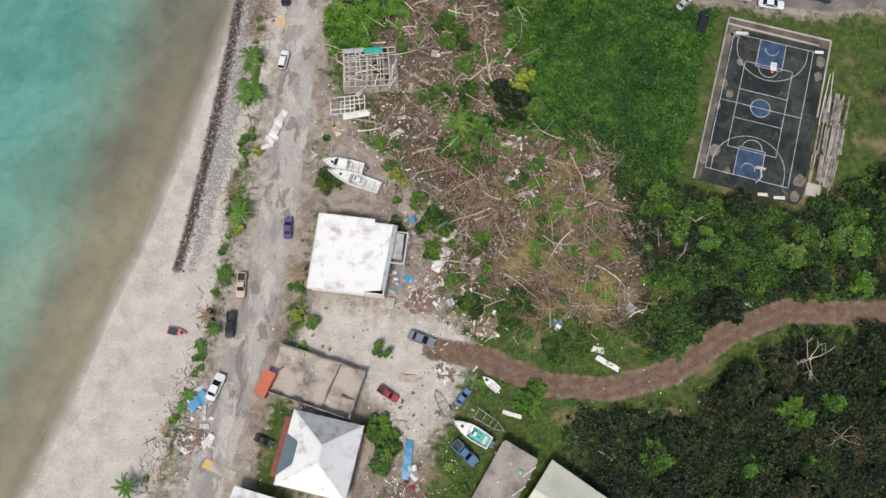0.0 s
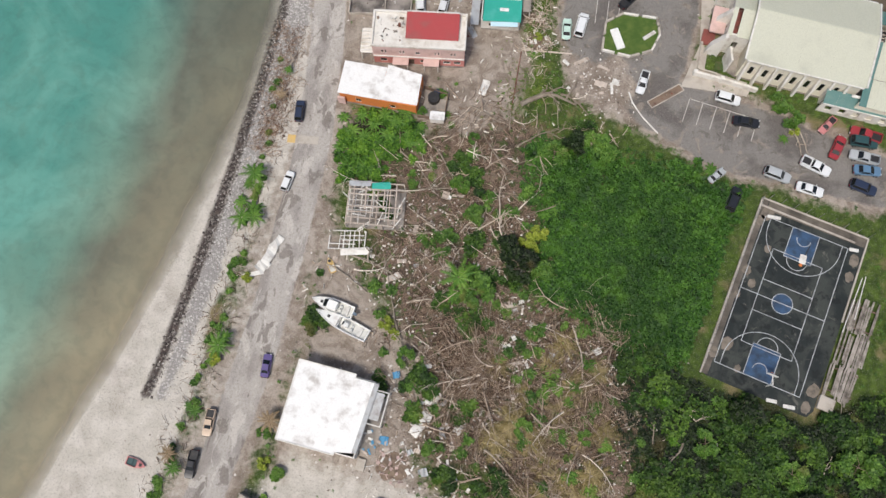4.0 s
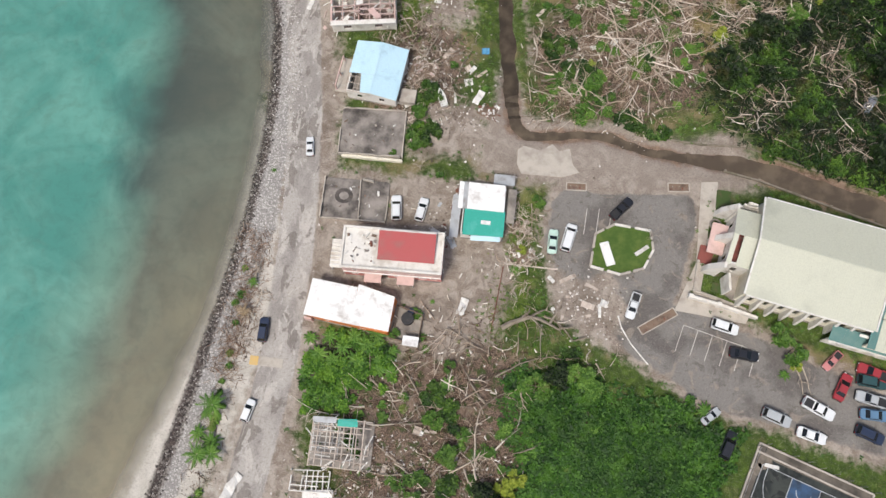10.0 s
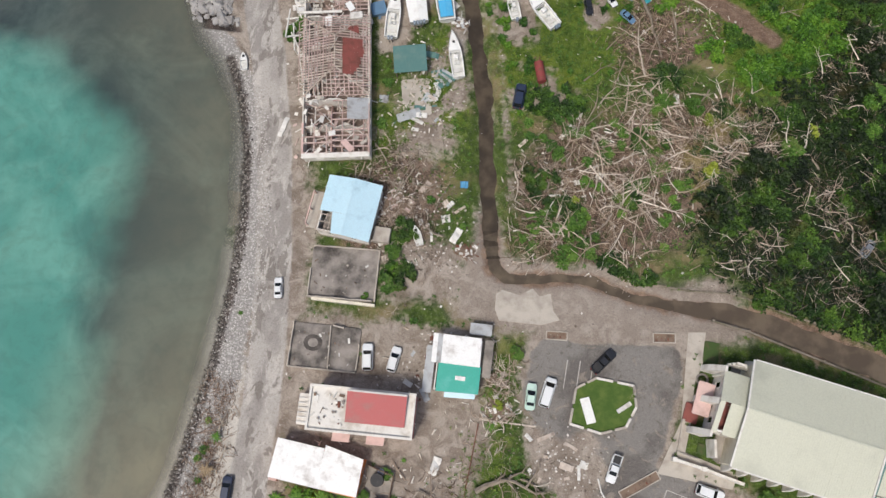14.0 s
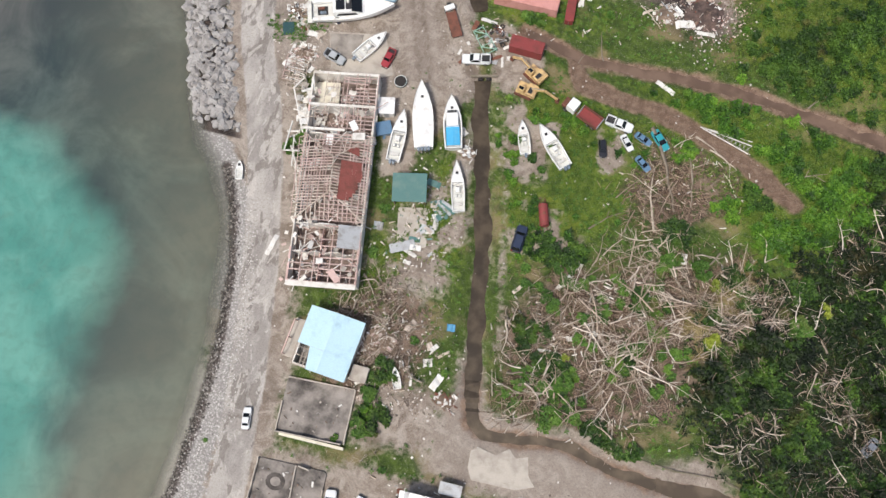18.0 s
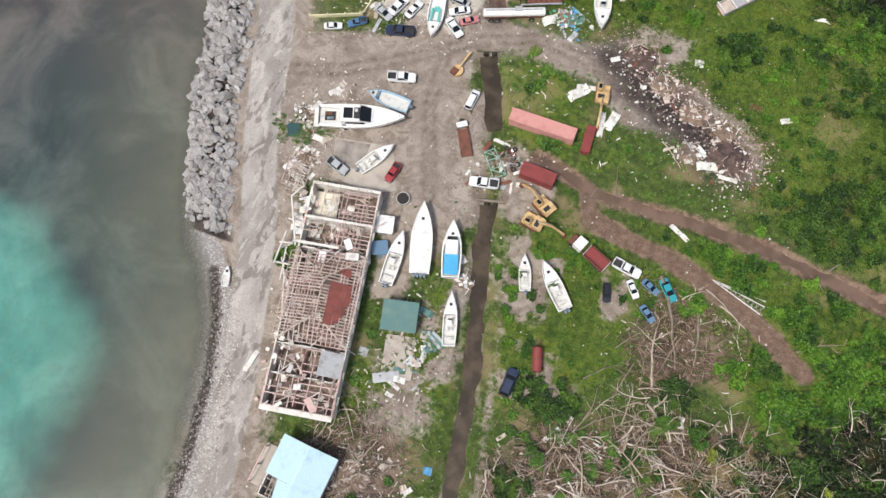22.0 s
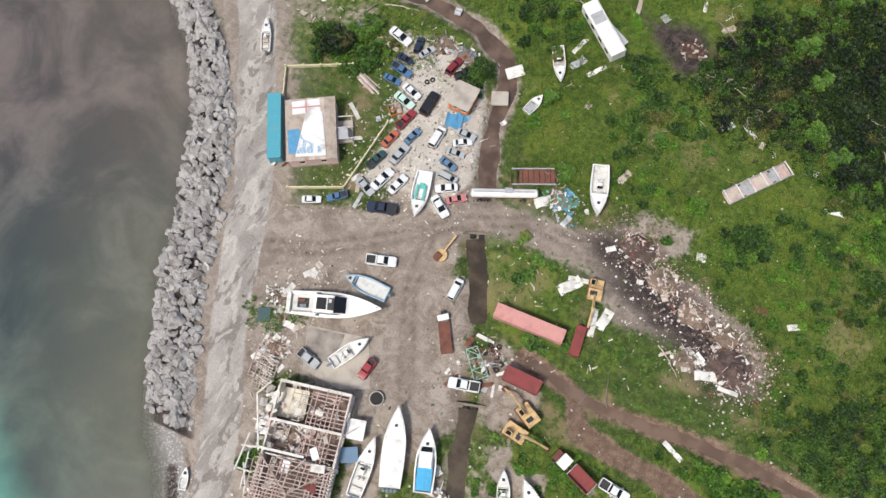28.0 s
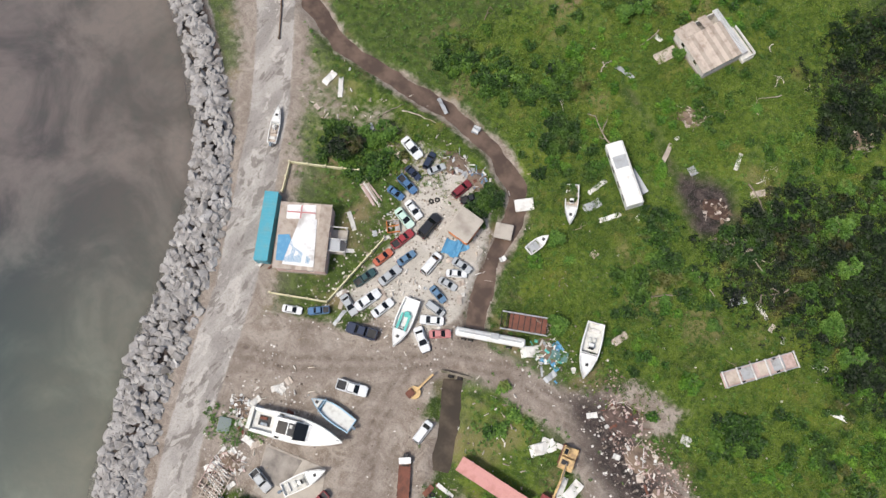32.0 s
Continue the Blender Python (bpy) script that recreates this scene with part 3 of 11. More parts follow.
def prism(pts, z0, z1, bm=None):
    """A flat-topped solid over an outline."""
    bm = bm or bmesh.new()
    lo = [bm.verts.new((x, y, z0)) for x, y in pts]
    hi = [bm.verts.new((x, y, z1)) for x, y in pts]
    n = len(pts)
    bm.faces.new(hi)
    bm.faces.new(lo[::-1])
    for i in range(n):
        bm.faces.new((lo[i], lo[(i + 1) % n], hi[(i + 1) % n], hi[i]))
    return bm


def plate(pts, thick, bm=None):
    """A thin solid under a flat outline in space."""
    bm = bm or bmesh.new()
    n = (Vector(pts[1]) - Vector(pts[0])).cross(Vector(pts[2]) - Vector(pts[0])).normalized()
    if n.z < 0:
        n = -n
    hi = [bm.verts.new(p) for p in pts]
    lo = [bm.verts.new(Vector(p) - n * thick) for p in pts]
    bm.faces.new(hi)
    bm.faces.new(lo[::-1])
    k = len(pts)
    for i in range(k):
        bm.faces.new((lo[i], lo[(i + 1) % k], hi[(i + 1) % k], hi[i]))
    return bm


def loft(rings, caps=True, closed=True, bm=None):
    bm = bm or bmesh.new()
    vs = [[bm.verts.new(p) for p in r] for r in rings]
    n = len(rings[0])
    for a, b in zip(vs[:-1], vs[1:]):
        for i in range(n if closed else n - 1):
            j = (i + 1) % n
            bm.faces.new((a[i], a[j], b[j], b[i]))
    if caps:
        bm.faces.new(vs[0][::-1])
        bm.faces.new(vs[-1])
    return bm


def tube(pts, radii, sides=6, bm=None):
    """A tapered bent tube."""
    bm = bm or bmesh.new()
    rings = []
    for i, p in enumerate(pts):
        a, b = Vector(pts[max(i - 1, 0)]), Vector(pts[min(i + 1, len(pts) - 1)])
        q = (b - a).to_track_quat("Z", "X")
        rings.append([Vector(p) + q @ Vector((radii[i] * math.cos(k * math.tau / sides), radii[i] * math.sin(k * math.tau / sides), 0)) for k in range(sides)])
    return loft(rings, bm=bm)


def cyl(cx, cy, cz, r, h, axis="Z", sides=14, bm=None, r2=None):
    bm = bm or bmesh.new()
    turn = {"Z": Matrix(), "X": Matrix.Rotation(radians(90), 4, "Y"), "Y": Matrix.Rotation(radians(90), 4, "X")}[axis]
    bmesh.ops.create_cone(bm, cap_ends=True, segments=sides, radius1=r, radius2=r if r2 is None else r2, depth=h, matrix=Matrix.Translation((cx, cy, cz)) @ turn)
    return bm


def wall_mesh(length, high, thick, holes):
    """A wall along x from 0, its outer face at y = 0; holes are (start, sill, width, height)."""
    bm = bmesh.new()
    x = 0.0
    for a, sill, w, h in sorted(holes):
        if a > x:
            add_box(bm, (x + a) / 2, thick / 2, high / 2, a - x, thick, high)
        if sill > 0:
            add_box(bm, a + w / 2, thick / 2, sill / 2, w, thick, sill)
        if sill + h < high:
            add_box(bm, a + w / 2, thick / 2, (sill + h + high) / 2, w, thick, high - sill - h)
        x = a + w
    if x < length:
        add_box(bm, (x + length) / 2, thick / 2, high / 2, length - x, thick, high)
    bmesh.ops.remove_doubles(bm, verts=bm.verts, dist=0.001)
    return bm


# ---- surfaces ----
WHITE_ROOF = worn("white_sheet_roof", srgb(234, 234, 232), srgb(180, 174, 168), 0.5, 0.0, 0.4, 0.45, 5)
BLUE_ROOF = worn("pale_blue_sheet_roof", srgb(192, 222, 234), srgb(166, 198, 212), 0.45, 0.0, 0.4, 0.4, 5)
RED_ROOF = worn("red_sheet_roof", srgb(170, 66, 68), srgb(146, 84, 80), 0.5, 0.0, 0.4, 0.5, 5)
RUST_ROOF = worn("rust_red_sheet", srgb(140, 78, 70), srgb(104, 66, 56), 0.7, 0.0, 0.6, 0.8, 6)
TEAL_ROOF = worn("teal_sheet_roof", srgb(52, 168, 150), srgb(80, 178, 166), 0.45, 0.0, 0.4, 0.5, 5)
DULL_TEAL = worn("weathered_teal_sheet", srgb(84, 124, 120), srgb(110, 136, 128), 0.55, 0.0, 0.5, 0.5, 5)
CREAM_ROOF = worn("cream_sheet_roof", srgb(196, 197, 180), srgb(178, 179, 164), 0.5, 0.0, 0.3, 0.12, 4)
GREY_SHEET = worn("galvanised_sheet", srgb(178, 181, 183), srgb(138, 132, 126), 0.5, 0.12, 0.5, 0.7, 6)
SLATE = worn("slate_blue_sheet", srgb(92, 112, 118), srgb(112, 124, 126), 0.5, 0.0, 0.4, 0.6, 6)
PINK_WALL = worn("faded_pink_render", srgb(214, 184, 176), srgb(190, 160, 150), 0.85, 0.0, 0.5, 0.5, 7)
CORAL = worn("coral_render", srgb(204, 138, 130), srgb(182, 120, 112), 0.85, 0.0, 0.5, 0.6, 7)
ORANGE = worn("orange_paint", srgb(216, 128, 64), srgb(188, 116, 70), 0.75, 0.0, 0.5, 0.6, 7)
WHITE_WALL = worn("white_render", srgb(224, 220, 212), srgb(184, 174, 160), 0.85, 0.0, 0.55, 0.5, 7)
CREAM_WALL = worn("cream_render", srgb(224, 218, 200), srgb(200, 190, 170), 0.85, 0.0, 0.45, 0.5, 7)
CONCRETE = worn("stained_concrete", srgb(166, 158, 148), srgb(96, 90, 86), 0.9, 0.0, 0.9, 0.28, 5)
DARK_SLAB = worn("soot_stained_slab", srgb(158, 150, 142), srgb(46, 42, 40), 0.92, 0.0, 1.0, 0.3, 5)
PALE_CONCRETE = worn("pale_concrete", srgb(186, 178, 166), srgb(148, 138, 128), 0.9, 0.0, 0.7, 0.35, 6)
TIMBER = worn("bleached_timber", srgb(208, 195, 182), srgb(164, 146, 132), 0.85, 0.0, 0.6, 0.8, 8, jitter=0.5)
PINK_TIMBER = worn("pinkish_timber", srgb(208, 184, 176), srgb(170, 144, 134), 0.85, 0.0, 0.6, 0.8, 8, jitter=0.5)
BROWN_TIMBER = worn("brown_timber", srgb(132, 112, 96), srgb(96, 80, 68), 0.88, 0.0, 0.6, 0.8, 8, jitter=0.6)
WHITE_TRIM = worn("white_trim", srgb(228, 226, 220), srgb(190, 184, 174), 0.6, 0.0, 0.5, 0.8, 8, jitter=0.25)
# Holds the shade of hollows in its colour: culvert mouths, church loft.
DARK_HOLE = worn("dark_interior", srgb(52, 48, 46), srgb(36, 34, 33), 0.95, 0.0, 0.5, 0.5, 6)
BLUE_TARP = worn("blue_tarpaulin", srgb(82, 146, 186), srgb(110, 166, 196), 0.5, 0.0, 0.5, 1.2, 8)
TURQ_STEEL = worn("turquoise_steel", srgb(78, 164, 182), srgb(104, 160, 168), 0.5, 0.0, 0.5, 0.7, 7)
PINK_STEEL = worn("faded_pink_steel", srgb(206, 150, 142), srgb(186, 126, 116), 0.6, 0.0, 0.5, 0.7, 7)
WINE_STEEL = worn("dark_red_steel", srgb(138, 62, 60), srgb(112, 58, 52), 0.65, 0.0, 0.6, 0.7, 7)
RUST = worn("rusted_steel", srgb(128, 82, 66), srgb(90, 62, 52), 0.85, 0.1, 0.8, 0.9, 7)
YELLOW = worn("machine_yellow", srgb(212, 180, 126), srgb(142, 112, 86), 0.6, 0.0, 0.6, 0.9, 8)
GELCOAT = worn("white_gelcoat", srgb(236, 236, 232), srgb(206, 200, 190), 0.3, 0.0, 0.4, 0.6, 6, bump=0.03)
DECK = worn("boat_deck_grey", srgb(214, 214, 208), srgb(176, 172, 164), 0.6, 0.0, 0.5, 0.8, 8)
BLUE_HULL = worn("pale_blue_hull", srgb(156, 190, 212), srgb(176, 196, 206), 0.35, 0.0, 0.5, 0.8, 8)
AQUA = worn("aqua_deck", srgb(92, 186, 176), srgb(120, 196, 184), 0.5, 0.0, 0.4, 0.8, 8)
CANVAS = worn("blue_canvas", srgb(72, 168, 214), srgb(100, 176, 212), 0.75, 0.0, 0.5, 0.9, 9)
RUBBER = worn("tyre_rubber", srgb(44, 43, 42), srgb(62, 58, 54), 0.85, 0.0, 0.4, 1.0, 9)
RIM = worn("wheel_rim", srgb(170, 170, 168), srgb(120, 112, 104), 0.35, 0.7, 0.4, 1.2, 9)
BLACK_PLASTIC = worn("black_plastic", srgb(40, 40, 42), srgb(66, 62, 58), 0.6, 0.0, 0.4, 1.0, 9)
ENGINE_GREY = worn("engine_grey", srgb(120, 134, 146), srgb(86, 90, 94), 0.4, 0.0, 0.4, 1.0, 9)
LAMP_RED = worn("tail_lamp_red", srgb(150, 34, 30), srgb(120, 40, 34), 0.25, 0.0, 0.2, 1.0, 9, bump=0)
LAMP_CLEAR = worn("lamp_clear", srgb(210, 212, 210), srgb(190, 190, 184), 0.15, 0.0, 0.2, 1.0, 9, bump=0)
BARK = worn("bleached_bark", srgb(204, 192, 176), srgb(138, 122, 104), 0.9, 0.0, 0.7, 0.9, 6, jitter=0.95)
GREY_BARK = worn("grey_brown_bark", srgb(142, 126, 108), srgb(98, 86, 74), 0.9, 0.0, 0.7, 0.9, 6, jitter=0.6)
ROCK = worn("grey_armour_rock", srgb(192, 189, 186), srgb(136, 131, 127), 0.9, 0.0, 0.75, 0.5, 4, jitter=0.8, bump=0.4)
YELLOW_KERB = worn("yellow_paint", srgb(210, 176, 110), srgb(190, 170, 130), 0.8, 0.0, 0.6, 0.9, 8)


def glass_material():
    m = Nodes("tinted_glass")
    m.b.inputs["Transmission Weight"].default_value = 0.15
    return m.done((0.012, 0.014, 0.016, 1), 0.08)


GLASS = glass_material()
PAINTS = {k: worn("car_paint_" + k, srgb(*c), srgb(*[int(v * 0.8 + 20) for v in c]), 0.32, 0.0, 0.35, 0.7, 9, bump=0.0) for k, c in dict(
    white=(226, 228, 228), silver=(176, 180, 182), grey=(120, 126, 134), black=(36, 38, 44), navy=(44, 54, 76), steel=(96, 128, 156), blue=(78, 114, 152), mint=(196, 222, 208),
    red=(158, 56, 62), wine=(126, 46, 54), rose=(196, 130, 128), green=(48, 78, 80), orange=(188, 104, 78), purple=(96, 84, 134), beige=(204, 180, 156), teal=(52, 150, 160)).items()}


# ---- vehicles ----
CAR_KINDS = dict(
    # half length, half width, bonnet height, boot height, cabin base rear and front, roof rear and front, roof height
    sedan=(2.3, 0.88, 0.88, 0.98, -1.7, 1.1, -0.95, 0.15, 1.43),
    wagon=(2.3, 0.88, 0.90, 1.00, -2.2, 1.1, -1.8, 0.2, 1.50),
    suv=(2.3, 0.93, 1.05, 1.10, -2.25, 1.1, -1.8, 0.3, 1.74),
    van=(2.4, 0.93, 1.0, 1.10, -2.35, 1.65, -2.05, 0.8, 1.85),
    pickup=(2.6, 0.92, 1.05, 1.02, -0.8, 1.25, -0.5, 0.45, 1.70),
    jeep=(1.95, 0.82, 1.0, 1.0, -0.9, 0.75, -0.75, 0.4, 1.65))
CAR_MESH = {}


def car_meshes(kind):
    if kind in CAR_MESH:
        return CAR_MESH[kind]
    L, W, hood, boot, b0, b1, r0, r1, top = CAR_KINDS[kind]
    out = {}
    rings = []
    open_bed = kind in ("pickup", "jeep")
    for x in sorted({-L, -L + 0.07, -L + 0.2, -L + 0.45, b0, (b0 + b1) / 2, b1, b1 + 0.4 * (L - b1), L - 0.42, L - 0.2, L - 0.07, L}):
        end = abs(x) > L - 0.05
        w = W * (1 - 0.34 * max(0.0, (abs(x) - L + 0.5) / 0.5) ** 2.4)
        h = boot if x < b0 + 0.01 else (boot + hood) / 2 if x < b1 - 0.01 else hood - 0.12 * max(0, (x - b1) / (L - b1)) ** 2
        if end:
            h -= 0.16
        lo = 0.34 if not end else 0.42
        rings.append([(x, -w * 0.92, lo), (x, -w, 0.55), (x, -w, h - 0.16), (x, -w * 0.88, h), (x, w * 0.88, h), (x, w, h - 0.16), (x, w, 0.55), (x, w * 0.92, lo)])
    out["body"] = mesh_of(loft(rings), "body", None, False)
    wb, wt = W * 0.86, W * 0.70
    zb = min(hood, boot) - 0.02
    A, B = [(b0, -wb, zb), (b0, wb, zb)], [(r0, -wt, top - 0.05), (r0, wt, top - 0.05)]
    C, D = [(b1, -wb, zb), (b1, wb, zb)], [(r1, -wt, top - 0.05), (r1, wt, top - 0.05)]
    out["windscreen"] = mesh_of(plate([C[0], C[1], D[1], D[0]], 0.05), "windscreen")
    out["rear_window"] = mesh_of(plate([A[0], A[1], B[1], B[0]], 0.05), "rear_window")
    out["side_l"] = mesh_of(plate([A[1], C[1], D[1], B[1]], 0.05), "side_window")
    out["side_r"] = mesh_of(plate([A[0], C[0], D[0], B[0]], 0.05), "side_window")
    rr = [[(x, -wt * k - 0.04, z) for z in (top - 0.06,)] + [(x, -wt * k * 0.9, z + 0.05) for z in (top,)] + [(x, wt * k * 0.9, top + 0.05), (x, wt * k + 0.04, top - 0.06)]
          for x, k in ((r0 - 0.05, 0.96), (r0 + 0.2, 1), (r1 - 0.2, 1), (r1 + 0.06, 0.96))]
    out["roof"] = mesh_of(loft(rr), "roof")
    out["pillars"] = [mesh_of(tube([p[k], q[k]], [0.06, 0.05], 5), "pillar") for p, q in ((A, B), (C, D)) for k in range(2)]
    if open_bed:
        bed = bmesh.new()
        add_box(bed, (-L + b0) / 2 - 0.02, 0, boot + 0.012, (b0 + L) - 0.35, W * 1.5, 0.03)
        out["bed_floor"] = mesh_of(bed, "bed_floor")
        rail = bmesh.new()
        for s in (-1, 1):
            add_box(rail, (-L + b0) / 2, s * W * 0.86, boot + 0.2, (b0 + L) - 0.1, 0.1, 0.42)
        add_box(rail, -L + 0.1, 0, boot + 0.2, 0.1, W * 1.7, 0.42)
        out["bed_sides"] = mesh_of(rail, "bed_sides")
    out["tyre"] = mesh_of(cyl(0, 0, 0, 0.33, 0.22, "Y", 14), "tyre", RUBBER)
    out["rim"] = mesh_of(cyl(0, 0, 0, 0.2, 0.24, "Y", 10), "rim", RIM)
    out["bumper"] = mesh_of(box(0, 0, 0, 0.16, W * 1.7, 0.24, 0, 0.04), "bumper", BLACK_PLASTIC)
    out["lamp"] = mesh_of(box(0, 0, 0, 0.16, 0.3, 0.15, 0, 0.03), "lamp")
    out["mirror"] = mesh_of(box(0, 0, 0, 0.12, 0.2, 0.14, 0, 0.03), "mirror")
    out["seat"] = mesh_of(box(0, 0, 0, (r1 - r0) + 0.5, wt * 1.7, 0.5, 0, 0.08), "seat", BLACK_PLASTIC)
    CAR_MESH[kind] = out
    return out


COLOUR_WORD = dict(steel="steel blue", wine="dark red", rose="faded pink", mint="pale mint", navy="dark navy", green="dark green")
KIND_WORD = dict(sedan="saloon car", wagon="estate car", suv="off-road car", van="van", pickup="open pickup truck", jeep="stripped utility car")


def vehicle(kind, colour, x, y, turn, size=1.0, where="", z=0.0, tilt=0.0):
    L, W, hood, boot, b0, b1, r0, r1, top = CAR_KINDS[kind]
    g = car_meshes(kind)
    paint = PAINTS[colour]
    word = COLOUR_WORD.get(colour, colour)
    car = thing("pickup_truck" if kind == "pickup" else "van" if kind == "van" else "car", x, y, z, turn, f"{word} {KIND_WORD[kind]} {where or 'parked on the dirt'}",
                "pickup truck" if kind == "pickup" else "van" if kind == "van" else "car", "parked vehicles", tilt, 0, size)
    hang("body", g["body"], car, None, "", paint)
    hang("roof", g["roof"], car, None, "", paint)
    for me in g["pillars"]:
        hang("pillar", me, car, None, "", paint)
    for n, k in (("windscreen", "windscreen"), ("rear_window", "rear_window"), ("side_window", "side_l"), ("side_window", "side_r")):
        hang(n, g[k], car, None, "", GLASS)
    hang("seat", g["seat"], car, pose((r0 + r1) / 2, 0, 0.95))
    if "bed_floor" in g:
        hang("bed_floor", g["bed_floor"], car, None, "", BLACK_PLASTIC)
        hang("bed_sides", g["bed_sides"], car, None, "", paint)
    for sx in (-0.62, 0.62):
        for s in (-1, 1):
            t = hang("wheel", g["tyre"], car, pose(sx * L, s * (W - 0.08), 0.33))
            hang("rim", g["rim"], t)
    for e in (-1, 1):
        hang("bumper", g["bumper"], car, pose(e * (L + 0.01), 0, 0.5))
        for s in (-1, 1):
            hang("headlight" if e > 0 else "tail_light", g["lamp"], car, pose(e * (L - 0.05), s * W * 0.62, 0.72), "", LAMP_CLEAR if e > 0 else LAMP_RED)
    for s in (-1, 1):
        hang("mirror", g["mirror"], car, pose(b1 - 0.25, s * (W + 0.08), hood + 0.1), "", paint)
    return car


# ---- boats ----
def hull_rings(L, B, H, n=14):
    rings = []
    for i in range(n + 1):
        u = i / n
        b = B / 2 * (0.9 + 0.1 * min(1, u / 0.3)) * (1 if u < 0.4 else max(0.02, 1 - ((u - 0.4) / 0.6) ** 2.3))
        h = H * (1 + 0.28 * u * u)
        keel = 0.0 if u < 0.7 else 0.75 * H * ((u - 0.7) / 0.3) ** 2
        x = -L / 2 + L * u
        rings.append((x, b, h, keel))
    return rings


def boat(label, x, y, turn, L, B, H, z=0.25, style="console", engines=1, hull_mat=None, deck_mat=None, tilt=0.0, canvas=False, name="boat", cockpit=0.55):
    hull_mat, deck_mat = hull_mat or GELCOAT, deck_mat or DECK
    b = thing(name, x, y, z, turn, label, "boat", "boats ashore", tilt)
    R = hull_rings(L, B, H)
    lip = 0.07 * B
    rings = [[(x0, 0, k), (x0, bb * 0.72, k + (h - k) * 0.3), (x0, bb, h), (x0, max(bb - lip, 0.01), h), (x0, max(bb - lip, 0.01), h - 0.12), (x0, -max(bb - lip, 0.01), h - 0.12),
              (x0, -max(bb - lip, 0.01), h), (x0, -bb, h), (x0, -bb * 0.72, k + (h - k) * 0.3)] for x0, bb, h, k in R]
    # the open cockpit: hull walls with an inner floor
    cut = -L / 2 + L * cockpit
    outer = [[(x0, -max(bb - lip, 0.01), h), (x0, -bb, h), (x0, -bb * 0.98, k + (h - k) * 0.55), (x0, -bb * 0.72, k + (h - k) * 0.25), (x0, 0, k), (x0, bb * 0.72, k + (h - k) * 0.25), (x0, bb * 0.98, k + (h - k) * 0.55),
              (x0, bb, h), (x0, max(bb - lip, 0.01), h)] for x0, bb, h, k in R]
    bm = loft(outer, caps=False, closed=False)
    x0, bb, h, k = R[0]
    bm.faces.new([bm.verts.new(p) for p in outer[0]])
    part("hull", bm, hull_mat, b)
    fl = [(r[0], r[1] - lip * 1.05) for r in R if r[0] <= cut + 0.01]
    if len(fl) > 1:
        part("cockpit_floor", prism([(p, -q) for p, q in fl] + [(p, q) for p, q in fl[::-1]], H * 0.45, H * 0.5), deck_mat, b)
        wl = bmesh.new()
        for s in (-1, 1):
            loft([[(p, s * q, H * 0.5), (p, s * q, hh), (p, s * (q + 0.03), hh), (p, s * (q + 0.03), H * 0.5)] for (p, q), hh in zip(fl, [r[2] for r in R])], bm=wl)
        part("cockpit_lining", wl, hull_mat, b)
        part("transom", box(-L / 2 + 0.09, 0, H * 0.74, 0.18, B * 0.88, H * 0.54), hull_mat, b)
    fd = [(r[0], max(r[1] - lip * 0.8, 0.02), r[2]) for r in R if r[0] >= cut - 0.01]
    if len(fd) > 1:
        part("foredeck", loft([[(p, -q, h - 0.06), (p, -q * 0.5, h + 0.03), (p, q * 0.5, h + 0.03), (p, q, h - 0.06), (p, 0, h - 0.16)] for p, q, h in fd]), hull_mat if style != "bowrider" else deck_mat, b)
        part("bulkhead", box(cut, 0, H * 0.78, 0.1, B * 0.86, H * 0.6), hull_mat, b)
        part("hatch", box(cut + (L / 2 - cut) * 0.45, 0, fd[len(fd) // 2][2] + 0.05, 0.5, 0.5, 0.06), BLACK_PLASTIC, b, "dark deck hatch")
    if style in ("console", "cabin", "fisher"):
        part("console", box(-L * 0.08, 0, H * 0.5 + 0.55, L * 0.1, B * 0.3, 1.1, 0, 0.06), hull_mat, b)
        part("windscreen", plate([(-L * 0.02, -B * 0.15, H * 0.5 + 1.1), (-L * 0.02, B * 0.15, H * 0.5 + 1.1), (-L * 0.05, B * 0.13, H * 0.5 + 1.55), (-L * 0.05, -B * 0.13, H * 0.5 + 1.55)], 0.03), GLASS, b)
        for s in (-1, 1):
            part("seat", box(-L * 0.2, s * B * 0.13, H * 0.5 + 0.3, 0.55, 0.5, 0.55, 0, 0.08), deck_mat, b)
        part("cushion", box(-L * 0.36, 0, H * 0.5 + 0.22, 0.6, B * 0.6, 0.4, 0, 0.07), WHITE_TRIM, b)
    if style in ("cabin", "yacht"):
        cw = B * 0.36
        base, tp = H * 1.0, H * 1.0 + 1.0
        x0, x1 = -L * 0.12, L * 0.2
        part("cabin", loft([[(x, -cw * k, base), (x, -cw * k * 0.8, z1), (x, cw * k * 0.8, z1), (x, cw * k, base)] for x, k, z1 in ((x0, 1, tp), (x1 - 0.8, 1, tp), (x1, 0.85, base + 0.3))]), hull_mat, b)
        part("cabin_window", plate([(x1 - 0.72, -cw * 0.74, tp + 0.02), (x1 - 0.72, cw * 0.74, tp + 0.02), (x1 + 0.03, cw * 0.66, base + 0.36), (x1 + 0.03, -cw * 0.66, base + 0.36)], 0.05), GLASS, b)
    if style == "cover":
        part("deck_cover", loft([[(r[0], -(r[1] - lip), r[2]), (r[0], 0, r[2] + 0.3), (r[0], r[1] - lip, r[2]), (r[0], 0, r[2] - 0.1)] for r in R if r[0] < cut + 0.3]), hull_mat, b)
    if canvas:
        part("canvas_cover", loft([[(x, -B * 0.36, H + 0.25), (x, 0, H + 0.42), (x, B * 0.36, H + 0.25), (x, B * 0.34, H + 0.18), (x, -B * 0.34, H + 0.18)] for x in (-L * 0.46, -L * 0.2, -L * 0.08)]), CANVAS, b, "bright blue canvas cover")
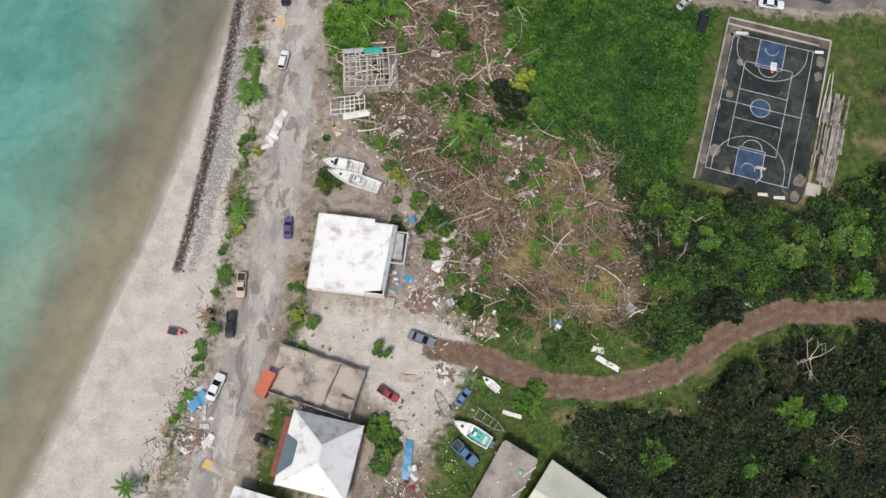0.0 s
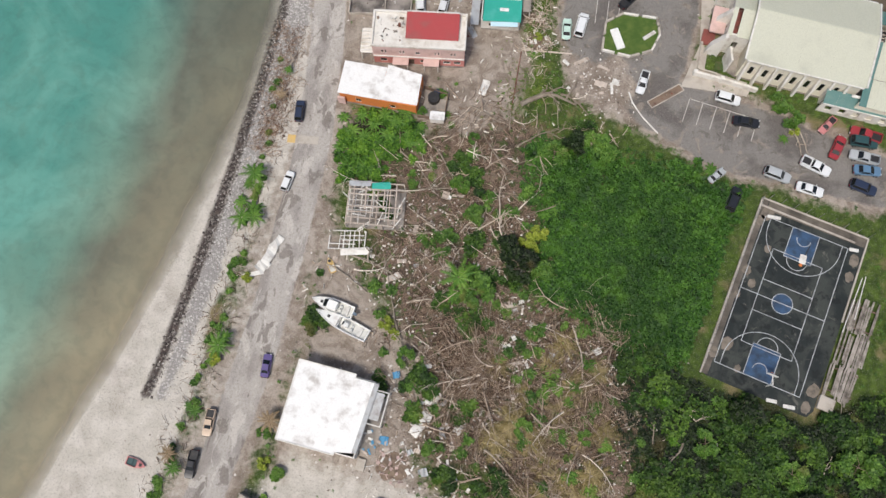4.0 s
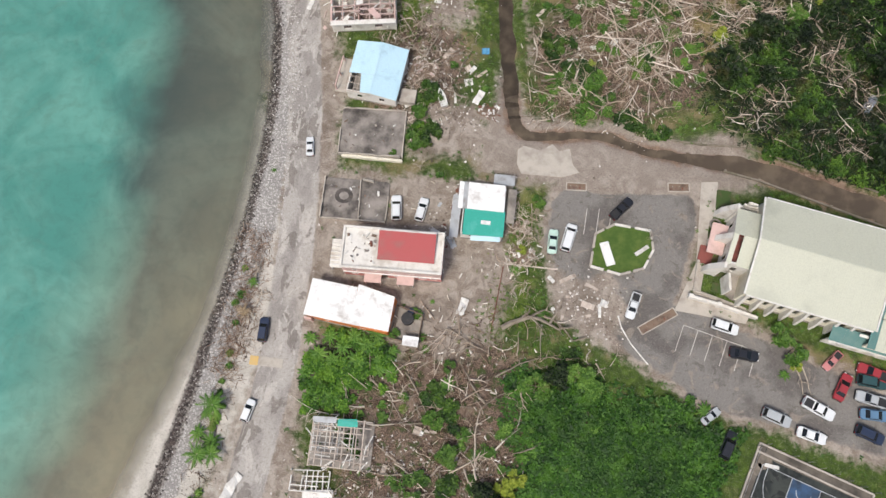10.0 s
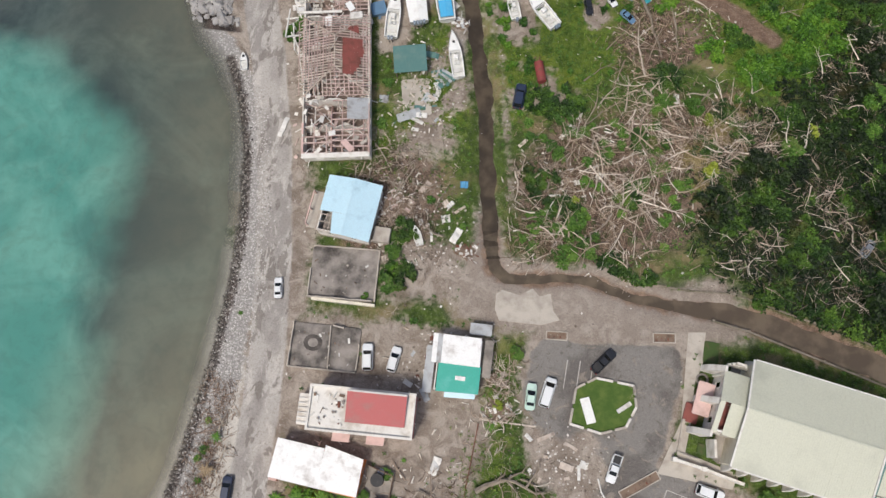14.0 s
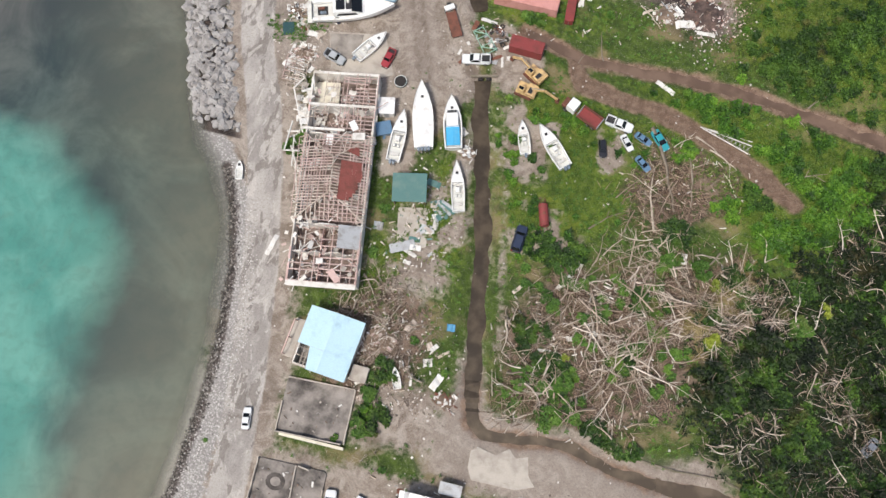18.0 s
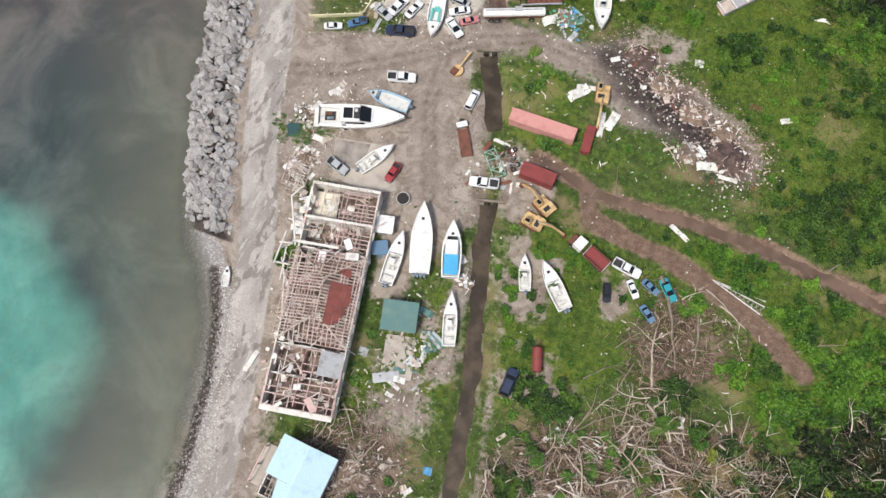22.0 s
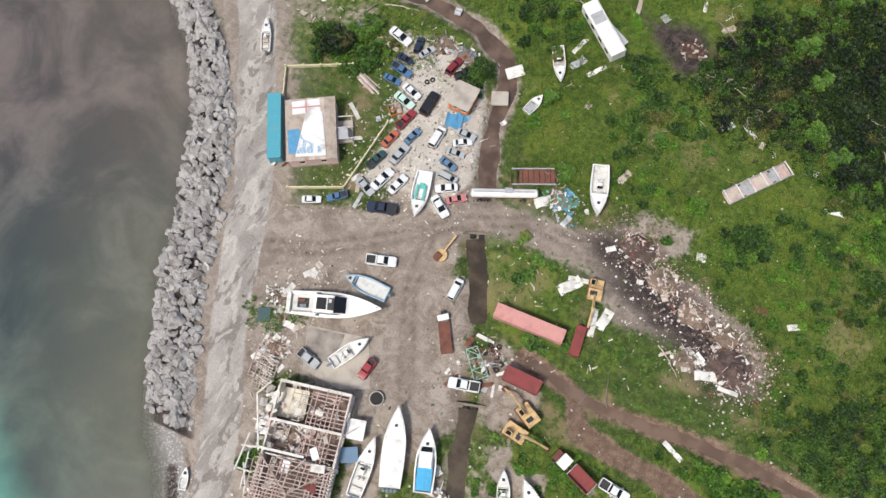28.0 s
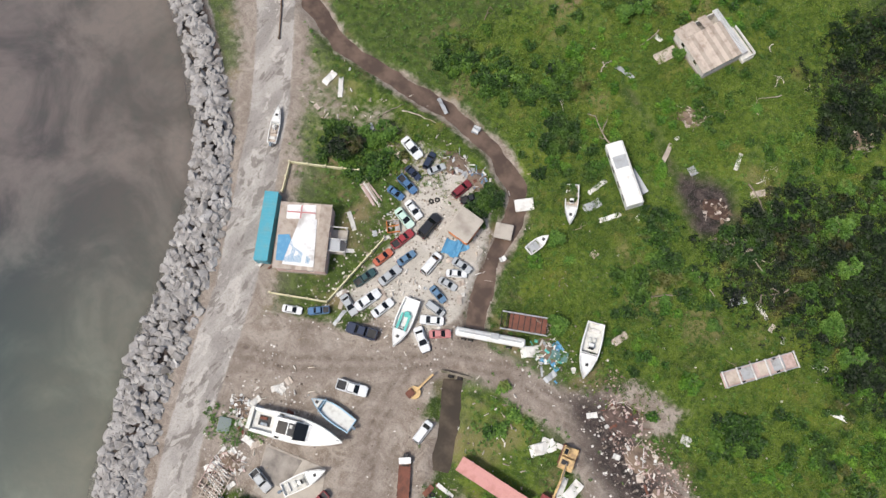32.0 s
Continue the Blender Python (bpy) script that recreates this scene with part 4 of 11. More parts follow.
    for i in range(engines):
        yy = (i - (engines - 1) / 2) * 0.62
        e = part("outboard_engine", loft([[(x, yy - w, z0), (x, yy - w, z1), (x, yy + w, z1), (x, yy + w, z0)] for x, w, z0, z1 in ((-L / 2 - 0.75, 0.16, H, H + 0.4), (-L / 2 - 0.4, 0.24, H - 0.1, H + 0.6), (-L / 2 - 0.05, 0.2, H, H + 0.5))]), ENGINE_GREY, b, "grey outboard engine")
        part("leg", box(-L / 2 - 0.4, yy, H * 0.45, 0.2, 0.12, H * 1.0), BLACK_PLASTIC, e)
    if style != "dinghy":
        for s in (-1, 1):
            pts = [(r[0], s * max(r[1] - 0.08, 0.03), r[2] + 0.45) for r in R if r[0] > L * 0.12]
            rail = tube(pts, [0.03] * len(pts), 4)
            for p in pts[::2]:
                tube([(p[0], p[1], p[2] - 0.45), p], [0.025, 0.025], 4, rail)
            part("bow_rail", rail, RIM, b)
        for p in (-0.3, 0.25):
            part("keel_block", box(L * p, 0, -z / 2 + 0.03, 0.3, B * 0.55, z + 0.1), BROWN_TIMBER, b)
    else:
        for p in (-0.2, 0.1):
            part("thwart", box(L * p, 0, H * 0.8, 0.25, B * 0.8, 0.05), deck_mat, b)
    return b


# ---- buildings ----
def roof_slope(parent, e0, e1, r1, r0, n, mat, gone=(), other=None, thick=0.05, wild=0.0):
    """Sheets side by side from the eave e0-e1 up to the ridge r0-r1; other maps a sheet's index to another surface."""
    rng = random.Random(n * 7 + int(abs(e0[0]) * 10))
    e0, e1, r0, r1 = map(Vector, (e0, e1, r0, r1))
    for i in range(n):
        if i in gone:
            continue
        a, b = i / n, (i + 0.985) / n
        k = Vector((0, 0, rng.uniform(0, 0.035) + (rng.uniform(0, wild) if wild else 0)))
        q = [e0.lerp(e1, a) + k, e0.lerp(e1, b) + k, r0.lerp(r1, b) + k, r0.lerp(r1, a) + k]
        bm = plate(q, thick)
        for f in (0.03, 0.36, 0.7):
            p0, p1 = q[0].lerp(q[1], f), q[3].lerp(q[2], f)
            o = (q[1] - q[0]).normalized() * 0.05
            plate([p0 - o + Vector((0, 0, 0.05)), p0 + o + Vector((0, 0, 0.05)), p1 + o + Vector((0, 0, 0.05)), p1 - o + Vector((0, 0, 0.05))], 0.05, bm)
        part("roof_sheet", bm, (other or {}).get(i, mat), parent)


def four_walls(parent, w, d, h, mat, thick=0.2, holes=None, base=0.0):
    """Walls of a rectangular house round the origin; holes by side s, e, n, w."""
    holes = holes or {}
    for side, m, ln in (("s", pose(-w / 2, -d / 2, base), w), ("e", pose(w / 2, -d / 2 + thick, base, 0, 0, 90), d - 2 * thick),
                        ("n", pose(w / 2, d / 2, base, 0, 0, 180), w), ("w", pose(-w / 2, d / 2 - thick, base, 0, 0, -90), d - 2 * thick)):
        hs = holes.get(side, [(ln * 0.2, 1.0, 1.1, 1.2), (ln * 0.65, 1.0, 1.1, 1.2)])
        wall = part("wall", wall_mesh(ln, h, thick, hs), mat, parent, "", m)
        for a, sill, ww, hh in hs:
            if sill > 0.3:
                win = part("window", wall_mesh(ww, hh, 0.08, [(0.07, 0.07, ww - 0.14, hh - 0.14)]), WHITE_TRIM, wall, "", pose(a, 0.06, sill))
            else:
                part("door", box(a + ww / 2, 0.1, hh / 2, ww, 0.06, hh), BROWN_TIMBER, wall)
            if sill > 0.3:
                part("pane", box(a + ww / 2, 0.12, sill + hh / 2, ww - 0.14, 0.02, hh - 0.14), GLASS, wall)


def house(label, x, y, turn, w, d, h, wall_mat, name="house", **kw):
    b = thing(name, x, y, 0, turn, label, "house" if name == "house" else name.replace("_", " "))
    slab("floor_slab", b, 0, 0, 0.08, w + 0.3, d + 0.3, 0.3, CONCRETE)
    four_walls(b, w, d, h, wall_mat, **kw)
    return b


def gable(b, w, d, h, rise, mat, n, over=0.45, along="x", **kw):
    if along == "x":
        for s in (-1, 1):
            roof_slope(b, (-w / 2 - over, s * (d / 2 + over), h), (w / 2 + over, s * (d / 2 + over), h), (w / 2 + over, 0, h + rise), (-w / 2 - over, 0, h + rise), n, mat, **kw)
        bar("ridge_cap", b, (-w / 2 - over, 0, h + rise + 0.06), (w / 2 + over, 0, h + rise + 0.06), 0.35, 0.06, mat)
    else:
        for s in (-1, 1):
            roof_slope(b, (s * (w / 2 + over), -d / 2 - over, h), (s * (w / 2 + over), d / 2 + over, h), (0, d / 2 + over, h + rise), (0, -d / 2 - over, h + rise), n, mat, **kw)
        bar("ridge_cap", b, (0, -d / 2 - over, h + rise + 0.06), (0, d / 2 + over, h + rise + 0.06), 0.35, 0.06, mat)


def ragged_wall(b, p, q, h, thick, mat, seed):
    """A broken wall of uneven top between two points."""
    rng = random.Random(seed)
    p, q = Vector((*p, 0)), Vector((*q, 0))
    n = max(3, int((q - p).length / 0.9))
    tops = [h * rng.choice((1, 1, 0.95, 0.8, 0.55)) for _ in range(n + 1)]
    side = (q - p).normalized().cross(Vector((0, 0, 1))) * thick / 2
    rings = []
    for i in range(n + 1):
        c = p.lerp(q, i / n)
        rings.append([c - side, c + side, c + side + Vector((0, 0, tops[i])), c - side + Vector((0, 0, tops[i]))])
    part("wall", loft(rings), mat, b)


def lattice(b, x0, x1, y0, y1, z, nx, ny, mat, seed, drop=0.15, size=0.12, z2=None):
    """Crossing roof timbers, some missing, some slipped."""
    rng = random.Random(seed)
    z2 = z if z2 is None else z2
    for i in range(nx + 1):
        if rng.random() > drop:
            x = x0 + (x1 - x0) * i / nx + rng.uniform(-0.12, 0.12)
            a, c = rng.choice((0, 0, 0, rng.uniform(0, 0.4))), rng.choice((1, 1, 1, rng.uniform(0.6, 1)))
            bar("rafter", b, (x, y0 + (y1 - y0) * a, z + (z2 - z) * a), (x + rng.uniform(-0.2, 0.2), y0 + (y1 - y0) * c, z + (z2 - z) * c), size, size * 1.2, mat)
    for j in range(ny + 1):
        if rng.random() > drop:
            f = j / ny
            y = y0 + (y1 - y0) * f
            a, c = rng.choice((0, 0, rng.uniform(0, 0.4))), rng.choice((1, 1, rng.uniform(0.6, 1)))
            zz = z + (z2 - z) * f + size
            bar("batten", b, (x0 + (x1 - x0) * a, y + rng.uniform(-0.15, 0.15), zz), (x0 + (x1 - x0) * c, y + rng.uniform(-0.15, 0.15), zz), size * 0.9, size * 0.8, mat)


def rubble(b, x0, x1, y0, y1, n, mats, seed, z=0.15, big=0.9, name="debris_piece"):
    rng = random.Random(seed)
    for i in range(n):
        s = rng.uniform(0.2, 1.0)
        slab(name, b, rng.uniform(x0, x1), rng.uniform(y0, y1), z + rng.uniform(0, 0.25), big * s * rng.uniform(0.6, 1.6), big * s * rng.uniform(0.15, 0.8), rng.uniform(0.04, 0.2), rng.choice(mats), rng.uniform(0, 180), "", rng.uniform(-12, 12), rng.uniform(-12, 12))


def white_roof_house():
    w, d, h = 13.2, 13.0, 3.3
    b = house("low house under a dented white sheet-metal roof", -20.7, 40.8, -6.6, w, d, h, WHITE_WALL)
    roof_slope(b, (-6.9, -6.8, h + 0.1), (3.2, -6.8, h + 0.1), (3.2, 6.8, h + 0.5), (-6.9, 6.8, h + 0.5), 11, WHITE_ROOF)
    roof_slope(b, (3.2, -6.3, h + 0.22), (6.7, -5.6, h + 0.22), (7.4, 6.2, h + 0.55), (3.2, 6.2, h + 0.55), 5, WHITE_ROOF, other={4: GREY_SHEET})
    for p, q in (((-6.9, -6.8), (-6.9, 6.8)), ((-6.9, 6.8), (3.2, 6.8)), ((-6.9, -6.8), (3.2, -6.8))):
        bar("fascia", b, (*p, h + (0.16 if p[1] < 0 else 0.56)), (*q, h + (0.56 if q[1] > 0 else 0.16)), 0.22, 0.2, WHITE_TRIM)
    slab("porch_roof", b, 7.6, 2.6, h - 0.1, 2.2, 4.6, 0.08, GREY_SHEET, 0, "sagging grey porch sheet", 4, 3)
    for yy in (-0.5, 5.2):
        bar("porch_beam", b, (6.4, yy, h - 0.1), (9.4, yy, h - 0.1), 0.2, 0.2, WHITE_TRIM)
        bar("porch_post", b, (9.3, yy, 0), (9.3, yy, h - 0.1), 0.18, 0.18, WHITE_TRIM)
    bar("porch_beam", b, (9.3, -0.5, h), (9.3, 5.2, h), 0.2, 0.2, WHITE_TRIM)
    slab("porch_floor", b, 7.9, 0.5, 0.12, 3.0, 11, 0.24, CONCRETE)
    rubble(b, 6.6, 9.6, -6.5, -1, 16, [WHITE_TRIM, TIMBER, PALE_CONCRETE, BLUE_TARP], 3, 0.3)
    slab("step_block", b, 7.6, -7.2, 0.3, 1.5, 2.0, 0.5, PALE_CONCRETE)


white_roof_house()


def roofless_house(label, x, y, turn, w, d, floor_mat, walls, seed, wall_mat=CONCRETE, h=1.6):
    b = thing("ruined_house", x, y, 0, turn, label, "ruin")
    slab("floor_slab", b, 0, 0, 0.12, w, d, 0.5, floor_mat)
    for i, (p, q, hh) in enumerate(walls):
        ragged_wall(b, p, q, hh, 0.22, wall_mat, seed + i)
    rubble(b, -w / 2 + 0.5, w / 2 - 0.5, -d / 2 + 0.5, d / 2 - 0.5, 26, [PALE_CONCRETE, DARK_SLAB, BROWN_TIMBER, WHITE_TRIM], seed, 0.42, 0.6)
    return b


roofless_house("roofless grey concrete house with broken partition walls", -26.6, 18.9, -17.5, 16, 8.4, worn("scorched_floor", srgb(182, 172, 160), srgb(84, 76, 70), 0.92, 0.0, 0.55, 0.3, 5),
               [((-8, -4.2), (8, -4.2), 2.2), ((8, -4.2), (8, 4.2), 2.6), ((-8, 4.2), (8, 4.2), 2.0), ((2.6, -4), (3.2, 4), 1.6), ((5.2, -1), (8, -1), 1.2), ((-8, -4.2), (-8, 4.2), 0.6)], 11)
burnt = roofless_house("burnt-out concrete floor with low walls and a soot ring", -25.2, 120.8, 4, 12, 7.8, DARK_SLAB,
               [((-6, -3.9), (-6, 3.9), 1.2), ((-6, -3.9), (6, -3.9), 0.9), ((1.0, -3.9), (0.6, 3.9), 0.8), ((6, -3.5), (6, 1), 1.0), ((1, 3.9), (3, 3.6), 1.2)], 23, PALE_CONCRETE)
part("soot_ring", loft([[(-2.2 + r * math.cos(a * math.tau / 28), 0.6 + 0.85 * r * math.sin(a * math.tau / 28), z) for r, z in ((0.9, 0.372), (1.7, 0.372), (1.7, 0.382), (0.9, 0.382))] for a in range(29)]), worn("soot_stain", srgb(74, 69, 66), srgb(104, 98, 92), 0.95, 0.0, 0.8, 0.8, 5), burnt, "grey-black soot ring burnt into the floor")
roofless_house("blackened concrete floor slab inside a pale wall", -24.6, 134.3, 5, 12, 9.4, DARK_SLAB,
               [((-6, -4.7), (5.6, -4.7), 1.4), ((-6, 0.5), (-6, -4.7), 0.8), ((6, -4.7), (6, 4.7), 0.9), ((-6, 4.7), (6, 4.7), 0.7)], 31, PALE_CONCRETE)


def hip_house():
    w, d, h, r = 11.4, 11.6, 3.4, 2.0
    b = house("house with a white and grey hipped metal roof", -24.7, 6.6, -12.3, w, d, h, CREAM_WALL)
    c = [(-w / 2 - 0.4, -d / 2 - 0.4, h), (w / 2 + 0.4, -d / 2 - 0.4, h), (w / 2 + 0.4, d / 2 + 0.4, h), (-w / 2 - 0.4, d / 2 + 0.4, h)]
    t0, t1 = (0.4, -1.2, h + r), (0.4, 1.6, h + r)
    part("roof_face", plate([c[0], c[1], t0], 0.06), WHITE_ROOF, b)
    roof_slope(b, c[1], c[2], t1, t0, 9, worn("pale_grey_sheet", srgb(214, 216, 216), srgb(176, 174, 170), 0.5, 0.0, 0.4, 0.5, 5))
    part("roof_face", plate([c[2], c[3], t1], 0.06), GREY_SHEET, b, "dull grey roof face")
    roof_slope(b, c[3], c[0], t0, t1, 9, WHITE_ROOF)
    for p, q in ((c[0], t0), (c[1], t0), (c[2], t1), (c[3], t1), (t0, t1)):
        bar("hip_cap", b, (p[0], p[1], p[2] + 0.06), (q[0], q[1], q[2] + 0.06), 0.3, 0.06, WHITE_TRIM)
    part("porch_roof", plate([(-6.2, -4.8, 3.52), (-3.9, -2.4, 4.3), (-3.9, 1.2, 4.3), (-6.2, 2.2, 3.52)], 0.08), SLATE, b, "slate-blue hipped porch roof")
    for i in range(16):
        bar("roof_tile", b, (-7.3, -4.8 + i * 0.62, 2.7), (-6.1, -4.8 + i * 0.62, 3.0), 0.56, 0.09, RUST_ROOF)
    for yy in (-4.6, 0, 4.6):
        bar("porch_post", b, (-7.2, yy, 0), (-7.2, yy, 2.7), 0.16, 0.16, WHITE_TRIM)


hip_house()
b = house("small house with a plain white metal roof", -35.2, -3.2, -15, 8, 6.5, 3.0, CREAM_WALL)
gable(b, 8, 6.5, 3.0, 0.8, WHITE_ROOF, 8)
b = house("grey flat concrete roof house beside a ravine of weeds", 5.6, 2.4, -30, 6, 12, 3.2, CONCRETE)
slab("flat_roof", b, 0, 0, 3.3, 6.5, 12.5, 0.25, CONCRETE)
for i, yy in enumerate((-4.5, -1, 2.5)):
    bar("roof_pipe", b, (2.2, yy, 3.5), (3.4, yy + 2.5, 3.5), 0.12, 0.12, WHITE_TRIM)
rubble(b, -2.5, 3, -5, 5, 14, [WHITE_TRIM, AQUA, TIMBER], 5, 3.46, 0.7)
b = house("house with a cream sheet-metal roof", 15.6, -1.6, -34, 11, 10, 3.4, CREAM_WALL)
gable(b, 11, 10, 3.4, 1.2, CREAM_ROOF, 11)


def timber_frame():
    b = thing("collapsed_house_frame", -19.0, 77.8, 0, 4, "roofless house frame of bleached white timbers", "ruin")
    slab("floor_slab", b, 0, 0, 0.08, 10.5, 8, 0.3, CONCRETE)
    lattice(b, -5, 5, -4, 3.8, 2.6, 9, 7, TIMBER, 5, 0.12, 0.2)
    lattice(b, -5, 2, -2, 3.0, 1.4, 6, 5, WHITE_TRIM, 6, 0.3, 0.16)
    for x in (-5, -1.6, 1.6, 5):
        for y in (-4, 3.8):
            bar("post", b, (x, y, 0.2), (x, y, 2.6), 0.2, 0.2, TIMBER)
    slab("roof_sheet", b, 0.9, 3.4, 2.85, 3.4, 1.3, 0.06, TEAL_ROOF, 3, "torn teal roof sheet")
    slab("roof_sheet", b, -3, 3.6, 2.85, 4, 1.0, 0.06, GREY_SHEET, 2)
    rng = random.Random(8)
    for i in range(14):
        x, y, a = rng.uniform(-5, 5), rng.uniform(-4, 3), rng.uniform(0, math.tau)
        bar("fallen_timber", b, (x, y, 2.95), (x + 2.4 * math.cos(a), y + 2.4 * math.sin(a), 2.2), 0.16, 0.12, WHITE_TRIM)
    b = thing("collapsed_house_frame", -23.2, 71.0, 0, 6, "flattened white window and wall frame on the ground", "ruin")
    lattice(b, -3.2, 3.2, -1.8, 1.6, 0.7, 7, 4, WHITE_TRIM, 9, 0.1, 0.18)
    slab("wall_panel", b, 1.6, -2.1, 0.5, 5.2, 1.3, 0.14, WHITE_TRIM, 4, "", 8)
    for x in (-3.2, 0, 3.2):
        bar("post", b, (x, 1.6, 0), (x, 1.6, 0.8), 0.2, 0.2, WHITE_TRIM)


timber_frame()


def long_white_house():
    w, d, h = 14.6, 6.2, 3.4
    b = house("low house with a bright white roof and orange walls", -21.66, 100.75, -3.5, w, d, h, ORANGE)
    roof_slope(b, (-7.6, -3.2, h + 0.1), (0.5, -3.1, h + 0.1), (0.5, 3.4, h + 0.5), (-7.6, 3.3, h + 0.5), 8, WHITE_ROOF)
    roof_slope(b, (0.52, -3.1, h + 0.16), (7.5, -2.9, h + 0.16), (7.2, 3.2, h + 0.56), (0.56, 4.0, h + 0.56), 7, WHITE_ROOF)
    slab("side_wall", b, -7.0, -3.5, 1.2, 1.4, 0.4, 2.4, PINK_WALL)
    slab("yard_floor", b, 10.2, -0.6, 0.1, 4.6, 6.2, 0.2, CONCRETE)
    for p, q in (((7.6, 2.4), (12.4, 1.6)), ((12.4, 1.6), (12.6, -3.6)), ((7.6, -3.6), (12.6, -3.6))):
        bar("yard_wall", b, (*p, 0.6), (*q, 0.6), 0.16, 1.2, BROWN_TIMBER)
    slab("yard_shed_roof", b, 11.4, -3.4, 1.9, 2.8, 1.7, 0.1, WHITE_ROOF, 5)
    slab("yard_shed", b, 11.4, -3.4, 0.95, 2.5, 1.5, 1.9, WHITE_WALL, 5)
    t = part("water_tank", cyl(9.9, 0.4, 0.8, 1.1, 1.5, "Z", 18), BLACK_PLASTIC, b, "black plastic water tank")
    part("lid", cyl(9.9, 0.4, 1.6, 0.4, 0.15, "Z", 14), BLACK_PLASTIC, t)
    part("water_tank", cyl(10.2, 1.8, 0.55, 0.6, 1.0, "Z", 16), PAINTS["navy"], b, "small dark blue barrel")


long_white_house()


def pink_block():
    w, d, h = 17.2, 7.0, 6.4
    b = thing("two_storey_building", -15.9, 111.0, 0, 4.5, "two-storey pink and coral building under a red roof", "building")
    slab("floor_slab", b, 0, 0, 0.1, w + 0.4, d + 0.4, 0.3, CONCRETE)
    low = [(1.2, 0.9, 1.3, 1.1), (4.4, 0.9, 1.3, 1.1), (6.6, 0.0, 1.1, 2.1), (8.8, 0.9, 1.3, 1.1), (11.4, 0.0, 1.1, 2.1), (13.2, 0.9, 1.4, 1.1), (15.2, 0.9, 1.3, 1.1)]
    hi = [(1.6, 1.0, 0.4, 1.0), (2.2, 1.0, 0.4, 1.0), (5.0, 1.0, 0.4, 1.0), (5.6, 1.0, 0.4, 1.0), (8.0, 1.0, 0.9, 0.8), (11.6, 1.0, 0.4, 1.0), (12.2, 1.0, 0.4, 1.0), (14.6, 1.0, 0.4, 1.0), (15.2, 1.0, 0.4, 1.0)]
    four_walls(b, w, d, 3.0, CORAL, 0.25, {"s": low})
    four_walls(b, w, d, 3.6, PINK_WALL, 0.25, {"s": hi}, 3.0)
    bar("string_course", b, (-w / 2, -d / 2 - 0.08, 3.0), (w / 2, -d / 2 - 0.08, 3.0), 0.2, 0.25, WHITE_TRIM)
    slab("flat_roof", b, 0, 0, 6.55, w + 0.2, d + 0.2, 0.2, WHITE_WALL, 0, "flat white roof stained where sheets tore off")
    for y, s in ((d / 2 + 0.05, 0), (-d / 2 - 0.05, 0)):
        bar("parapet", b, (-w / 2 - 0.2, y, 6.85), (w / 2 + 0.2, y, 6.85), 0.4, 0.5, WHITE_WALL)
    for x in (-w / 2, w / 2):
        bar("parapet", b, (x, -d / 2, 6.85), (x, d / 2, 6.85), 0.4, 0.5, WHITE_WALL)
    roof_slope(b, (-2.4, -1.9, 6.9), (7.4, -1.9, 6.9), (7.4, 3.1, 7.9), (-2.4, 3.1, 7.9), 12, RED_ROOF)
    bar("ridge_cap", b, (-2.4, 3.2, 7.95), (7.4, 3.2, 7.95), 0.3, 0.08, WHITE_TRIM)
    rubble(b, -8, -3, -2.6, 2.8, 30, [RUST, BROWN_TIMBER, WHITE_TRIM, DARK_SLAB], 41, 6.72, 0.8, "roof_scrap")
    for x in (-3.4, 2.4):
        slab("door_canopy", b, x, -d / 2 - 0.8, 2.6, 3.0, 1.7, 0.14, PINK_WALL, 0, "", -6)
        for s in (-1.3, 1.3):
            bar("canopy_post", b, (x + s, -d / 2 - 1.5, 0.2), (x + s, -d / 2 - 1.5, 2.5), 0.14, 0.14, WHITE_TRIM)
    for i in range(6):
        bar("stair_rail", b, (-w / 2 - 2.6, -2.6 + i * 0.8, 3.0), (-w / 2 - 0.2, -2.6 + i * 0.8, 3.4), 0.2, 0.2, WHITE_TRIM)
    slab("balcony", b, -w / 2 - 1.3, -0.4, 2.8, 2.6, 5.2, 0.2, WHITE_WALL)
    for y in (-2.8, 2.0):
        bar("balcony_post", b, (-w / 2 - 2.4, y, 0.2), (-w / 2 - 2.4, y, 2.7), 0.2, 0.2, WHITE_TRIM)


pink_block()


def teal_house():
    w, d, h = 7.4, 9.0, 3.2
    b = house("house with a white and turquoise metal roof", -1.6, 121.6, 3, w, d, h, WHITE_WALL)
    roof_slope(b, (-3.3, -4.8, h + 0.1), (3.9, -4.6, h + 0.1), (3.9, 0.0, h + 0.4), (-3.3, 0.0, h + 0.4), 9, TEAL_ROOF)
    roof_slope(b, (-4.6, -0.1, h + 0.43), (3.7, -0.1, h + 0.43), (3.5, 4.8, h + 0.8), (-4.7, 4.8, h + 0.8), 10, WHITE_ROOF, other={1: GREY_SHEET})
    slab("roof_hatch", b, 0.6, -2.3, h + 0.42, 1.7, 0.7, 0.1, WHITE_ROOF)
    slab("eave_sheet", b, 0.8, -5.1, h - 0.1, 5.2, 0.9, 0.06, BLUE_ROOF, 3, "", 10)
    slab("porch_roof", b, -4.9, -1.2, 2.4, 1.6, 8, 0.08, GREY_SHEET)
    for y in (-5, -1.2, 2.6):
        bar("porch_post", b, (-5.6, y, 0), (-5.6, y, 2.4), 0.14, 0.14, WHITE_TRIM)
    slab("rear_porch", b, 4.9, 1.6, 2.3, 1.5, 6.4, 0.08, CONCRETE)
    for y in (-1.4, 4.6):
        bar("porch_post", b, (5.5, y, 0), (5.5, y, 2.3), 0.14, 0.14, WHITE_TRIM)
    slab("annex", b, 3.2, 6.6, 0.9, 3.6, 1.8, 1.8, PALE_CONCRETE)
    slab("annex_roof", b, 3.2, 6.6, 1.85, 3.8, 2.0, 0.1, GREY_SHEET)


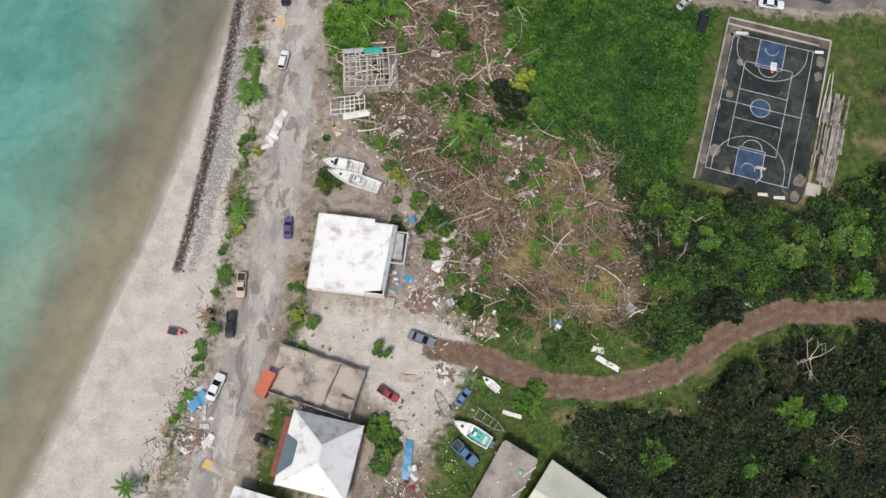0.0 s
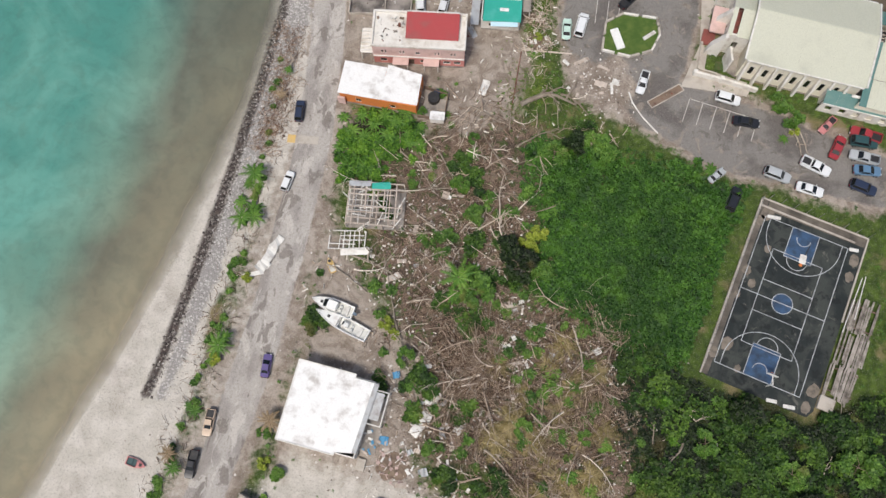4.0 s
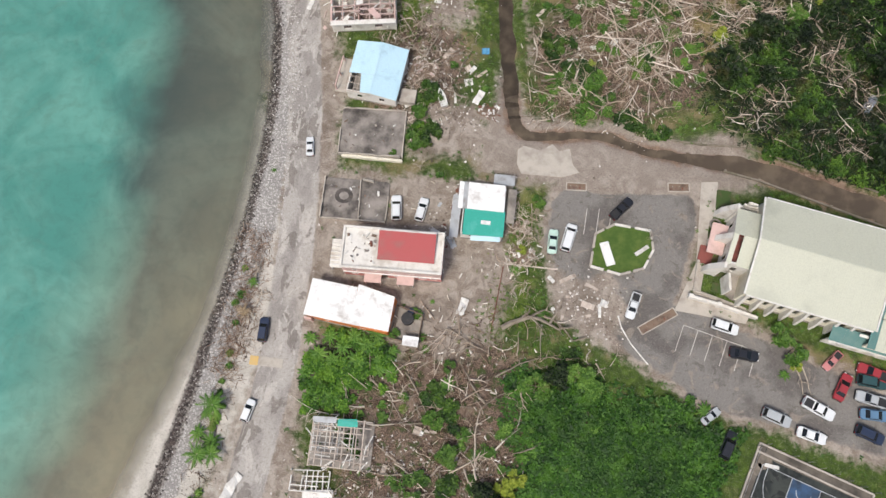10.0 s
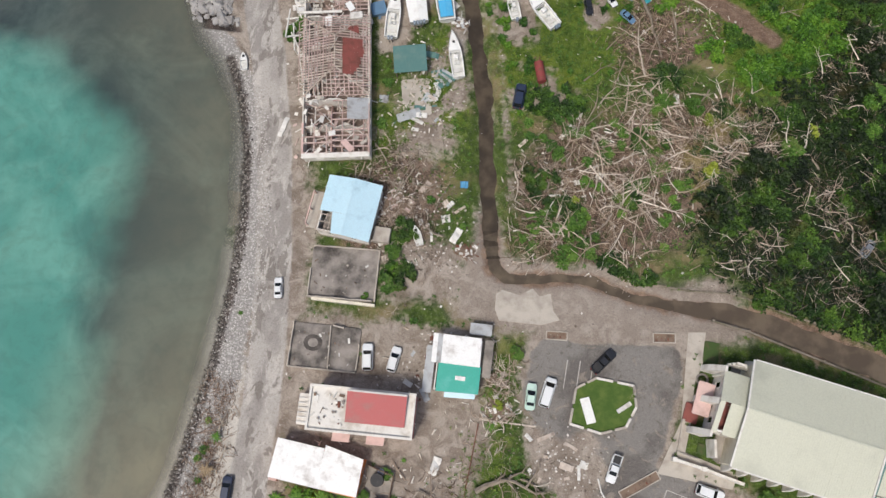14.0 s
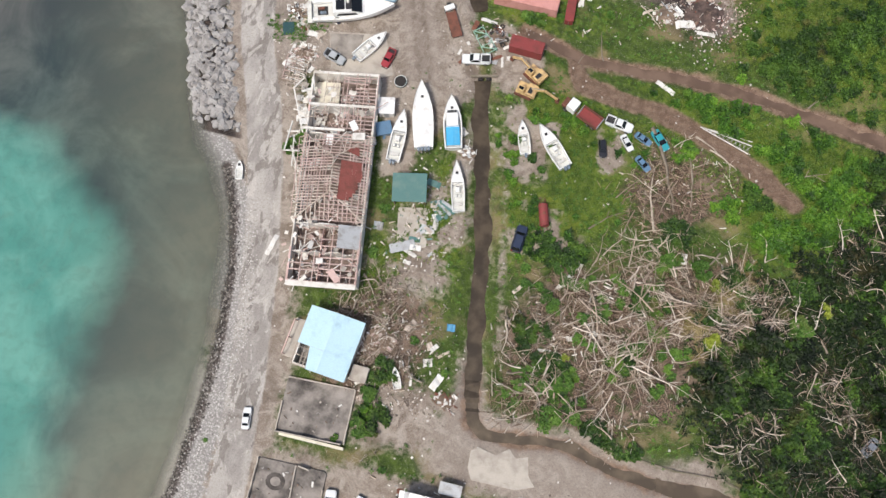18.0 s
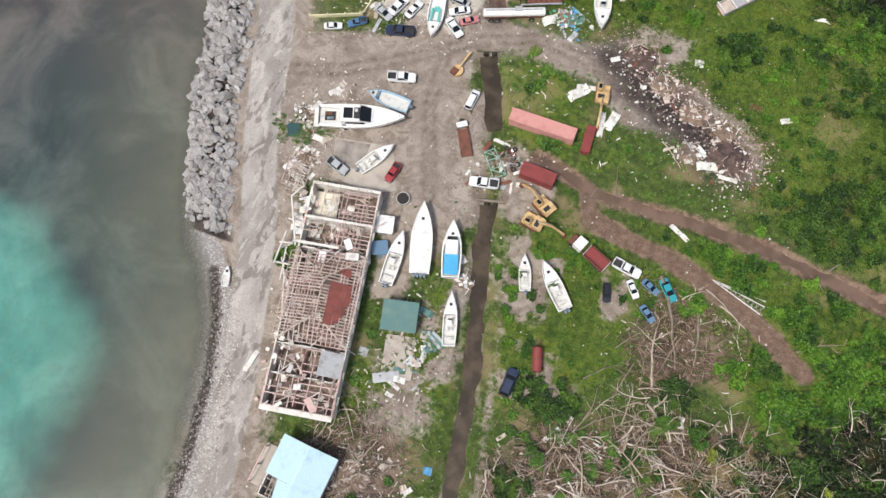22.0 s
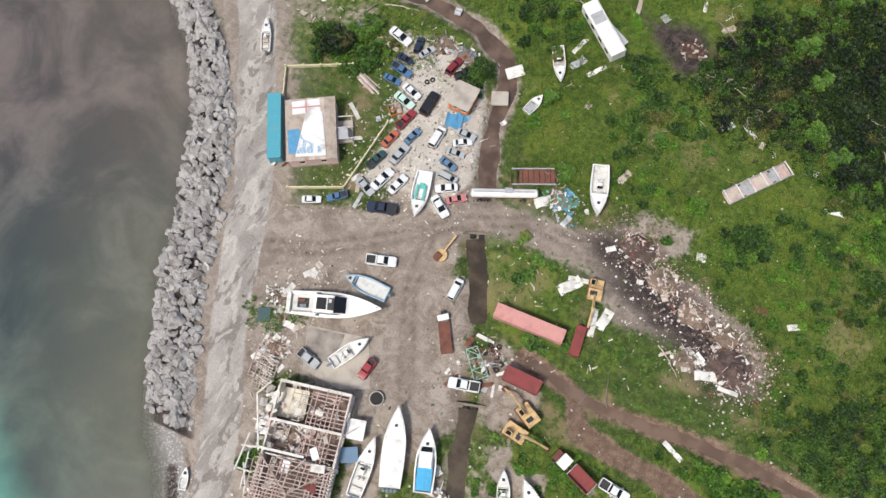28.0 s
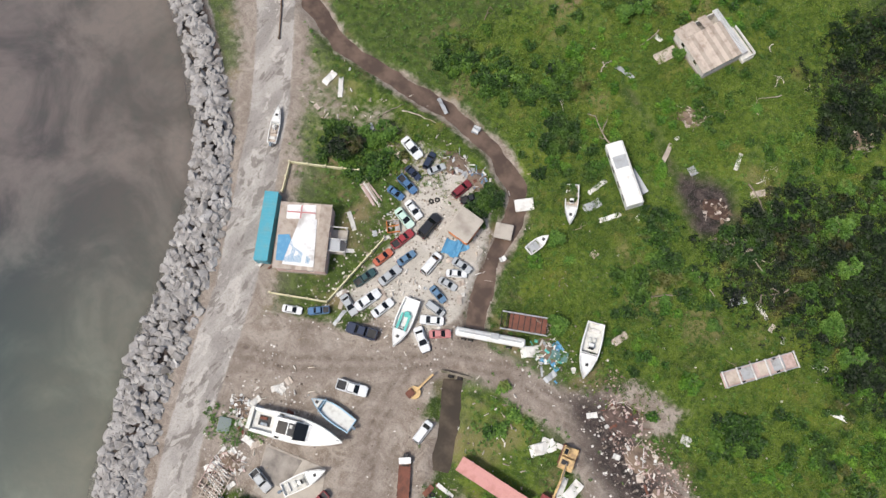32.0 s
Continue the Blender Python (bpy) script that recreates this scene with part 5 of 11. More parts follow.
teal_house()


def blue_house():
    w, d, h = 9.4, 10, 3.3
    b = house("house with a pale blue roof torn open at one corner", -25.6, 145.6, -3, w, d, h, WHITE_WALL)
    roof_slope(b, (-5.0, -5.3, h), (-5.0, 5.4, h), (0, 5.4, h + 1.0), (0, -5.3, h + 1.0), 11, BLUE_ROOF, gone=(0, 1, 2, 3))
    roof_slope(b, (-1.9, -5.3, h + 0.62), (-2.6, -1.45, h + 0.48), (0, -1.45, h + 1.0), (0, -5.3, h + 1.0), 4, BLUE_ROOF, wild=0.08)
    roof_slope(b, (5.0, -5.3, h), (5.0, 5.4, h), (0, 5.4, h + 1.0), (0, -5.3, h + 1.0), 11, BLUE_ROOF)
    bar("ridge_cap", b, (0, -5.3, h + 1.06), (0, 5.4, h + 1.06), 0.4, 0.06, BLUE_ROOF)
    lattice(b, -5, -0.2, -5.0, -1.2, h, 6, 5, TIMBER, 17, 0.1, 0.13)
    slab("porch_floor", b, -6.2, -0.8, 0.2, 2.6, 7, 0.3, PALE_CONCRETE)
    for y in (-4, -1, 2.2):
        bar("porch_post", b, (-7.2, y, 0), (-7.2, y, 2.2), 0.2, 0.2, PINK_WALL)
    bar("porch_beam", b, (-7.2, -4, 2.3), (-7.2, 2.2, 2.3), 0.2, 0.2, PINK_WALL)
    slab("cistern", b, 6.6, -3.0, 0.75, 3.0, 2.8, 1.5, PALE_CONCRETE, 4, "square concrete cistern")


blue_house()


def long_ruin():
    L, W = 40.0, 12.4
    b = thing("ruined_hall", -34.0, 174.8, 0, 101.4, "long roofless hall with a lattice of exposed pinkish rafters", "ruin")
    slab("floor_slab", b, 0, 0, 0.1, L, W, 0.3, worn("wrecked_hall_floor", srgb(150, 132, 121), srgb(74, 63, 57), 0.92, 0, 0.9, 0.5, 4))
    h = 3.6
    hs = [(2 + 4.2 * i, 0.9, 1.6, 1.5) for i in range(9)]
    for side, m, ln, holes in (("s", pose(-L / 2, -W / 2, 0), L, hs), ("n", pose(L / 2, W / 2, 0, 0, 0, 180), L, hs), ("e", pose(L / 2, -W / 2 + 0.25, 0, 0, 0, 90), W - 0.5, []), ("w", pose(-L / 2, W / 2 - 0.25, 0, 0, 0, -90), W - 0.5, [(2, 1, 1.4, 1.2), (8, 1, 1.4, 1.2)])):
        part("wall", wall_mesh(ln, h, 0.25, holes), WHITE_WALL, b, "", m)
    for x in (-14.3, -9.2, 7.9, 13.3):
        ragged_wall(b, (x, -W / 2), (x, W / 2), h, 0.22, WHITE_WALL, int(x * 3 + 80))
    ragged_wall(b, (-19.5, 1.0), (-9.6, 1.0), 2.6, 0.2, PINK_WALL, 55)
    # the middle keeps its hipped roof frame, the ends lost theirs
    rng = random.Random(77)
    x0, x1, top = -8.6, 7.6, h + 2.0
    for s in (-1, 1):
        for i in range(30):
            x = x0 + (x1 - x0) * i / 29
            if rng.random() > 0.08:
                k = min(1.0, (x - x0 + 0.4) / 5.0, (x1 + 0.4 - x) / 5.0)
                bar("rafter", b, (x, s * (W / 2 + 0.3), h), (x, s * (W / 2 + 0.3) * (1 - k), h + 2.0 * k), 0.17, 0.18, rng.choice((TIMBER, TIMBER, PINK_TIMBER)))
        for j in range(11):
            f = j / 11
            a, c = x0 + 4.8 * f, x1 - 4.8 * f
            if s > 0 or rng.random() > 0.1:
                bar("batten", b, (a + rng.choice((0, 0, 3)), s * W / 2 * (1 - f), h + 2.0 * f + 0.14), (c - rng.choice((0, 0, 4)), s * W / 2 * (1 - f), h + 2.0 * f + 0.14), 0.18, 0.12, PINK_TIMBER)
        for e, xx in ((1, x0), (-1, x1)):
            bar("hip_rafter", b, (xx, s * W / 2, h + 0.1), (xx + e * 5.0, 0, top + 0.1), 0.2, 0.2, TIMBER)
    for e, xx in ((1, x0), (-1, x1)):
        for i in range(15):
            y = -W / 2 + 0.45 + (W - 0.9) * i / 14
            k = 1 - abs(y) / (W / 2)
            if rng.random() > 0.12:
                bar("jack_rafter", b, (xx, y, h + 0.05), (xx + e * 5.0 * k, y, h + 2.0 * k + 0.05), 0.16, 0.16, rng.choice((TIMBER, PINK_TIMBER)))
        for j in range(7):
            f = j / 7.5
            bar("batten", b, (xx + e * 5.0 * f, -W / 2 * (1 - f), h + 2.0 * f + 0.16), (xx + e * 5.0 * f, W / 2 * (1 - f) * rng.choice((1, 1, 0.5)), h + 2.0 * f + 0.16), 0.15, 0.1, PINK_TIMBER)
    for i in range(20):
        x = -8.2 + 0.8 * i
        bar("eave_rafter", b, (x, W / 2 + 0.2, h), (x + rng.uniform(-0.2, 0.2), W / 2 + rng.uniform(0.6, 1.5), h - 0.35), 0.15, 0.15, TIMBER)
    bar("eave_batten", b, (-8.4, W / 2 + 0.75, h - 0.08), (6.8, W / 2 + 0.95, h - 0.1), 0.15, 0.1, PINK_TIMBER)
    bar("ridge_beam", b, (x0 + 5.0, 0, top + 0.1), (x1 - 5.0, 0, top + 0.1), 0.22, 0.22, TIMBER)
    # the rust-red strip of sheets still on the eastern slope
    for i, low in enumerate((3.4, 3.9, 4.4, 4.7, 4.6, 5.1, 5.3, 5.2, 5.0, 5.0)):
        x = -5.0 + 0.73 * i
        roof_slope(b, (x, -low, h + 0.2 + 2.0 * (1 - low / 6.2)), (x + 0.73, -low, h + 0.2 + 2.0 * (1 - low / 6.2)), (x + 0.73, -1.4, h + 1.78), (x, -1.4, h + 1.78), 1, RUST_ROOF)
    roof_slope(b, (3.4, -4.4, h + 0.85), (5.2, -4.2, h + 0.85), (4.8, -2.8, h + 1.3), (4.2, -2.2, h + 1.5), 2, RUST_ROOF)
    slab("white_crate", b, 7.4, -3.8, h + 0.55, 1.3, 2.3, 0.5, WHITE_TRIM, 4)
    roof_slope(b, (-13.6, -6.1, h + 0.2), (-9.4, -6.1, h + 0.2), (-9.4, -2.2, h + 0.9), (-13.6, -2.2, h + 0.9), 4, GREY_SHEET)
    lattice(b, -19.8, -9.7, -6.1, 0.6, h, 9, 7, PINK_TIMBER, 61, 0.22, 0.2)
    lattice(b, -19.8, -14.5, 0.6, 6.1, h, 5, 5, PINK_TIMBER, 62, 0.45, 0.2)
    lattice(b, 7.8, 19.9, -6.1, 0.2, h, 17, 8, PINK_TIMBER, 63, 0.1, 0.17)
    lattice(b, 14.0, 19.9, 0.2, 3.4, h, 4, 7, TIMBER, 65, 0.3, 0.14)
    lattice(b, 10.8, 13.4, 2.5, 6.1, h, 3, 3, TIMBER, 64, 0.3, 0.14)
    for i in range(46):
        x, y, a = rng.uniform(-19, 19), rng.uniform(-5.6, 5.6), rng.uniform(0, math.tau)
        l = rng.uniform(1.5, 4.0)
        z = rng.choice((0.5, 1.2, 3.75))
        bar("fallen_timber", b, (x, y, z), (x + l * math.cos(a), y + l * math.sin(a), max(0.4, z - rng.uniform(0, 0.6))), 0.13, 0.1, rng.choice((TIMBER, PINK_TIMBER, WHITE_TRIM)))
    rubble(b, -19, 19, -5.6, 5.6, 170, [WHITE_TRIM, PINK_WALL, WHITE_WALL, PALE_CONCRETE, BROWN_TIMBER, TIMBER, GREY_SHEET], 71, 0.35, 1.1)
    rubble(b, 8, 14, 0, 6, 30, [WHITE_TRIM, PINK_WALL, GREY_SHEET], 72, 0.6, 1.4)
    for i, (x, y) in enumerate(((6.5, 1.5), (9.5, -2.6), (15.6, 6.9), (11.2, 7.4))):
        slab("roof_sheet", b, x, y, 0.5 if y > 6.2 else h + 0.4, 2.0, 1.2, 0.07, WHITE_ROOF, i * 31)
    # western walkway of broken posts
    for i in range(9):
        x = 2 + i * 2.2
        bar("walkway_post", b, (x, W / 2 + 2.0, 0), (x, W / 2 + 2.0, 2.2 + (i % 3) * 0.3), 0.2, 0.2, WHITE_TRIM)
    bar("walkway_beam", b, (1.5, W / 2 + 2.0, 2.5), (7.5, W / 2 + 2.4, 2.1), 0.2, 0.2, WHITE_TRIM)
    for s in (-1, 1):
        for i in range(10):
            if (i * 7 + s) % 5 and not 3 <= i <= 6:
                bar("wall_cap", b, (-L / 2 + 4 * i, s * (W / 2 - 0.1), h + 0.06), (-L / 2 + 4 * i + rng.uniform(1.8, 3.7), s * (W / 2 - 0.1), h + 0.06), 0.36, 0.14, rng.choice((WHITE_WALL, PINK_WALL)))
    bar("wall_cap", b, (L / 2 - 0.15, -W / 2, h + 0.06), (L / 2 - 0.15, W / 2, h + 0.06), 0.5, 0.14, WHITE_WALL)
    bar("cross_beam", b, (13.4, -W / 2, h + 0.2), (13.4, W / 2, h + 0.2), 0.45, 0.3, WHITE_WALL)
    bar("cross_beam", b, (8.6, -1, h + 0.2), (8.6, W / 2 + 1, h + 0.2), 0.45, 0.3, WHITE_WALL)
    for i in range(150):
        x = rng.uniform(-19.5, 19.5)
        y = rng.choice((rng.uniform(-6, 6), rng.uniform(2.5, 8.4)))
        inside = abs(y) < 6
        z = (rng.uniform(0.4, 1.6) if rng.random() < 0.55 or -8 < x < 10 else h + 0.3) if inside else 0.15 + rng.uniform(0, 0.4)
        if i % 3:
            slab("broken_panel", b, x, y, z, rng.uniform(0.5, 1.5), rng.uniform(0.4, 1.0), 0.06, rng.choice((WHITE_TRIM, WHITE_WALL, PINK_TIMBER, PALE_CONCRETE)), rng.uniform(0, 180), "", rng.uniform(-20, 20), rng.uniform(-20, 20))
        else:
            a, l = rng.uniform(0, math.tau), rng.uniform(1.0, 2.6)
            bar("fallen_timber", b, (x, y, z), (x + l * math.cos(a), y + l * math.sin(a), max(0.2, z - 0.2)), 0.14, 0.1, rng.choice((TIMBER, WHITE_TRIM, PINK_TIMBER)))
    slab("room_floor", b, 16.6, 3.6, 1.0, 5.0, 4.6, 0.15, CREAM_WALL, 2)
    # the torn western veranda beside the northern rooms
    for i in range(26):
        x = rng.uniform(3.6, 19.0)
        y = W / 2 + rng.uniform(0.2, 3.4)
        slab("veranda_wreckage", b, x, y, 0.25 + rng.uniform(0, 1.2), rng.uniform(0.7, 2.2), rng.uniform(0.5, 1.3), 0.07, rng.choice((WHITE_TRIM, WHITE_WALL, WHITE_ROOF, PALE_CONCRETE)), rng.uniform(0, 180), "", rng.uniform(-25, 25), rng.uniform(-25, 25))
    for p, q in (((8.0, 6.9), (16.8, 9.8)), ((16.8, 9.8), (19.4, 8.0)), ((4.2, 9.9), (10.4, 9.2)), ((8.4, 7.6), (8.2, 10.0)), ((12.4, 6.9), (12.8, 9.4)), ((4.4, 6.9), (4.6, 10.0)), ((1.0, 7.0), (5.6, 9.0)), ((-4.0, 6.6), (2.0, 7.6))):
        bar("veranda_beam", b, (*p, 2.4 + rng.uniform(-0.3, 0.6)), (*q, 2.2 + rng.uniform(-0.5, 0.5)), 0.26, 0.22, rng.choice((WHITE_TRIM, WHITE_WALL)))
    for i in range(24):
        x, a, l = rng.uniform(-18, -10), rng.uniform(0, math.tau), rng.uniform(1.2, 3.2)
        y = rng.uniform(-5.6, 5.6)
        bar("fallen_timber", b, (x, y, h + rng.uniform(-1.6, 0.2)), (x + l * math.cos(a), max(-5.9, min(5.9, y + l * math.sin(a))), h + rng.uniform(-1.6, 0.3)), 0.15, 0.11, rng.choice((TIMBER, WHITE_TRIM, PINK_TIMBER)))
    slab("pink_panel", b, -18.6, -2.2, h + 0.35, 2.6, 1.2, 0.06, PINK_WALL, 40, "torn pink wall panel", 6)
    bar("end_parapet", b, (-L / 2 - 0.3, -W / 2, h + 0.1), (-L / 2 - 0.3, W / 2, h + 0.1), 0.9, 0.3, WHITE_WALL)


long_ruin()


def church():
    b = thing("church", 54.5, 120.3, 0, -7.7, "large church with a cream metal roof and white buttresses", "church")
    L, W, h, r = 21.0, 16.6, 7.4, 2.1
    x0, x1 = -9.4, 11.6
    slab("floor_slab", b, 7, 0, 0.1, 36, 17, 0.4, CONCRETE)
    hs = [(1.5 + 2.6 * i, 2.0, 0.8, 2.6) for i in range(7)]
    for m, ln, holes in ((pose(x0, -W / 2, 0), L, hs), (pose(x1, W / 2, 0, 0, 0, 180), L, hs), (pose(x1, -W / 2 + 0.3, 0, 0, 0, 90), W - 0.6, []), (pose(x0, W / 2 - 0.3, 0, 0, 0, -90), W - 0.6, [(6.6, 0, 2.2, 3)])):
        wall = part("wall", wall_mesh(ln, h, 0.3, holes), CREAM_WALL, b, "", m)
        for a, sill, ww, hh in holes:
            part("window", box(a + ww / 2, 0.16, sill + hh / 2, ww, 0.06, hh), GLASS if sill else BROWN_TIMBER, wall)
    for s, gone in ((-1, ()), (1, ())):
        roof_slope(b, (x0 - 0.4, s * (W / 2 + 0.5), h), (x1 + 0.4, s * (W / 2 + 0.5), h), (x1 + 0.4, 0.6, h + r), (x0 - 0.4, 0.6, h + r), 19, CREAM_ROOF, gone, thick=0.06)
    bar("ridge_cap", b, (x0 - 0.4, 0.6, h + r + 0.07), (x1 + 0.4, 0.6, h + r + 0.07), 0.4, 0.06, CREAM_ROOF)
    for xx in (x0 - 0.42, x1 + 0.42):
        for s in (-1, 1):
            bar("barge_board", b, (xx, s * (W / 2 + 0.5), h + 0.1), (xx, 0.6, h + r + 0.1), 0.3, 0.25, WHITE_TRIM)
    for s in (-1, 1):
        bar("gutter", b, (x0, s * (W / 2 + 0.62), h - 0.1), (x1, s * (W / 2 + 0.62), h - 0.1), 0.25, 0.2, WHITE_TRIM)
        for i in range(8):
            x = x0 + 0.6 + 2.6 * i
            part("buttress", loft([[(x - 0.22, s * (W / 2), z), (x + 0.22, s * (W / 2), z), (x + 0.22, s * (W / 2 + o), z), (x - 0.22, s * (W / 2 + o), z)] for z, o in ((0, 1.3), (3.2, 1.0), (6.2, 0.3))]), WHITE_WALL, b)
    # narrower front with a lower roof and entrance
    f0, f1, fw, fh = -13.4, -9.4, 9.6, 6.6
    for m, ln, holes in ((pose(f0, -fw / 2 + 0.8, 0), 4.4, [(1.4, 2, 1, 2.4)]), (pose(f1, fw / 2 + 0.8, 0, 0, 0, 180), 4.4, [(1.4, 2, 1, 2.4)]), (pose(f0, fw / 2 + 0.5, 0, 0, 0, -90), fw - 0.6, [(1.0, 1.4, 1, 3), (3.6, 0, 2.0, 3), (7, 1.4, 1, 3)])):
        part("porch_wall", wall_mesh(ln, fh, 0.3, holes), WHITE_WALL, b, "", m)
    for s, e in ((-1, ()), (1, ())):
        roof_slope(b, (f0 - 0.3, 0.8 + s * (fw / 2 + 0.3), fh), (f1, 0.8 + s * (fw / 2 + 0.3), fh), (f1, 0.8, fh + 1.5), (f0 - 0.3, 0.8, fh + 1.5), 5, CREAM_ROOF, (1,) if s < 0 else ())
    lattice(b, f0 + 0.8, f1 - 1.6, -3.6, 0.4, fh - 0.1, 4, 4, BROWN_TIMBER, 91, 0.2, 0.14, fh + 1.1)
    slab("loft_floor", b, (f0 + f1) / 2, 0.8, fh - 1.4, 4, fw - 0.6, 0.1, RUST_ROOF)
    for y in (-4.6, 0.8, 6.2):
        part("front_pier", loft([[(f0 - o, y - 0.5, z), (f0, y - 0.5, z), (f0, y + 0.5, z), (f0 - o, y + 0.5, z)] for z, o in ((0, 2.6), (3, 2.2), (6.8, 0.4))]), WHITE_WALL, b)
    slab("entrance_arch", b, f0 - 1.6, 0.8, 2.9, 2.8, 5.6, 0.4, PINK_WALL)
    slab("entrance_steps", b, f0 - 2.4, -1.8, 0.3, 2.4, 3.2, 0.6, RUST_ROOF, 0, "red tiled steps")
    slab("side_wall", b, f0 + 1.6, -6.6, 2.4, 0.4, 3.0, 4.8, WHITE_WALL, 16)
    for i in range(3):
        slab("front_parapet", b, f0 + 2.4, 7.6 + i * 0.1, 3.2 + i, 3.2 - i * 0.8, 0.4, 1.0, WHITE_WALL)
    # lower teal aisle and damaged east wing
    roof_slope(b, (6.4, -W / 2 - 3.0, 3.4), (19, -W / 2 - 3.0, 3.4), (19, -W / 2 - 0.5, 4.4), (6.4, -W / 2 - 0.5, 4.4), 11, DULL_TEAL)
    part("aisle_wall", wall_mesh(12.6, 3.2, 0.25, [(1 + 2.5 * i, 1, 1.2, 1.4) for i in range(5)]), WHITE_WALL, b, "", pose(6.4, -W / 2 - 2.8, 0))
    bar("aisle_fascia", b, (6.4, -W / 2 - 3.1, 3.4), (19, -W / 2 - 3.1, 3.4), 0.2, 0.3, WHITE_TRIM)
    slab("gutter_board", b, 13.6, -W / 2 - 1.1, 5.0, 6, 0.5, 0.1, WHITE_TRIM, 0, "", 30)
    roof_slope(b, (11.9, -6, 6.4), (24, -6, 6.4), (24, 0.6, 8.2), (11.9, 0.6, 8.2), 9, DULL_TEAL, gone=(7,), other={1: CREAM_ROOF, 2: CREAM_ROOF})
    roof_slope(b, (11.9, 8.2, 6.4), (24, 8.2, 6.4), (24, 4.8, 7.3), (11.9, 4.8, 7.3), 9, DULL_TEAL)
    roof_slope(b, (11.9, -W / 2 - 3, 5.4), (24, -W / 2 - 3, 5.4), (24, -6.2, 6.5), (11.9, -6.2, 6.5), 9, CREAM_ROOF, other={0: DULL_TEAL})
    lattice(b, 11.9, 24, 0.8, 4.8, 6.6, 8, 5, TIMBER, 95, 0.25, 0.16)
    for m, ln in ((pose(11.8, -W / 2 - 2.6, 0), 12), (pose(23.8, W / 2, 0, 0, 0, 180), 12), (pose(23.8, -W / 2 - 2.4, 0, 0, 0, 90), W + 2)):
        part("wing_wall", wall_mesh(ln, 5.4, 0.3, [(1.4, 1.2, 1.2, 2.4), (5.5, 1.2, 1.2, 2.4)]), CREAM_WALL, b, "", m)
    rubble(b, 12.6, 23, 1, 4.6, 40, [DARK_SLAB, TIMBER, WHITE_TRIM], 96, 5.2, 1.0)
    slab("loft_floor", b, 18, 2.8, 5.1, 11.4, 4.4, 0.12, DARK_HOLE)


church()


def lot_house():
    b = house("small house patched with white sheets and a blue tarpaulin", -59.8, 235.8, 28, 8.8, 11.6, 3.0, PINK_WALL)
    roof_slope(b, (-4.7, -6.0, 3.1), (4.6, -6.0, 3.1), (4.6, 6.1, 3.5), (-4.7, 6.1, 3.5), 9, TIMBER)
    roof_slope(b, (-3.0, -5.2, 3.25), (2.6, -5.4, 3.25), (2.2, 3.2, 3.55), (-0.8, 3.4, 3.55), 7, WHITE_ROOF, wild=0.08)
    slab("white_sheet", b, -0.8, 4.4, 3.6, 5.2, 2.6, 0.05, WHITE_ROOF, 3)
    for p, q in (((-0.8, 3.2), (-0.8, 5.6)), ((-3.3, 4.3), (1.8, 4.3))):
        bar("tape_strip", b, (*p, 3.64), (*q, 3.64), 0.25, 0.03, PAINTS["rose"])
    part("tarpaulin", plate([(-4.2, -4.6, 3.3), (2.0, -4.8, 3.32), (1.6, -3.6, 3.36), (-1.4, -2.0, 3.42), (-2.4, 0.2, 3.48), (-4.4, 0.0, 3.44)], 0.04), BLUE_TARP, b, "bright blue roof tarpaulin")
    slab("porch_floor", b, 5.8, 0.2, 0.3, 3.0, 4.4, 0.5, PALE_CONCRETE)
    for y in (-2, 0.2, 2.4):
        bar("porch_post", b, (7.2, y, 0), (7.2, y, 2.3), 0.18, 0.18, WHITE_TRIM)
        bar("porch_beam", b, (4.4, y, 2.5), (7.6, y, 2.3), 0.18, 0.18, WHITE_TRIM)
    slab("porch_roof", b, 5.6, -0.9, 2.5, 2.0, 2.2, 0.08, GREY_SHEET, 2)


lot_house()
b = house("little orange hut with a pale concrete roof", -36.9, 252.9, -4, 4.0, 4.6, 2.6, ORANGE, "hut")
slab("flat_roof", b, 0, 0, 2.75, 4.5, 5.1, 0.2, PALE_CONCRETE)
slab("yard_slab", b, 3.4, -2.4, 0.06, 3, 2.4, 0.1, PALE_CONCRETE)
b = thing("shack", -20.3, 176.5, 0, 14, "open shack under a faded teal metal roof", "shack")
roof_slope(b, (-3.1, -2.7, 2.5), (3.1, -2.7, 2.5), (3.1, 2.6, 2.9), (-3.1, 2.6, 2.9), 7, DULL_TEAL)
for px in (-2.8, 2.8):
    for py in (-2.4, 2.4):
        bar("post", b, (px, py, 0), (px, py, 2.5), 0.16, 0.16, BROWN_TIMBER)
part("wall", wall_mesh(5.6, 2.4, 0.12, [(2, 0, 1.2, 2)]), GREY_SHEET, b, "", pose(-2.8, 2.3, 0))
slab("yard_floor", b, 0.6, -6.8, 0.06, 5.4, 7.5, 0.12, PALE_CONCRETE)
rubble(b, 1.5, 5, -9, -1, 34, [GREY_SHEET, WHITE_TRIM, DULL_TEAL, TIMBER], 101, 0.2, 1.6)
slab("fallen_sheet", b, -1.0, -10.4, 0.35, 4.6, 1.7, 0.08, GREY_SHEET, 14, "fallen corrugated grey sheet")
for i in range(6):
    slab("fallen_sheet", b, 4.6 + 0.55 * i, -3.4 + 0.12 * i, 0.25 + 0.05 * i, 0.55, 3.6, 0.05, GREY_SHEET if i % 2 else DULL_TEAL, 24 + 6 * i)
b = house("weathered timber-roofed house alone in the tall grass", -17.9, 306.6, 61, 8.6, 9.4, 2.8, WHITE_WALL)
roof_slope(b, (-4.8, -5.0, 2.9), (3.4, -5.0, 2.9), (3.4, 2.4, 3.5), (-4.8, 2.4, 3.5), 10, TIMBER)
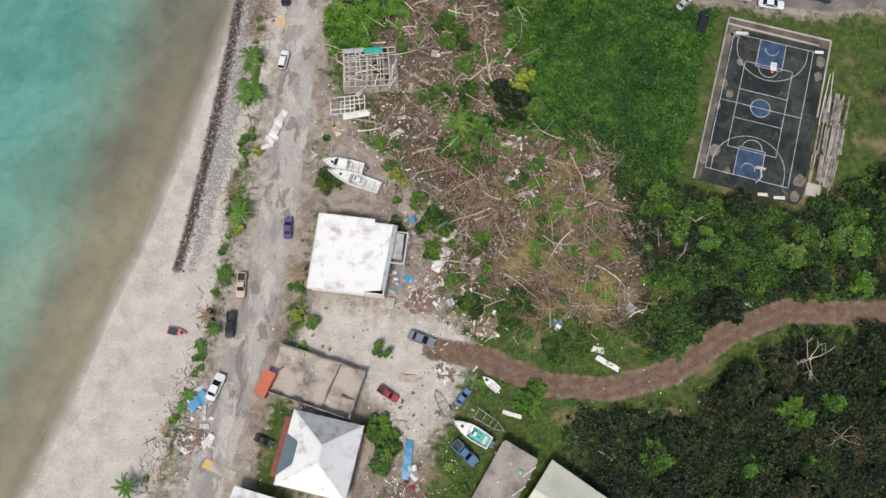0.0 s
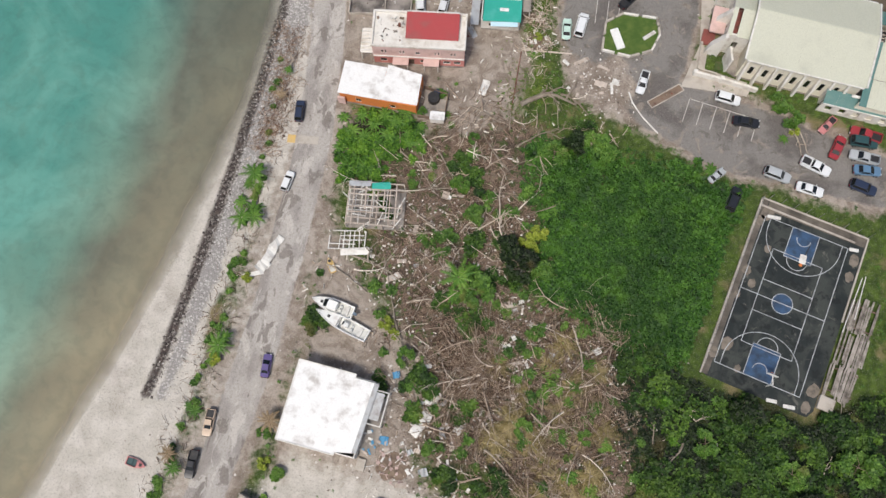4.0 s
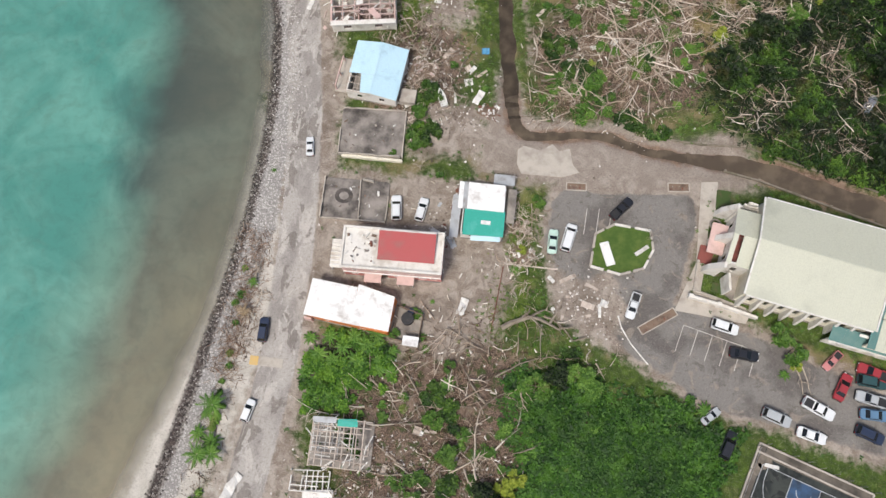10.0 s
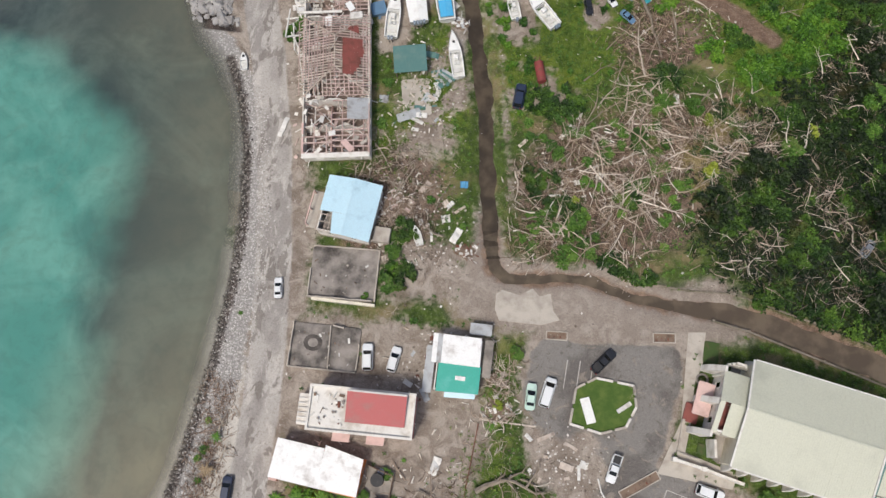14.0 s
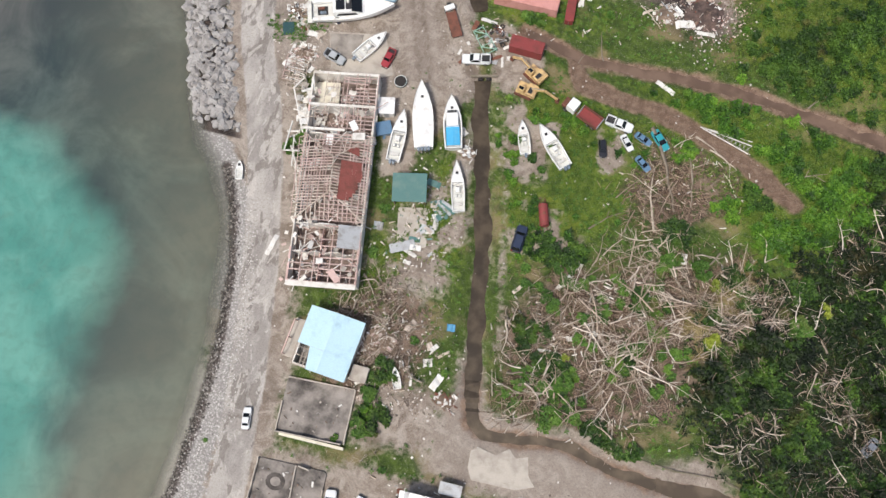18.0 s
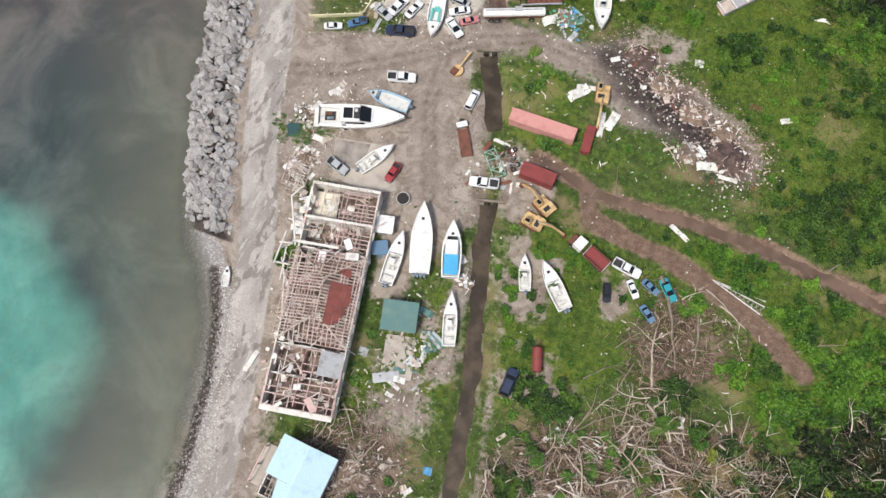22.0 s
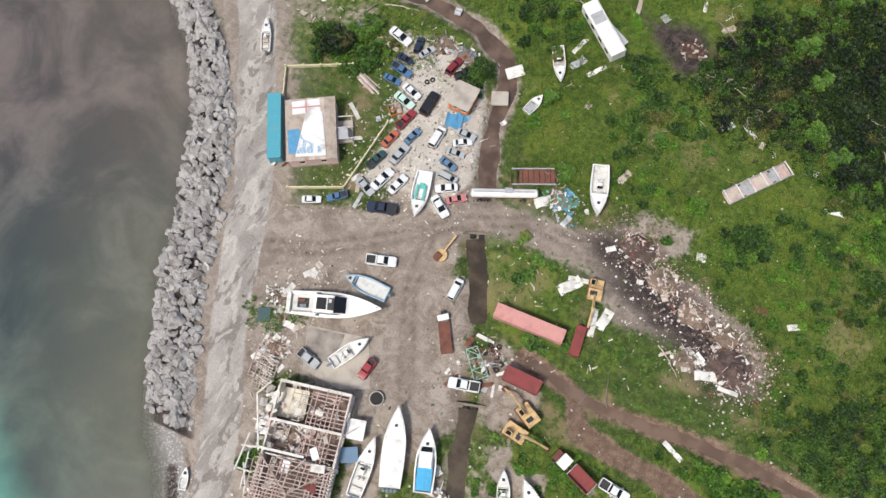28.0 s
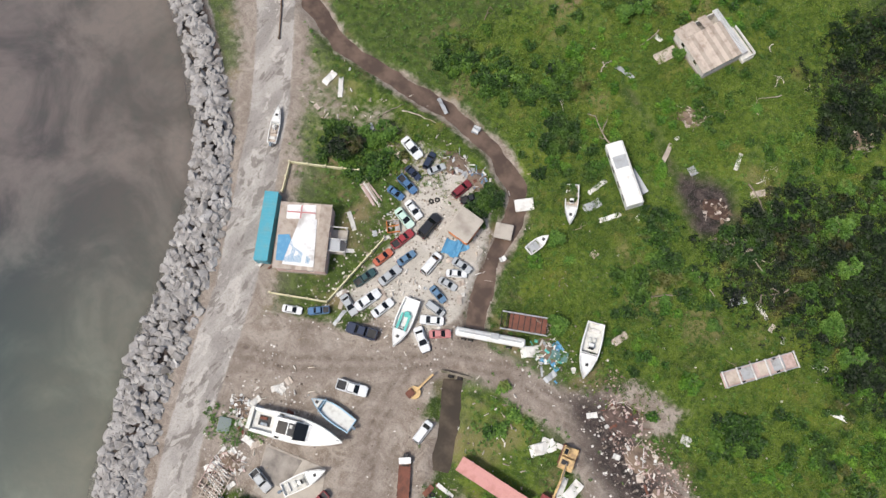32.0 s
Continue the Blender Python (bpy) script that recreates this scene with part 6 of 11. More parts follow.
roof_slope(b, (-4.8, 2.5, 3.3), (2.0, 2.5, 3.3), (2.0, 5.0, 2.9), (-4.8, 5.0, 2.9), 8, TIMBER, gone=(5,))
roof_slope(b, (3.5, -5.0, 2.95), (4.7, -5.0, 2.8), (4.7, 5.0, 2.8), (3.5, 5.0, 2.95), 9, WHITE_ROOF, gone=(3, 6))
slab("porch_floor", b, 5.0, -2.4, 0.5, 2.4, 7.0, 0.9, WHITE_WALL)
bar("porch_rail", b, (6.3, -5.6, 1.5), (6.3, 0.8, 1.5), 0.2, 0.6, WHITE_TRIM)
bar("porch_rail", b, (3.8, -5.7, 1.5), (6.3, -5.7, 1.5), 0.2, 0.6, WHITE_TRIM)
slab("side_deck", b, -7.4, 2.4, 0.4, 4.4, 2.2, 0.2, TIMBER)
b = thing("shed", -29.2, 190.8, 0, 14, "small white box-shaped shed with a flat roof", "shed")
slab("wall", b, 0, 0, 1.0, 2.8, 3.0, 2.0, WHITE_WALL)
slab("roof", b, 0, 0, 2.05, 3.1, 3.3, 0.12, WHITE_ROOF)
slab("door", b, 0, -1.52, 0.9, 0.9, 0.06, 1.8, GREY_SHEET)
b = thing("shed", -28.7, 186.6, 0, 20, "collapsed blue-painted shed against the ruined hall", "shed")
slab("wall", b, 0, 0, 0.6, 2.6, 2.2, 1.2, PAINTS["steel"], 0, "", 6, 4)
slab("roof", b, 0.2, 0, 1.35, 2.9, 2.5, 0.1, PAINTS["steel"], 8, "", 8, 5)
rubble(b, -1.5, 2.2, -1.6, 1.6, 10, [WHITE_TRIM, PAINTS["steel"]], 112, 0.2)


# ---- vehicles in place: kind, colour, east, north, heading, size ----
vehicle("suv", "white", -36.0, 80.5, 80, 0.86, "beside the coast road")
vehicle("sedan", "purple", -33.0, 46.7, 91, 0.89, "beside the coast road")
vehicle("pickup", "beige", -40.7, 35.8, -91, 0.88, "beside the coast road")
vehicle("pickup", "black", -42.1, 28.7, -92, 0.89, "beside the coast road")
vehicle("sedan", "white", -43.8, 17.8, 69, 1.07, "beside the coast road")
vehicle("sedan", "grey", -8.2, 26.4, -20, 1.04, "standing on bare dirt")
vehicle("sedan", "black", -34.8, 8.8, -21, 0.75, "beside the coast road")
vehicle("pickup", "blue", -0.6, 7.2, -43, 0.99, "standing on bare dirt")
vehicle("sedan", "steel", -1.0, 16.4, 51, 0.76, "standing on bare dirt")
vehicle("pickup", "red", -13.9, 16.9, -31, 0.75, "standing on bare dirt")
vehicle("suv", "navy", -36.5, 94.6, 94, 0.92, "beside the coast road")
vehicle("suv", "white", -17.4, 120.4, 100, 1.02, "standing on bare dirt")
vehicle("wagon", "white", -12.8, 120.8, 84, 0.98, "standing on bare dirt")
vehicle("sedan", "mint", 11.5, 118.6, 92, 1.00, "parked on the asphalt car park")
vehicle("van", "white", 14.2, 119.8, 81, 1.08, "parked on the asphalt car park")
vehicle("pickup", "black", 22.9, 126.7, 53, 0.96, "parked on the asphalt car park")
vehicle("pickup", "white", 26.9, 109.3, -101, 0.92, "parked on the asphalt car park")
vehicle("suv", "white", 42.9, 108.2, -10, 1.02, "parked on the asphalt car park")
vehicle("sedan", "black", 46.5, 103.9, -2, 1.07, "parked on the asphalt car park")
vehicle("suv", "silver", 52.6, 94.2, -15, 1.06, "parked on the asphalt car park")
vehicle("pickup", "white", 59.4, 96.8, -21, 1.08, "parked on the asphalt car park")
vehicle("sedan", "white", 58.5, 92.2, -10, 1.08, "parked on the asphalt car park")
vehicle("pickup", "rose", 61.4, 105.3, -128, 0.78, "parked on the asphalt car park")
vehicle("sedan", "red", 63.3, 101.1, 69, 1.08, "parked on the asphalt car park")
vehicle("pickup", "red", 68.3, 104.3, 166, 1.08, "parked on the asphalt car park")
vehicle("suv", "green", 68.0, 102.8, -3, 1.08, "parked on the asphalt car park")
vehicle("pickup", "silver", 68.1, 99.8, 171, 1.03, "parked on the asphalt car park")
vehicle("sedan", "steel", 68.7, 97.3, 2, 1.08, "parked on the asphalt car park")
vehicle("suv", "navy", 68.0, 93.9, -16, 1.04, "parked on the asphalt car park")
vehicle("sedan", "silver", 41.8, 92.6, 46, 0.81, "parked on the asphalt car park")
vehicle("suv", "black", 45.0, 88.3, 72, 1.08, "parked on the asphalt car park")
vehicle("sedan", "white", -35.6, 129.7, 102, 0.82, "beside the coast road")
vehicle("suv", "navy", 1.1, 173.1, 88, 1.08, "standing on bare dirt")
vehicle("sedan", "grey", 66.0, 154.2, -120, 0.88, "standing on bare dirt")
vehicle("jeep", "silver", -42.0, 198.2, -15, 1.08, "standing on bare dirt")
vehicle("jeep", "red", -32.0, 200.7, -102, 1.00, "standing on bare dirt")
vehicle("pickup", "white", -15.8, 204.9, -167, 1.05, "standing on bare dirt")
vehicle("van", "white", -23.8, 219.4, 86, 0.86, "standing on bare dirt")
vehicle("suv", "black", 11.4, 193.8, -73, 0.75, "dumped in the weeds")
vehicle("pickup", "white", 13.2, 199.2, -8, 1.01, "dumped in the weeds")
vehicle("sedan", "white", 15.4, 196.1, -49, 0.75, "dumped in the weeds")
vehicle("sedan", "steel", 18.1, 197.6, -23, 0.75, "dumped in the weeds")
vehicle("sedan", "teal", 21.1, 198.1, -46, 0.97, "dumped in the weeds")
vehicle("sedan", "steel", 19.1, 192.9, -36, 0.75, "dumped in the weeds")
vehicle("sedan", "white", -54.6, 224.3, 23, 0.78, "standing on bare dirt")
vehicle("pickup", "blue", -50.5, 226.7, -143, 0.75, "standing on bare dirt")
vehicle("pickup", "navy", -42.0, 227.8, -165, 1.08, "standing on bare dirt")
vehicle("pickup", "white", -37.9, 218.9, 17, 1.05, "standing on bare dirt")
vehicle("sedan", "white", -44.3, 232.9, 69, 1.08, "abandoned in a crowded scrap yard")
vehicle("sedan", "silver", -46.6, 230.4, -24, 0.90, "abandoned in a crowded scrap yard")
vehicle("sedan", "white", -41.3, 233.1, 71, 0.94, "abandoned in a crowded scrap yard")
vehicle("sedan", "white", -32.5, 232.2, -36, 1.00, "abandoned in a crowded scrap yard")
vehicle("sedan", "white", -32.9, 235.9, -153, 0.92, "abandoned in a crowded scrap yard")
vehicle("van", "silver", -33.5, 237.9, -5, 0.77, "abandoned in a crowded scrap yard")
vehicle("sedan", "steel", -34.5, 240.3, -16, 0.77, "abandoned in a crowded scrap yard")
vehicle("sedan", "silver", -34.1, 242.8, 3, 0.76, "abandoned in a crowded scrap yard")
vehicle("sedan", "white", -33.8, 245.2, 29, 0.80, "abandoned in a crowded scrap yard")
vehicle("sedan", "silver", -33.8, 246.9, -2, 0.83, "abandoned in a crowded scrap yard")
vehicle("van", "white", -38.5, 244.3, 84, 0.94, "abandoned in a crowded scrap yard")
vehicle("sedan", "silver", -43.5, 238.6, 73, 0.98, "abandoned in a crowded scrap yard")
vehicle("pickup", "green", -47.0, 235.9, 69, 0.82, "abandoned in a crowded scrap yard")
vehicle("sedan", "orange", -46.4, 240.7, 72, 0.85, "abandoned in a crowded scrap yard")
vehicle("pickup", "red", -45.3, 245.3, 72, 0.87, "abandoned in a crowded scrap yard")
vehicle("sedan", "steel", -42.8, 242.8, 69, 0.79, "abandoned in a crowded scrap yard")
vehicle("suv", "black", -42.6, 249.9, 84, 1.08, "abandoned in a crowded scrap yard")
vehicle("sedan", "white", -46.7, 250.9, -20, 0.88, "abandoned in a crowded scrap yard")
vehicle("sedan", "mint", -47.2, 248.7, -18, 0.96, "abandoned in a crowded scrap yard")
vehicle("sedan", "blue", -51.2, 251.8, -5, 0.76, "abandoned in a crowded scrap yard")
vehicle("pickup", "blue", -50.3, 254.3, -13, 0.83, "abandoned in a crowded scrap yard")
vehicle("sedan", "navy", -50.7, 256.7, -11, 0.75, "abandoned in a crowded scrap yard")
vehicle("sedan", "white", -53.5, 260.6, -18, 1.07, "abandoned in a crowded scrap yard")
vehicle("suv", "navy", -49.5, 260.3, 96, 0.75, "abandoned in a crowded scrap yard")
vehicle("sedan", "silver", -47.5, 259.6, 56, 0.75, "abandoned in a crowded scrap yard")
vehicle("suv", "wine", -41.5, 258.8, 75, 0.85, "abandoned in a crowded scrap yard")
vehicle("pickup", "black", -39.1, 258.2, 49, 0.75, "abandoned in a crowded scrap yard")
vehicle("sedan", "rose", -30.4, 234.7, 35, 0.83, "abandoned in a crowded scrap yard")

# ---- boats ashore ----
boat("white cabin boat with its bow toward the road", -23.4, 58.6, 167, 7.8, 2.6, 1.2, style="cabin", engines=1)
boat("stripped white fishing boat with an empty well", -21.3, 55.7, 161, 10.2, 2.6, 1.1, style="console", engines=0, tilt=7)
boat("white centre-console boat with an aqua well", 0.5, 10.6, 149, 7.2, 2.5, 1.1, style="console", engines=2, deck_mat=AQUA)
boat("small upturned-looking white dinghy in the grass", 3.8, 18.8, 139, 3.6, 1.4, 0.5, z=0.05, style="dinghy", engines=0, name="dinghy")
boat("long white fishing boat with three grey outboards", -22.2, 191.0, 108, 13.2, 3.9, 1.7, z=0.35, style="cover", engines=4)
boat("white sport boat with a bright blue cockpit cover", -16.5, 191.1, 108, 10.4, 3.5, 1.5, z=0.35, style="cabin", engines=0, canvas=True)
boat("slim white boat with an open stern", -25.4, 186.0, 94, 10.2, 2.8, 1.3, z=0.3, style="console", engines=2)
boat("narrow white launch with an empty deck", -12.2, 179.5, 108, 9.6, 2.5, 1.1, style="console", engines=0)
boat("small white skiff on the grass", -3.1, 191.9, 111, 6.6, 2.2, 0.9, style="console", engines=1)
boat("white centre-console boat on the grass", 2.4, 191.6, 135, 9.4, 2.9, 1.3, style="console", engines=2)
boat("tiny white rowing dinghy by the rocks", -52.2, 171.9, 106, 3.7, 1.4, 0.5, z=0.05, style="dinghy", engines=0, name="dinghy")
boat("broken white motorboat with a torn stern", -36.0, 202.3, 58, 7.8, 2.6, 1.1, style="console", engines=1, tilt=6)
boat("pale blue open boat with a grey pontoon rim", -38.4, 213.7, 179, 8.4, 3.0, 1.0, style="bowrider", engines=1, hull_mat=BLUE_HULL, deck_mat=DECK, cockpit=0.75)
b = boat("white open boat with an aqua floor", -36.7, 232.8, -78, 9.0, 3.2, 1.2, style="bowrider", engines=0, deck_mat=GELCOAT, cockpit=0.6)
part("floor_mat", prism([(-1.6, -0.9), (1.6, -0.9), (2.4, -0.4), (2.4, 0.4), (1.6, 0.9), (-1.6, 0.9), (-1.6, 0.5), (1.3, 0.5), (1.7, 0.0), (1.3, -0.5), (-1.6, -0.5)], 1.26, 1.32), AQUA, b, "aqua deck mat")
part("console", box(-1.6, 0.1, 0.95, 0.9, 0.9, 0.7, 0, 0.06), AQUA, b)
boat("white cabin cruiser with an open cockpit", -7.5, 245.8, -73, 9.8, 3.3, 1.7, z=0.3, style="fisher", engines=0)
boat("long grey-white wooden boat on the verge", -77.8, 250.9, 115, 7.4, 1.9, 0.8, z=0.15, style="console", engines=1, deck_mat=TIMBER)
boat("gutted white boat hull in the long grass", -23.2, 266.6, -64, 7.6, 2.4, 1.0, style="fisher", engines=0, deck_mat=TIMBER, tilt=8)
boat("wrecked grey skiff full of scrap", -24.6, 257.4, 70, 4.6, 2.0, 0.8, z=0.1, style="dinghy", engines=0, deck_mat=GREY_SHEET, name="skiff")
boat("white dinghy lying by the rubble", -12.9, 143.4, 115, 3.8, 1.5, 0.6, z=0.05, style="dinghy", engines=0, name="dinghy")
boat("small yellow-rimmed dinghy among branches", -25.2, 66.0, 120, 3.0, 1.2, 0.45, z=0.05, style="dinghy", engines=0, hull_mat=YELLOW_KERB, name="dinghy")
boat("painted red, white and green beach boat", -51.6, 27.4, -11, 3.6, 1.5, 0.5, z=-0.05, style="dinghy", engines=0, hull_mat=PAINTS["rose"], deck_mat=PAINTS["green"], name="dinghy")


def motor_yacht():
    L, B, H = 16.0, 4.5, 2.2
    b = thing("motor_yacht", -41.4, 208.4, 0.3, 19, "large white motor yacht standing on the dirt", "boat", "boats ashore", 5)
    R = hull_rings(L, B, H, 18)
    outer = [[(x, -bb * 0.9, h), (x, -bb, h - 0.05), (x, -bb * 0.95, k + (h - k) * 0.5), (x, -bb * 0.7, k + (h - k) * 0.2), (x, 0, k), (x, bb * 0.7, k + (h - k) * 0.2), (x, bb * 0.95, k + (h - k) * 0.5), (x, bb, h - 0.05), (x, bb * 0.9, h)] for x, bb, h, k in R]
    bm = loft(outer, caps=False, closed=False)
    bm.faces.new([bm.verts.new(p) for p in outer[0]])
    part("hull", bm, GELCOAT, b)
    part("deck", loft([[(x, -bb * 0.93, h - 0.02), (x, 0, h + 0.1 * min(1, (x + 9) / 6)), (x, bb * 0.93, h - 0.02), (x, 0, h - 0.3)] for x, bb, h, k in R if x > -3.4]), GELCOAT, b)
    part("cockpit_floor", prism([(-7.9, -1.9), (-3.3, -2.0), (-3.3, 2.0), (-7.9, 1.9)], H - 0.9, H - 0.8), DECK, b)
    part("swim_platform", box(-8.4, 0, 0.9, 1.2, 3.8, 0.16), DECK, b)
    for s in (-1, 1):
        part("side_locker", box(-5.6, s * 1.75, H - 0.35, 4.4, 0.5, 0.9, 0, 0.1), GELCOAT, b)
    part("engine_bay", box(-5.9, 0.1, H - 0.72, 2.0, 1.7, 0.16), BLACK_PLASTIC, b, "open engine bay full of dark machinery")
    e = part("engine", box(-6.1, 0.5, H - 0.5, 1.2, 0.5, 0.4, 0, 0.08), RUST, b)
    part("engine", box(-5.8, -0.4, H - 0.5, 1.2, 0.5, 0.4, 0, 0.08), ENGINE_GREY, b)
    cw = 1.75
    part("cabin", loft([[(x, -cw * k, H), (x, -cw * k * 0.86, z), (x, cw * k * 0.86, z), (x, cw * k, H)] for x, k, z in ((-3.6, 1.0, H + 1.5), (-0.4, 1.0, H + 1.6), (1.0, 0.98, H + 1.0), (2.6, 0.86, H + 0.25))]), GELCOAT, b)
    part("sunroof", box(-2.2, 0, H + 1.64, 1.7, 2.0, 0.06), GLASS, b, "dark sliding sunroof")
    part("roof_opening", box(-0.6, 0, H + 1.63, 1.1, 2.1, 0.06), BLACK_PLASTIC, b, "open helm with dark seats")
    part("helm_seat", box(-0.7, 0.5, H + 1.7, 0.5, 0.6, 0.12, 0, 0.03), WHITE_TRIM, b)
    part("windscreen", plate([(0.0, -1.45, H + 1.66), (0.0, 1.45, H + 1.66), (1.9, 1.36, H + 0.66), (1.9, -1.36, H + 0.66)], 0.06), GLASS, b, "wide dark curved windscreen")
    for s in (-1, 1):
        part("side_window", plate([(-3.0, s * 1.74, H + 0.5), (0.9, s * 1.74, H + 0.5), (0.6, s * 1.64, H + 1.0), (-2.6, s * 1.64, H + 1.1)], 0.05), GLASS, b)
        part("toe_rail", tube([(x, s * bb * 0.96, h + 0.08) for x, bb, h, k in R], [0.06] * len(R), 5), GELCOAT, b)
    part("hatch", box(4.6, 0, H + 0.42, 0.55, 0.55, 0.06), GLASS, b)
    part("anchor_locker", box(7.2, 0, H + 0.6, 0.4, 0.3, 0.06), BLACK_PLASTIC, b)
    for x in (-5, 0, 4):
        part("keel_block", box(x, 0, -0.12, 0.5, 2.4, 0.4), BROWN_TIMBER, b)


motor_yacht()


# ---- containers, trailers, tanks and machines ----
def container(label, x, y, turn, L, mat, W=2.5, H=2.6, name="shipping_container", tilt=0.0):
    b = thing(name, x, y, 0, turn, label, "container", "", tilt)
    part("box", box(0, 0, H / 2 + 0.1, L - 0.1, W - 0.1, H - 0.1), mat, b)
    n = int(L / 0.6)
    for i in range(n):
        x0 = -L / 2 + (i + 0.5) * L / n
        slab("roof_rib", b, x0, 0, H + 0.08, L / n * 0.5, W - 0.2, 0.06, mat)
    for s in (-1, 1):
        bar("top_rail", b, (-L / 2, s * (W / 2 - 0.06), H + 0.06), (L / 2, s * (W / 2 - 0.06), H + 0.06), 0.14, 0.14, mat)
        bar("end_rail", b, (s * (L / 2 - 0.06), -W / 2, H + 0.06), (s * (L / 2 - 0.06), W / 2, H + 0.06), 0.14, 0.14, mat)
        slab("door", b, L / 2 + 0.02, s * W * 0.24, H / 2 + 0.1, 0.06, W * 0.46, H - 0.3, mat)
        for k in (-0.4, 0.4):
            bar("lock_rod", b, (L / 2 + 0.08, s * W * 0.24 + k, 0.3), (L / 2 + 0.08, s * W * 0.24 + k, H - 0.1), 0.04, 0.04, RIM)
    return b


container("long faded pink shipping container in the weeds", -9.7, 218.7, 1, 12.4, PINK_STEEL)
container("short dark red shipping container", -7.2, 209.4, -2, 6.4, WINE_STEEL)
b = container("long turquoise container beside the coast road", -66.8, 234.0, -63, 12.8, TURQ_STEEL)
rubble(b, 5.8, 7.0, -1.4, 1.4, 10, [WHITE_TRIM, RUST], 131, 0.2)
container("small orange box container with its back to the ruin", -34.9, 18.4, -113, 4.4, worn("orange_red_steel", srgb(204, 104, 78), srgb(180, 100, 80), 0.55), 2.0, 2.2)
container("rusty skip on its side", -1.1, 219.4, -85, 5.2, WINE_STEEL, 1.7, 1.5, "skip")


def tank_trailer():
    b = thing("tank", 4.2, 178.4, 0, 108, "rusty red fuel tank on a short frame", "tank")
    part("shell", cyl(0, 0, 1.2, 0.85, 3.9, "X", 20), WINE_STEEL, b, "", None)
    for x in (-1.95, 1.95):
        part("end_cap", cyl(x, 0, 1.2, 0.7, 0.25, "X", 20), WINE_STEEL, b)
    for s in (-1, 1):
        bar("frame_rail", b, (-2.6, s * 0.5, 0.3), (3.4, s * 0.5, 0.3), 0.14, 0.3, RUST)
    for x in (-1.4, 0, 1.4):
        bar("saddle", b, (x, -0.8, 0.42), (x, 0.8, 0.42), 0.2, 0.3, RUST)
        part("strap", cyl(x, 0, 1.2, 0.87, 0.1, "X", 20), RUST, b)
    part("manhole", cyl(0.2, 0, 2.1, 0.25, 0.15, "Z", 12), RUST, b)
    rubble(b, 2.3, 3.8, -0.6, 0.6, 6, [RUST, BROWN_TIMBER], 5, 0.4, 0.5)


tank_trailer()


def gas_trailer():
    b = thing("tank_trailer", -22.8, 238.7, 0, 22, "long white cylindrical tank trailer", "tank trailer")
    part("tank", cyl(0, 0, 1.8, 0.8, 11.6, "X", 22), GELCOAT, b)
    for x in (-5.85, 5.85):
        part("end_cap", cyl(x, 0, 1.8, 0.62, 0.3, "X", 22), GREY_SHEET, b)
    slab("valve_box", b, 0.8, 0.2, 2.65, 1.4, 1.0, 0.4, GREY_SHEET)
    bar("walkway", b, (-5.4, 0, 2.64), (5.4, 0, 2.64), 0.3, 0.06, GREY_SHEET)
    for s in (-1, 1):
        bar("frame_rail", b, (-5.6, s * 0.5, 0.8), (5.6, s * 0.5, 0.8), 0.15, 0.3, RUST)
    for x in (-4.4, -3.2, 3.4):
        for s in (-1, 1):
            w = part("wheel", cyl(x, s * 0.95, 0.5, 0.5, 0.3, "Y", 16), RUBBER, b)
            part("rim", cyl(x, s * 0.97, 0.5, 0.27, 0.32, "Y", 12), RIM, w)
    b = thing("flatbed_trailer", -19.2, 244.0, 0, 23, "dark skeletal trailer frame with grey side rails", "trailer")
    for s in (-1, 1):
        bar("side_rail", b, (-4, s * 1.5, 1.0), (4, s * 1.5, 1.0), 0.2, 0.4, GREY_SHEET)
    for i in range(9):
        bar("cross_member", b, (-4 + i, -1.5, 0.9), (-4 + i, 1.5, 0.9), 0.14, 0.2, DARK_HOLE)
    slab("deck", b, 0.6, 0, 0.95, 6.4, 2.7, 0.08, RUST)
    for x in (-2.6, -1.4, 2.8):
        for s in (-1, 1):
            part("wheel", cyl(x, s * 1.2, 0.45, 0.45, 0.3, "Y", 16), RUBBER, b)


gas_trailer()


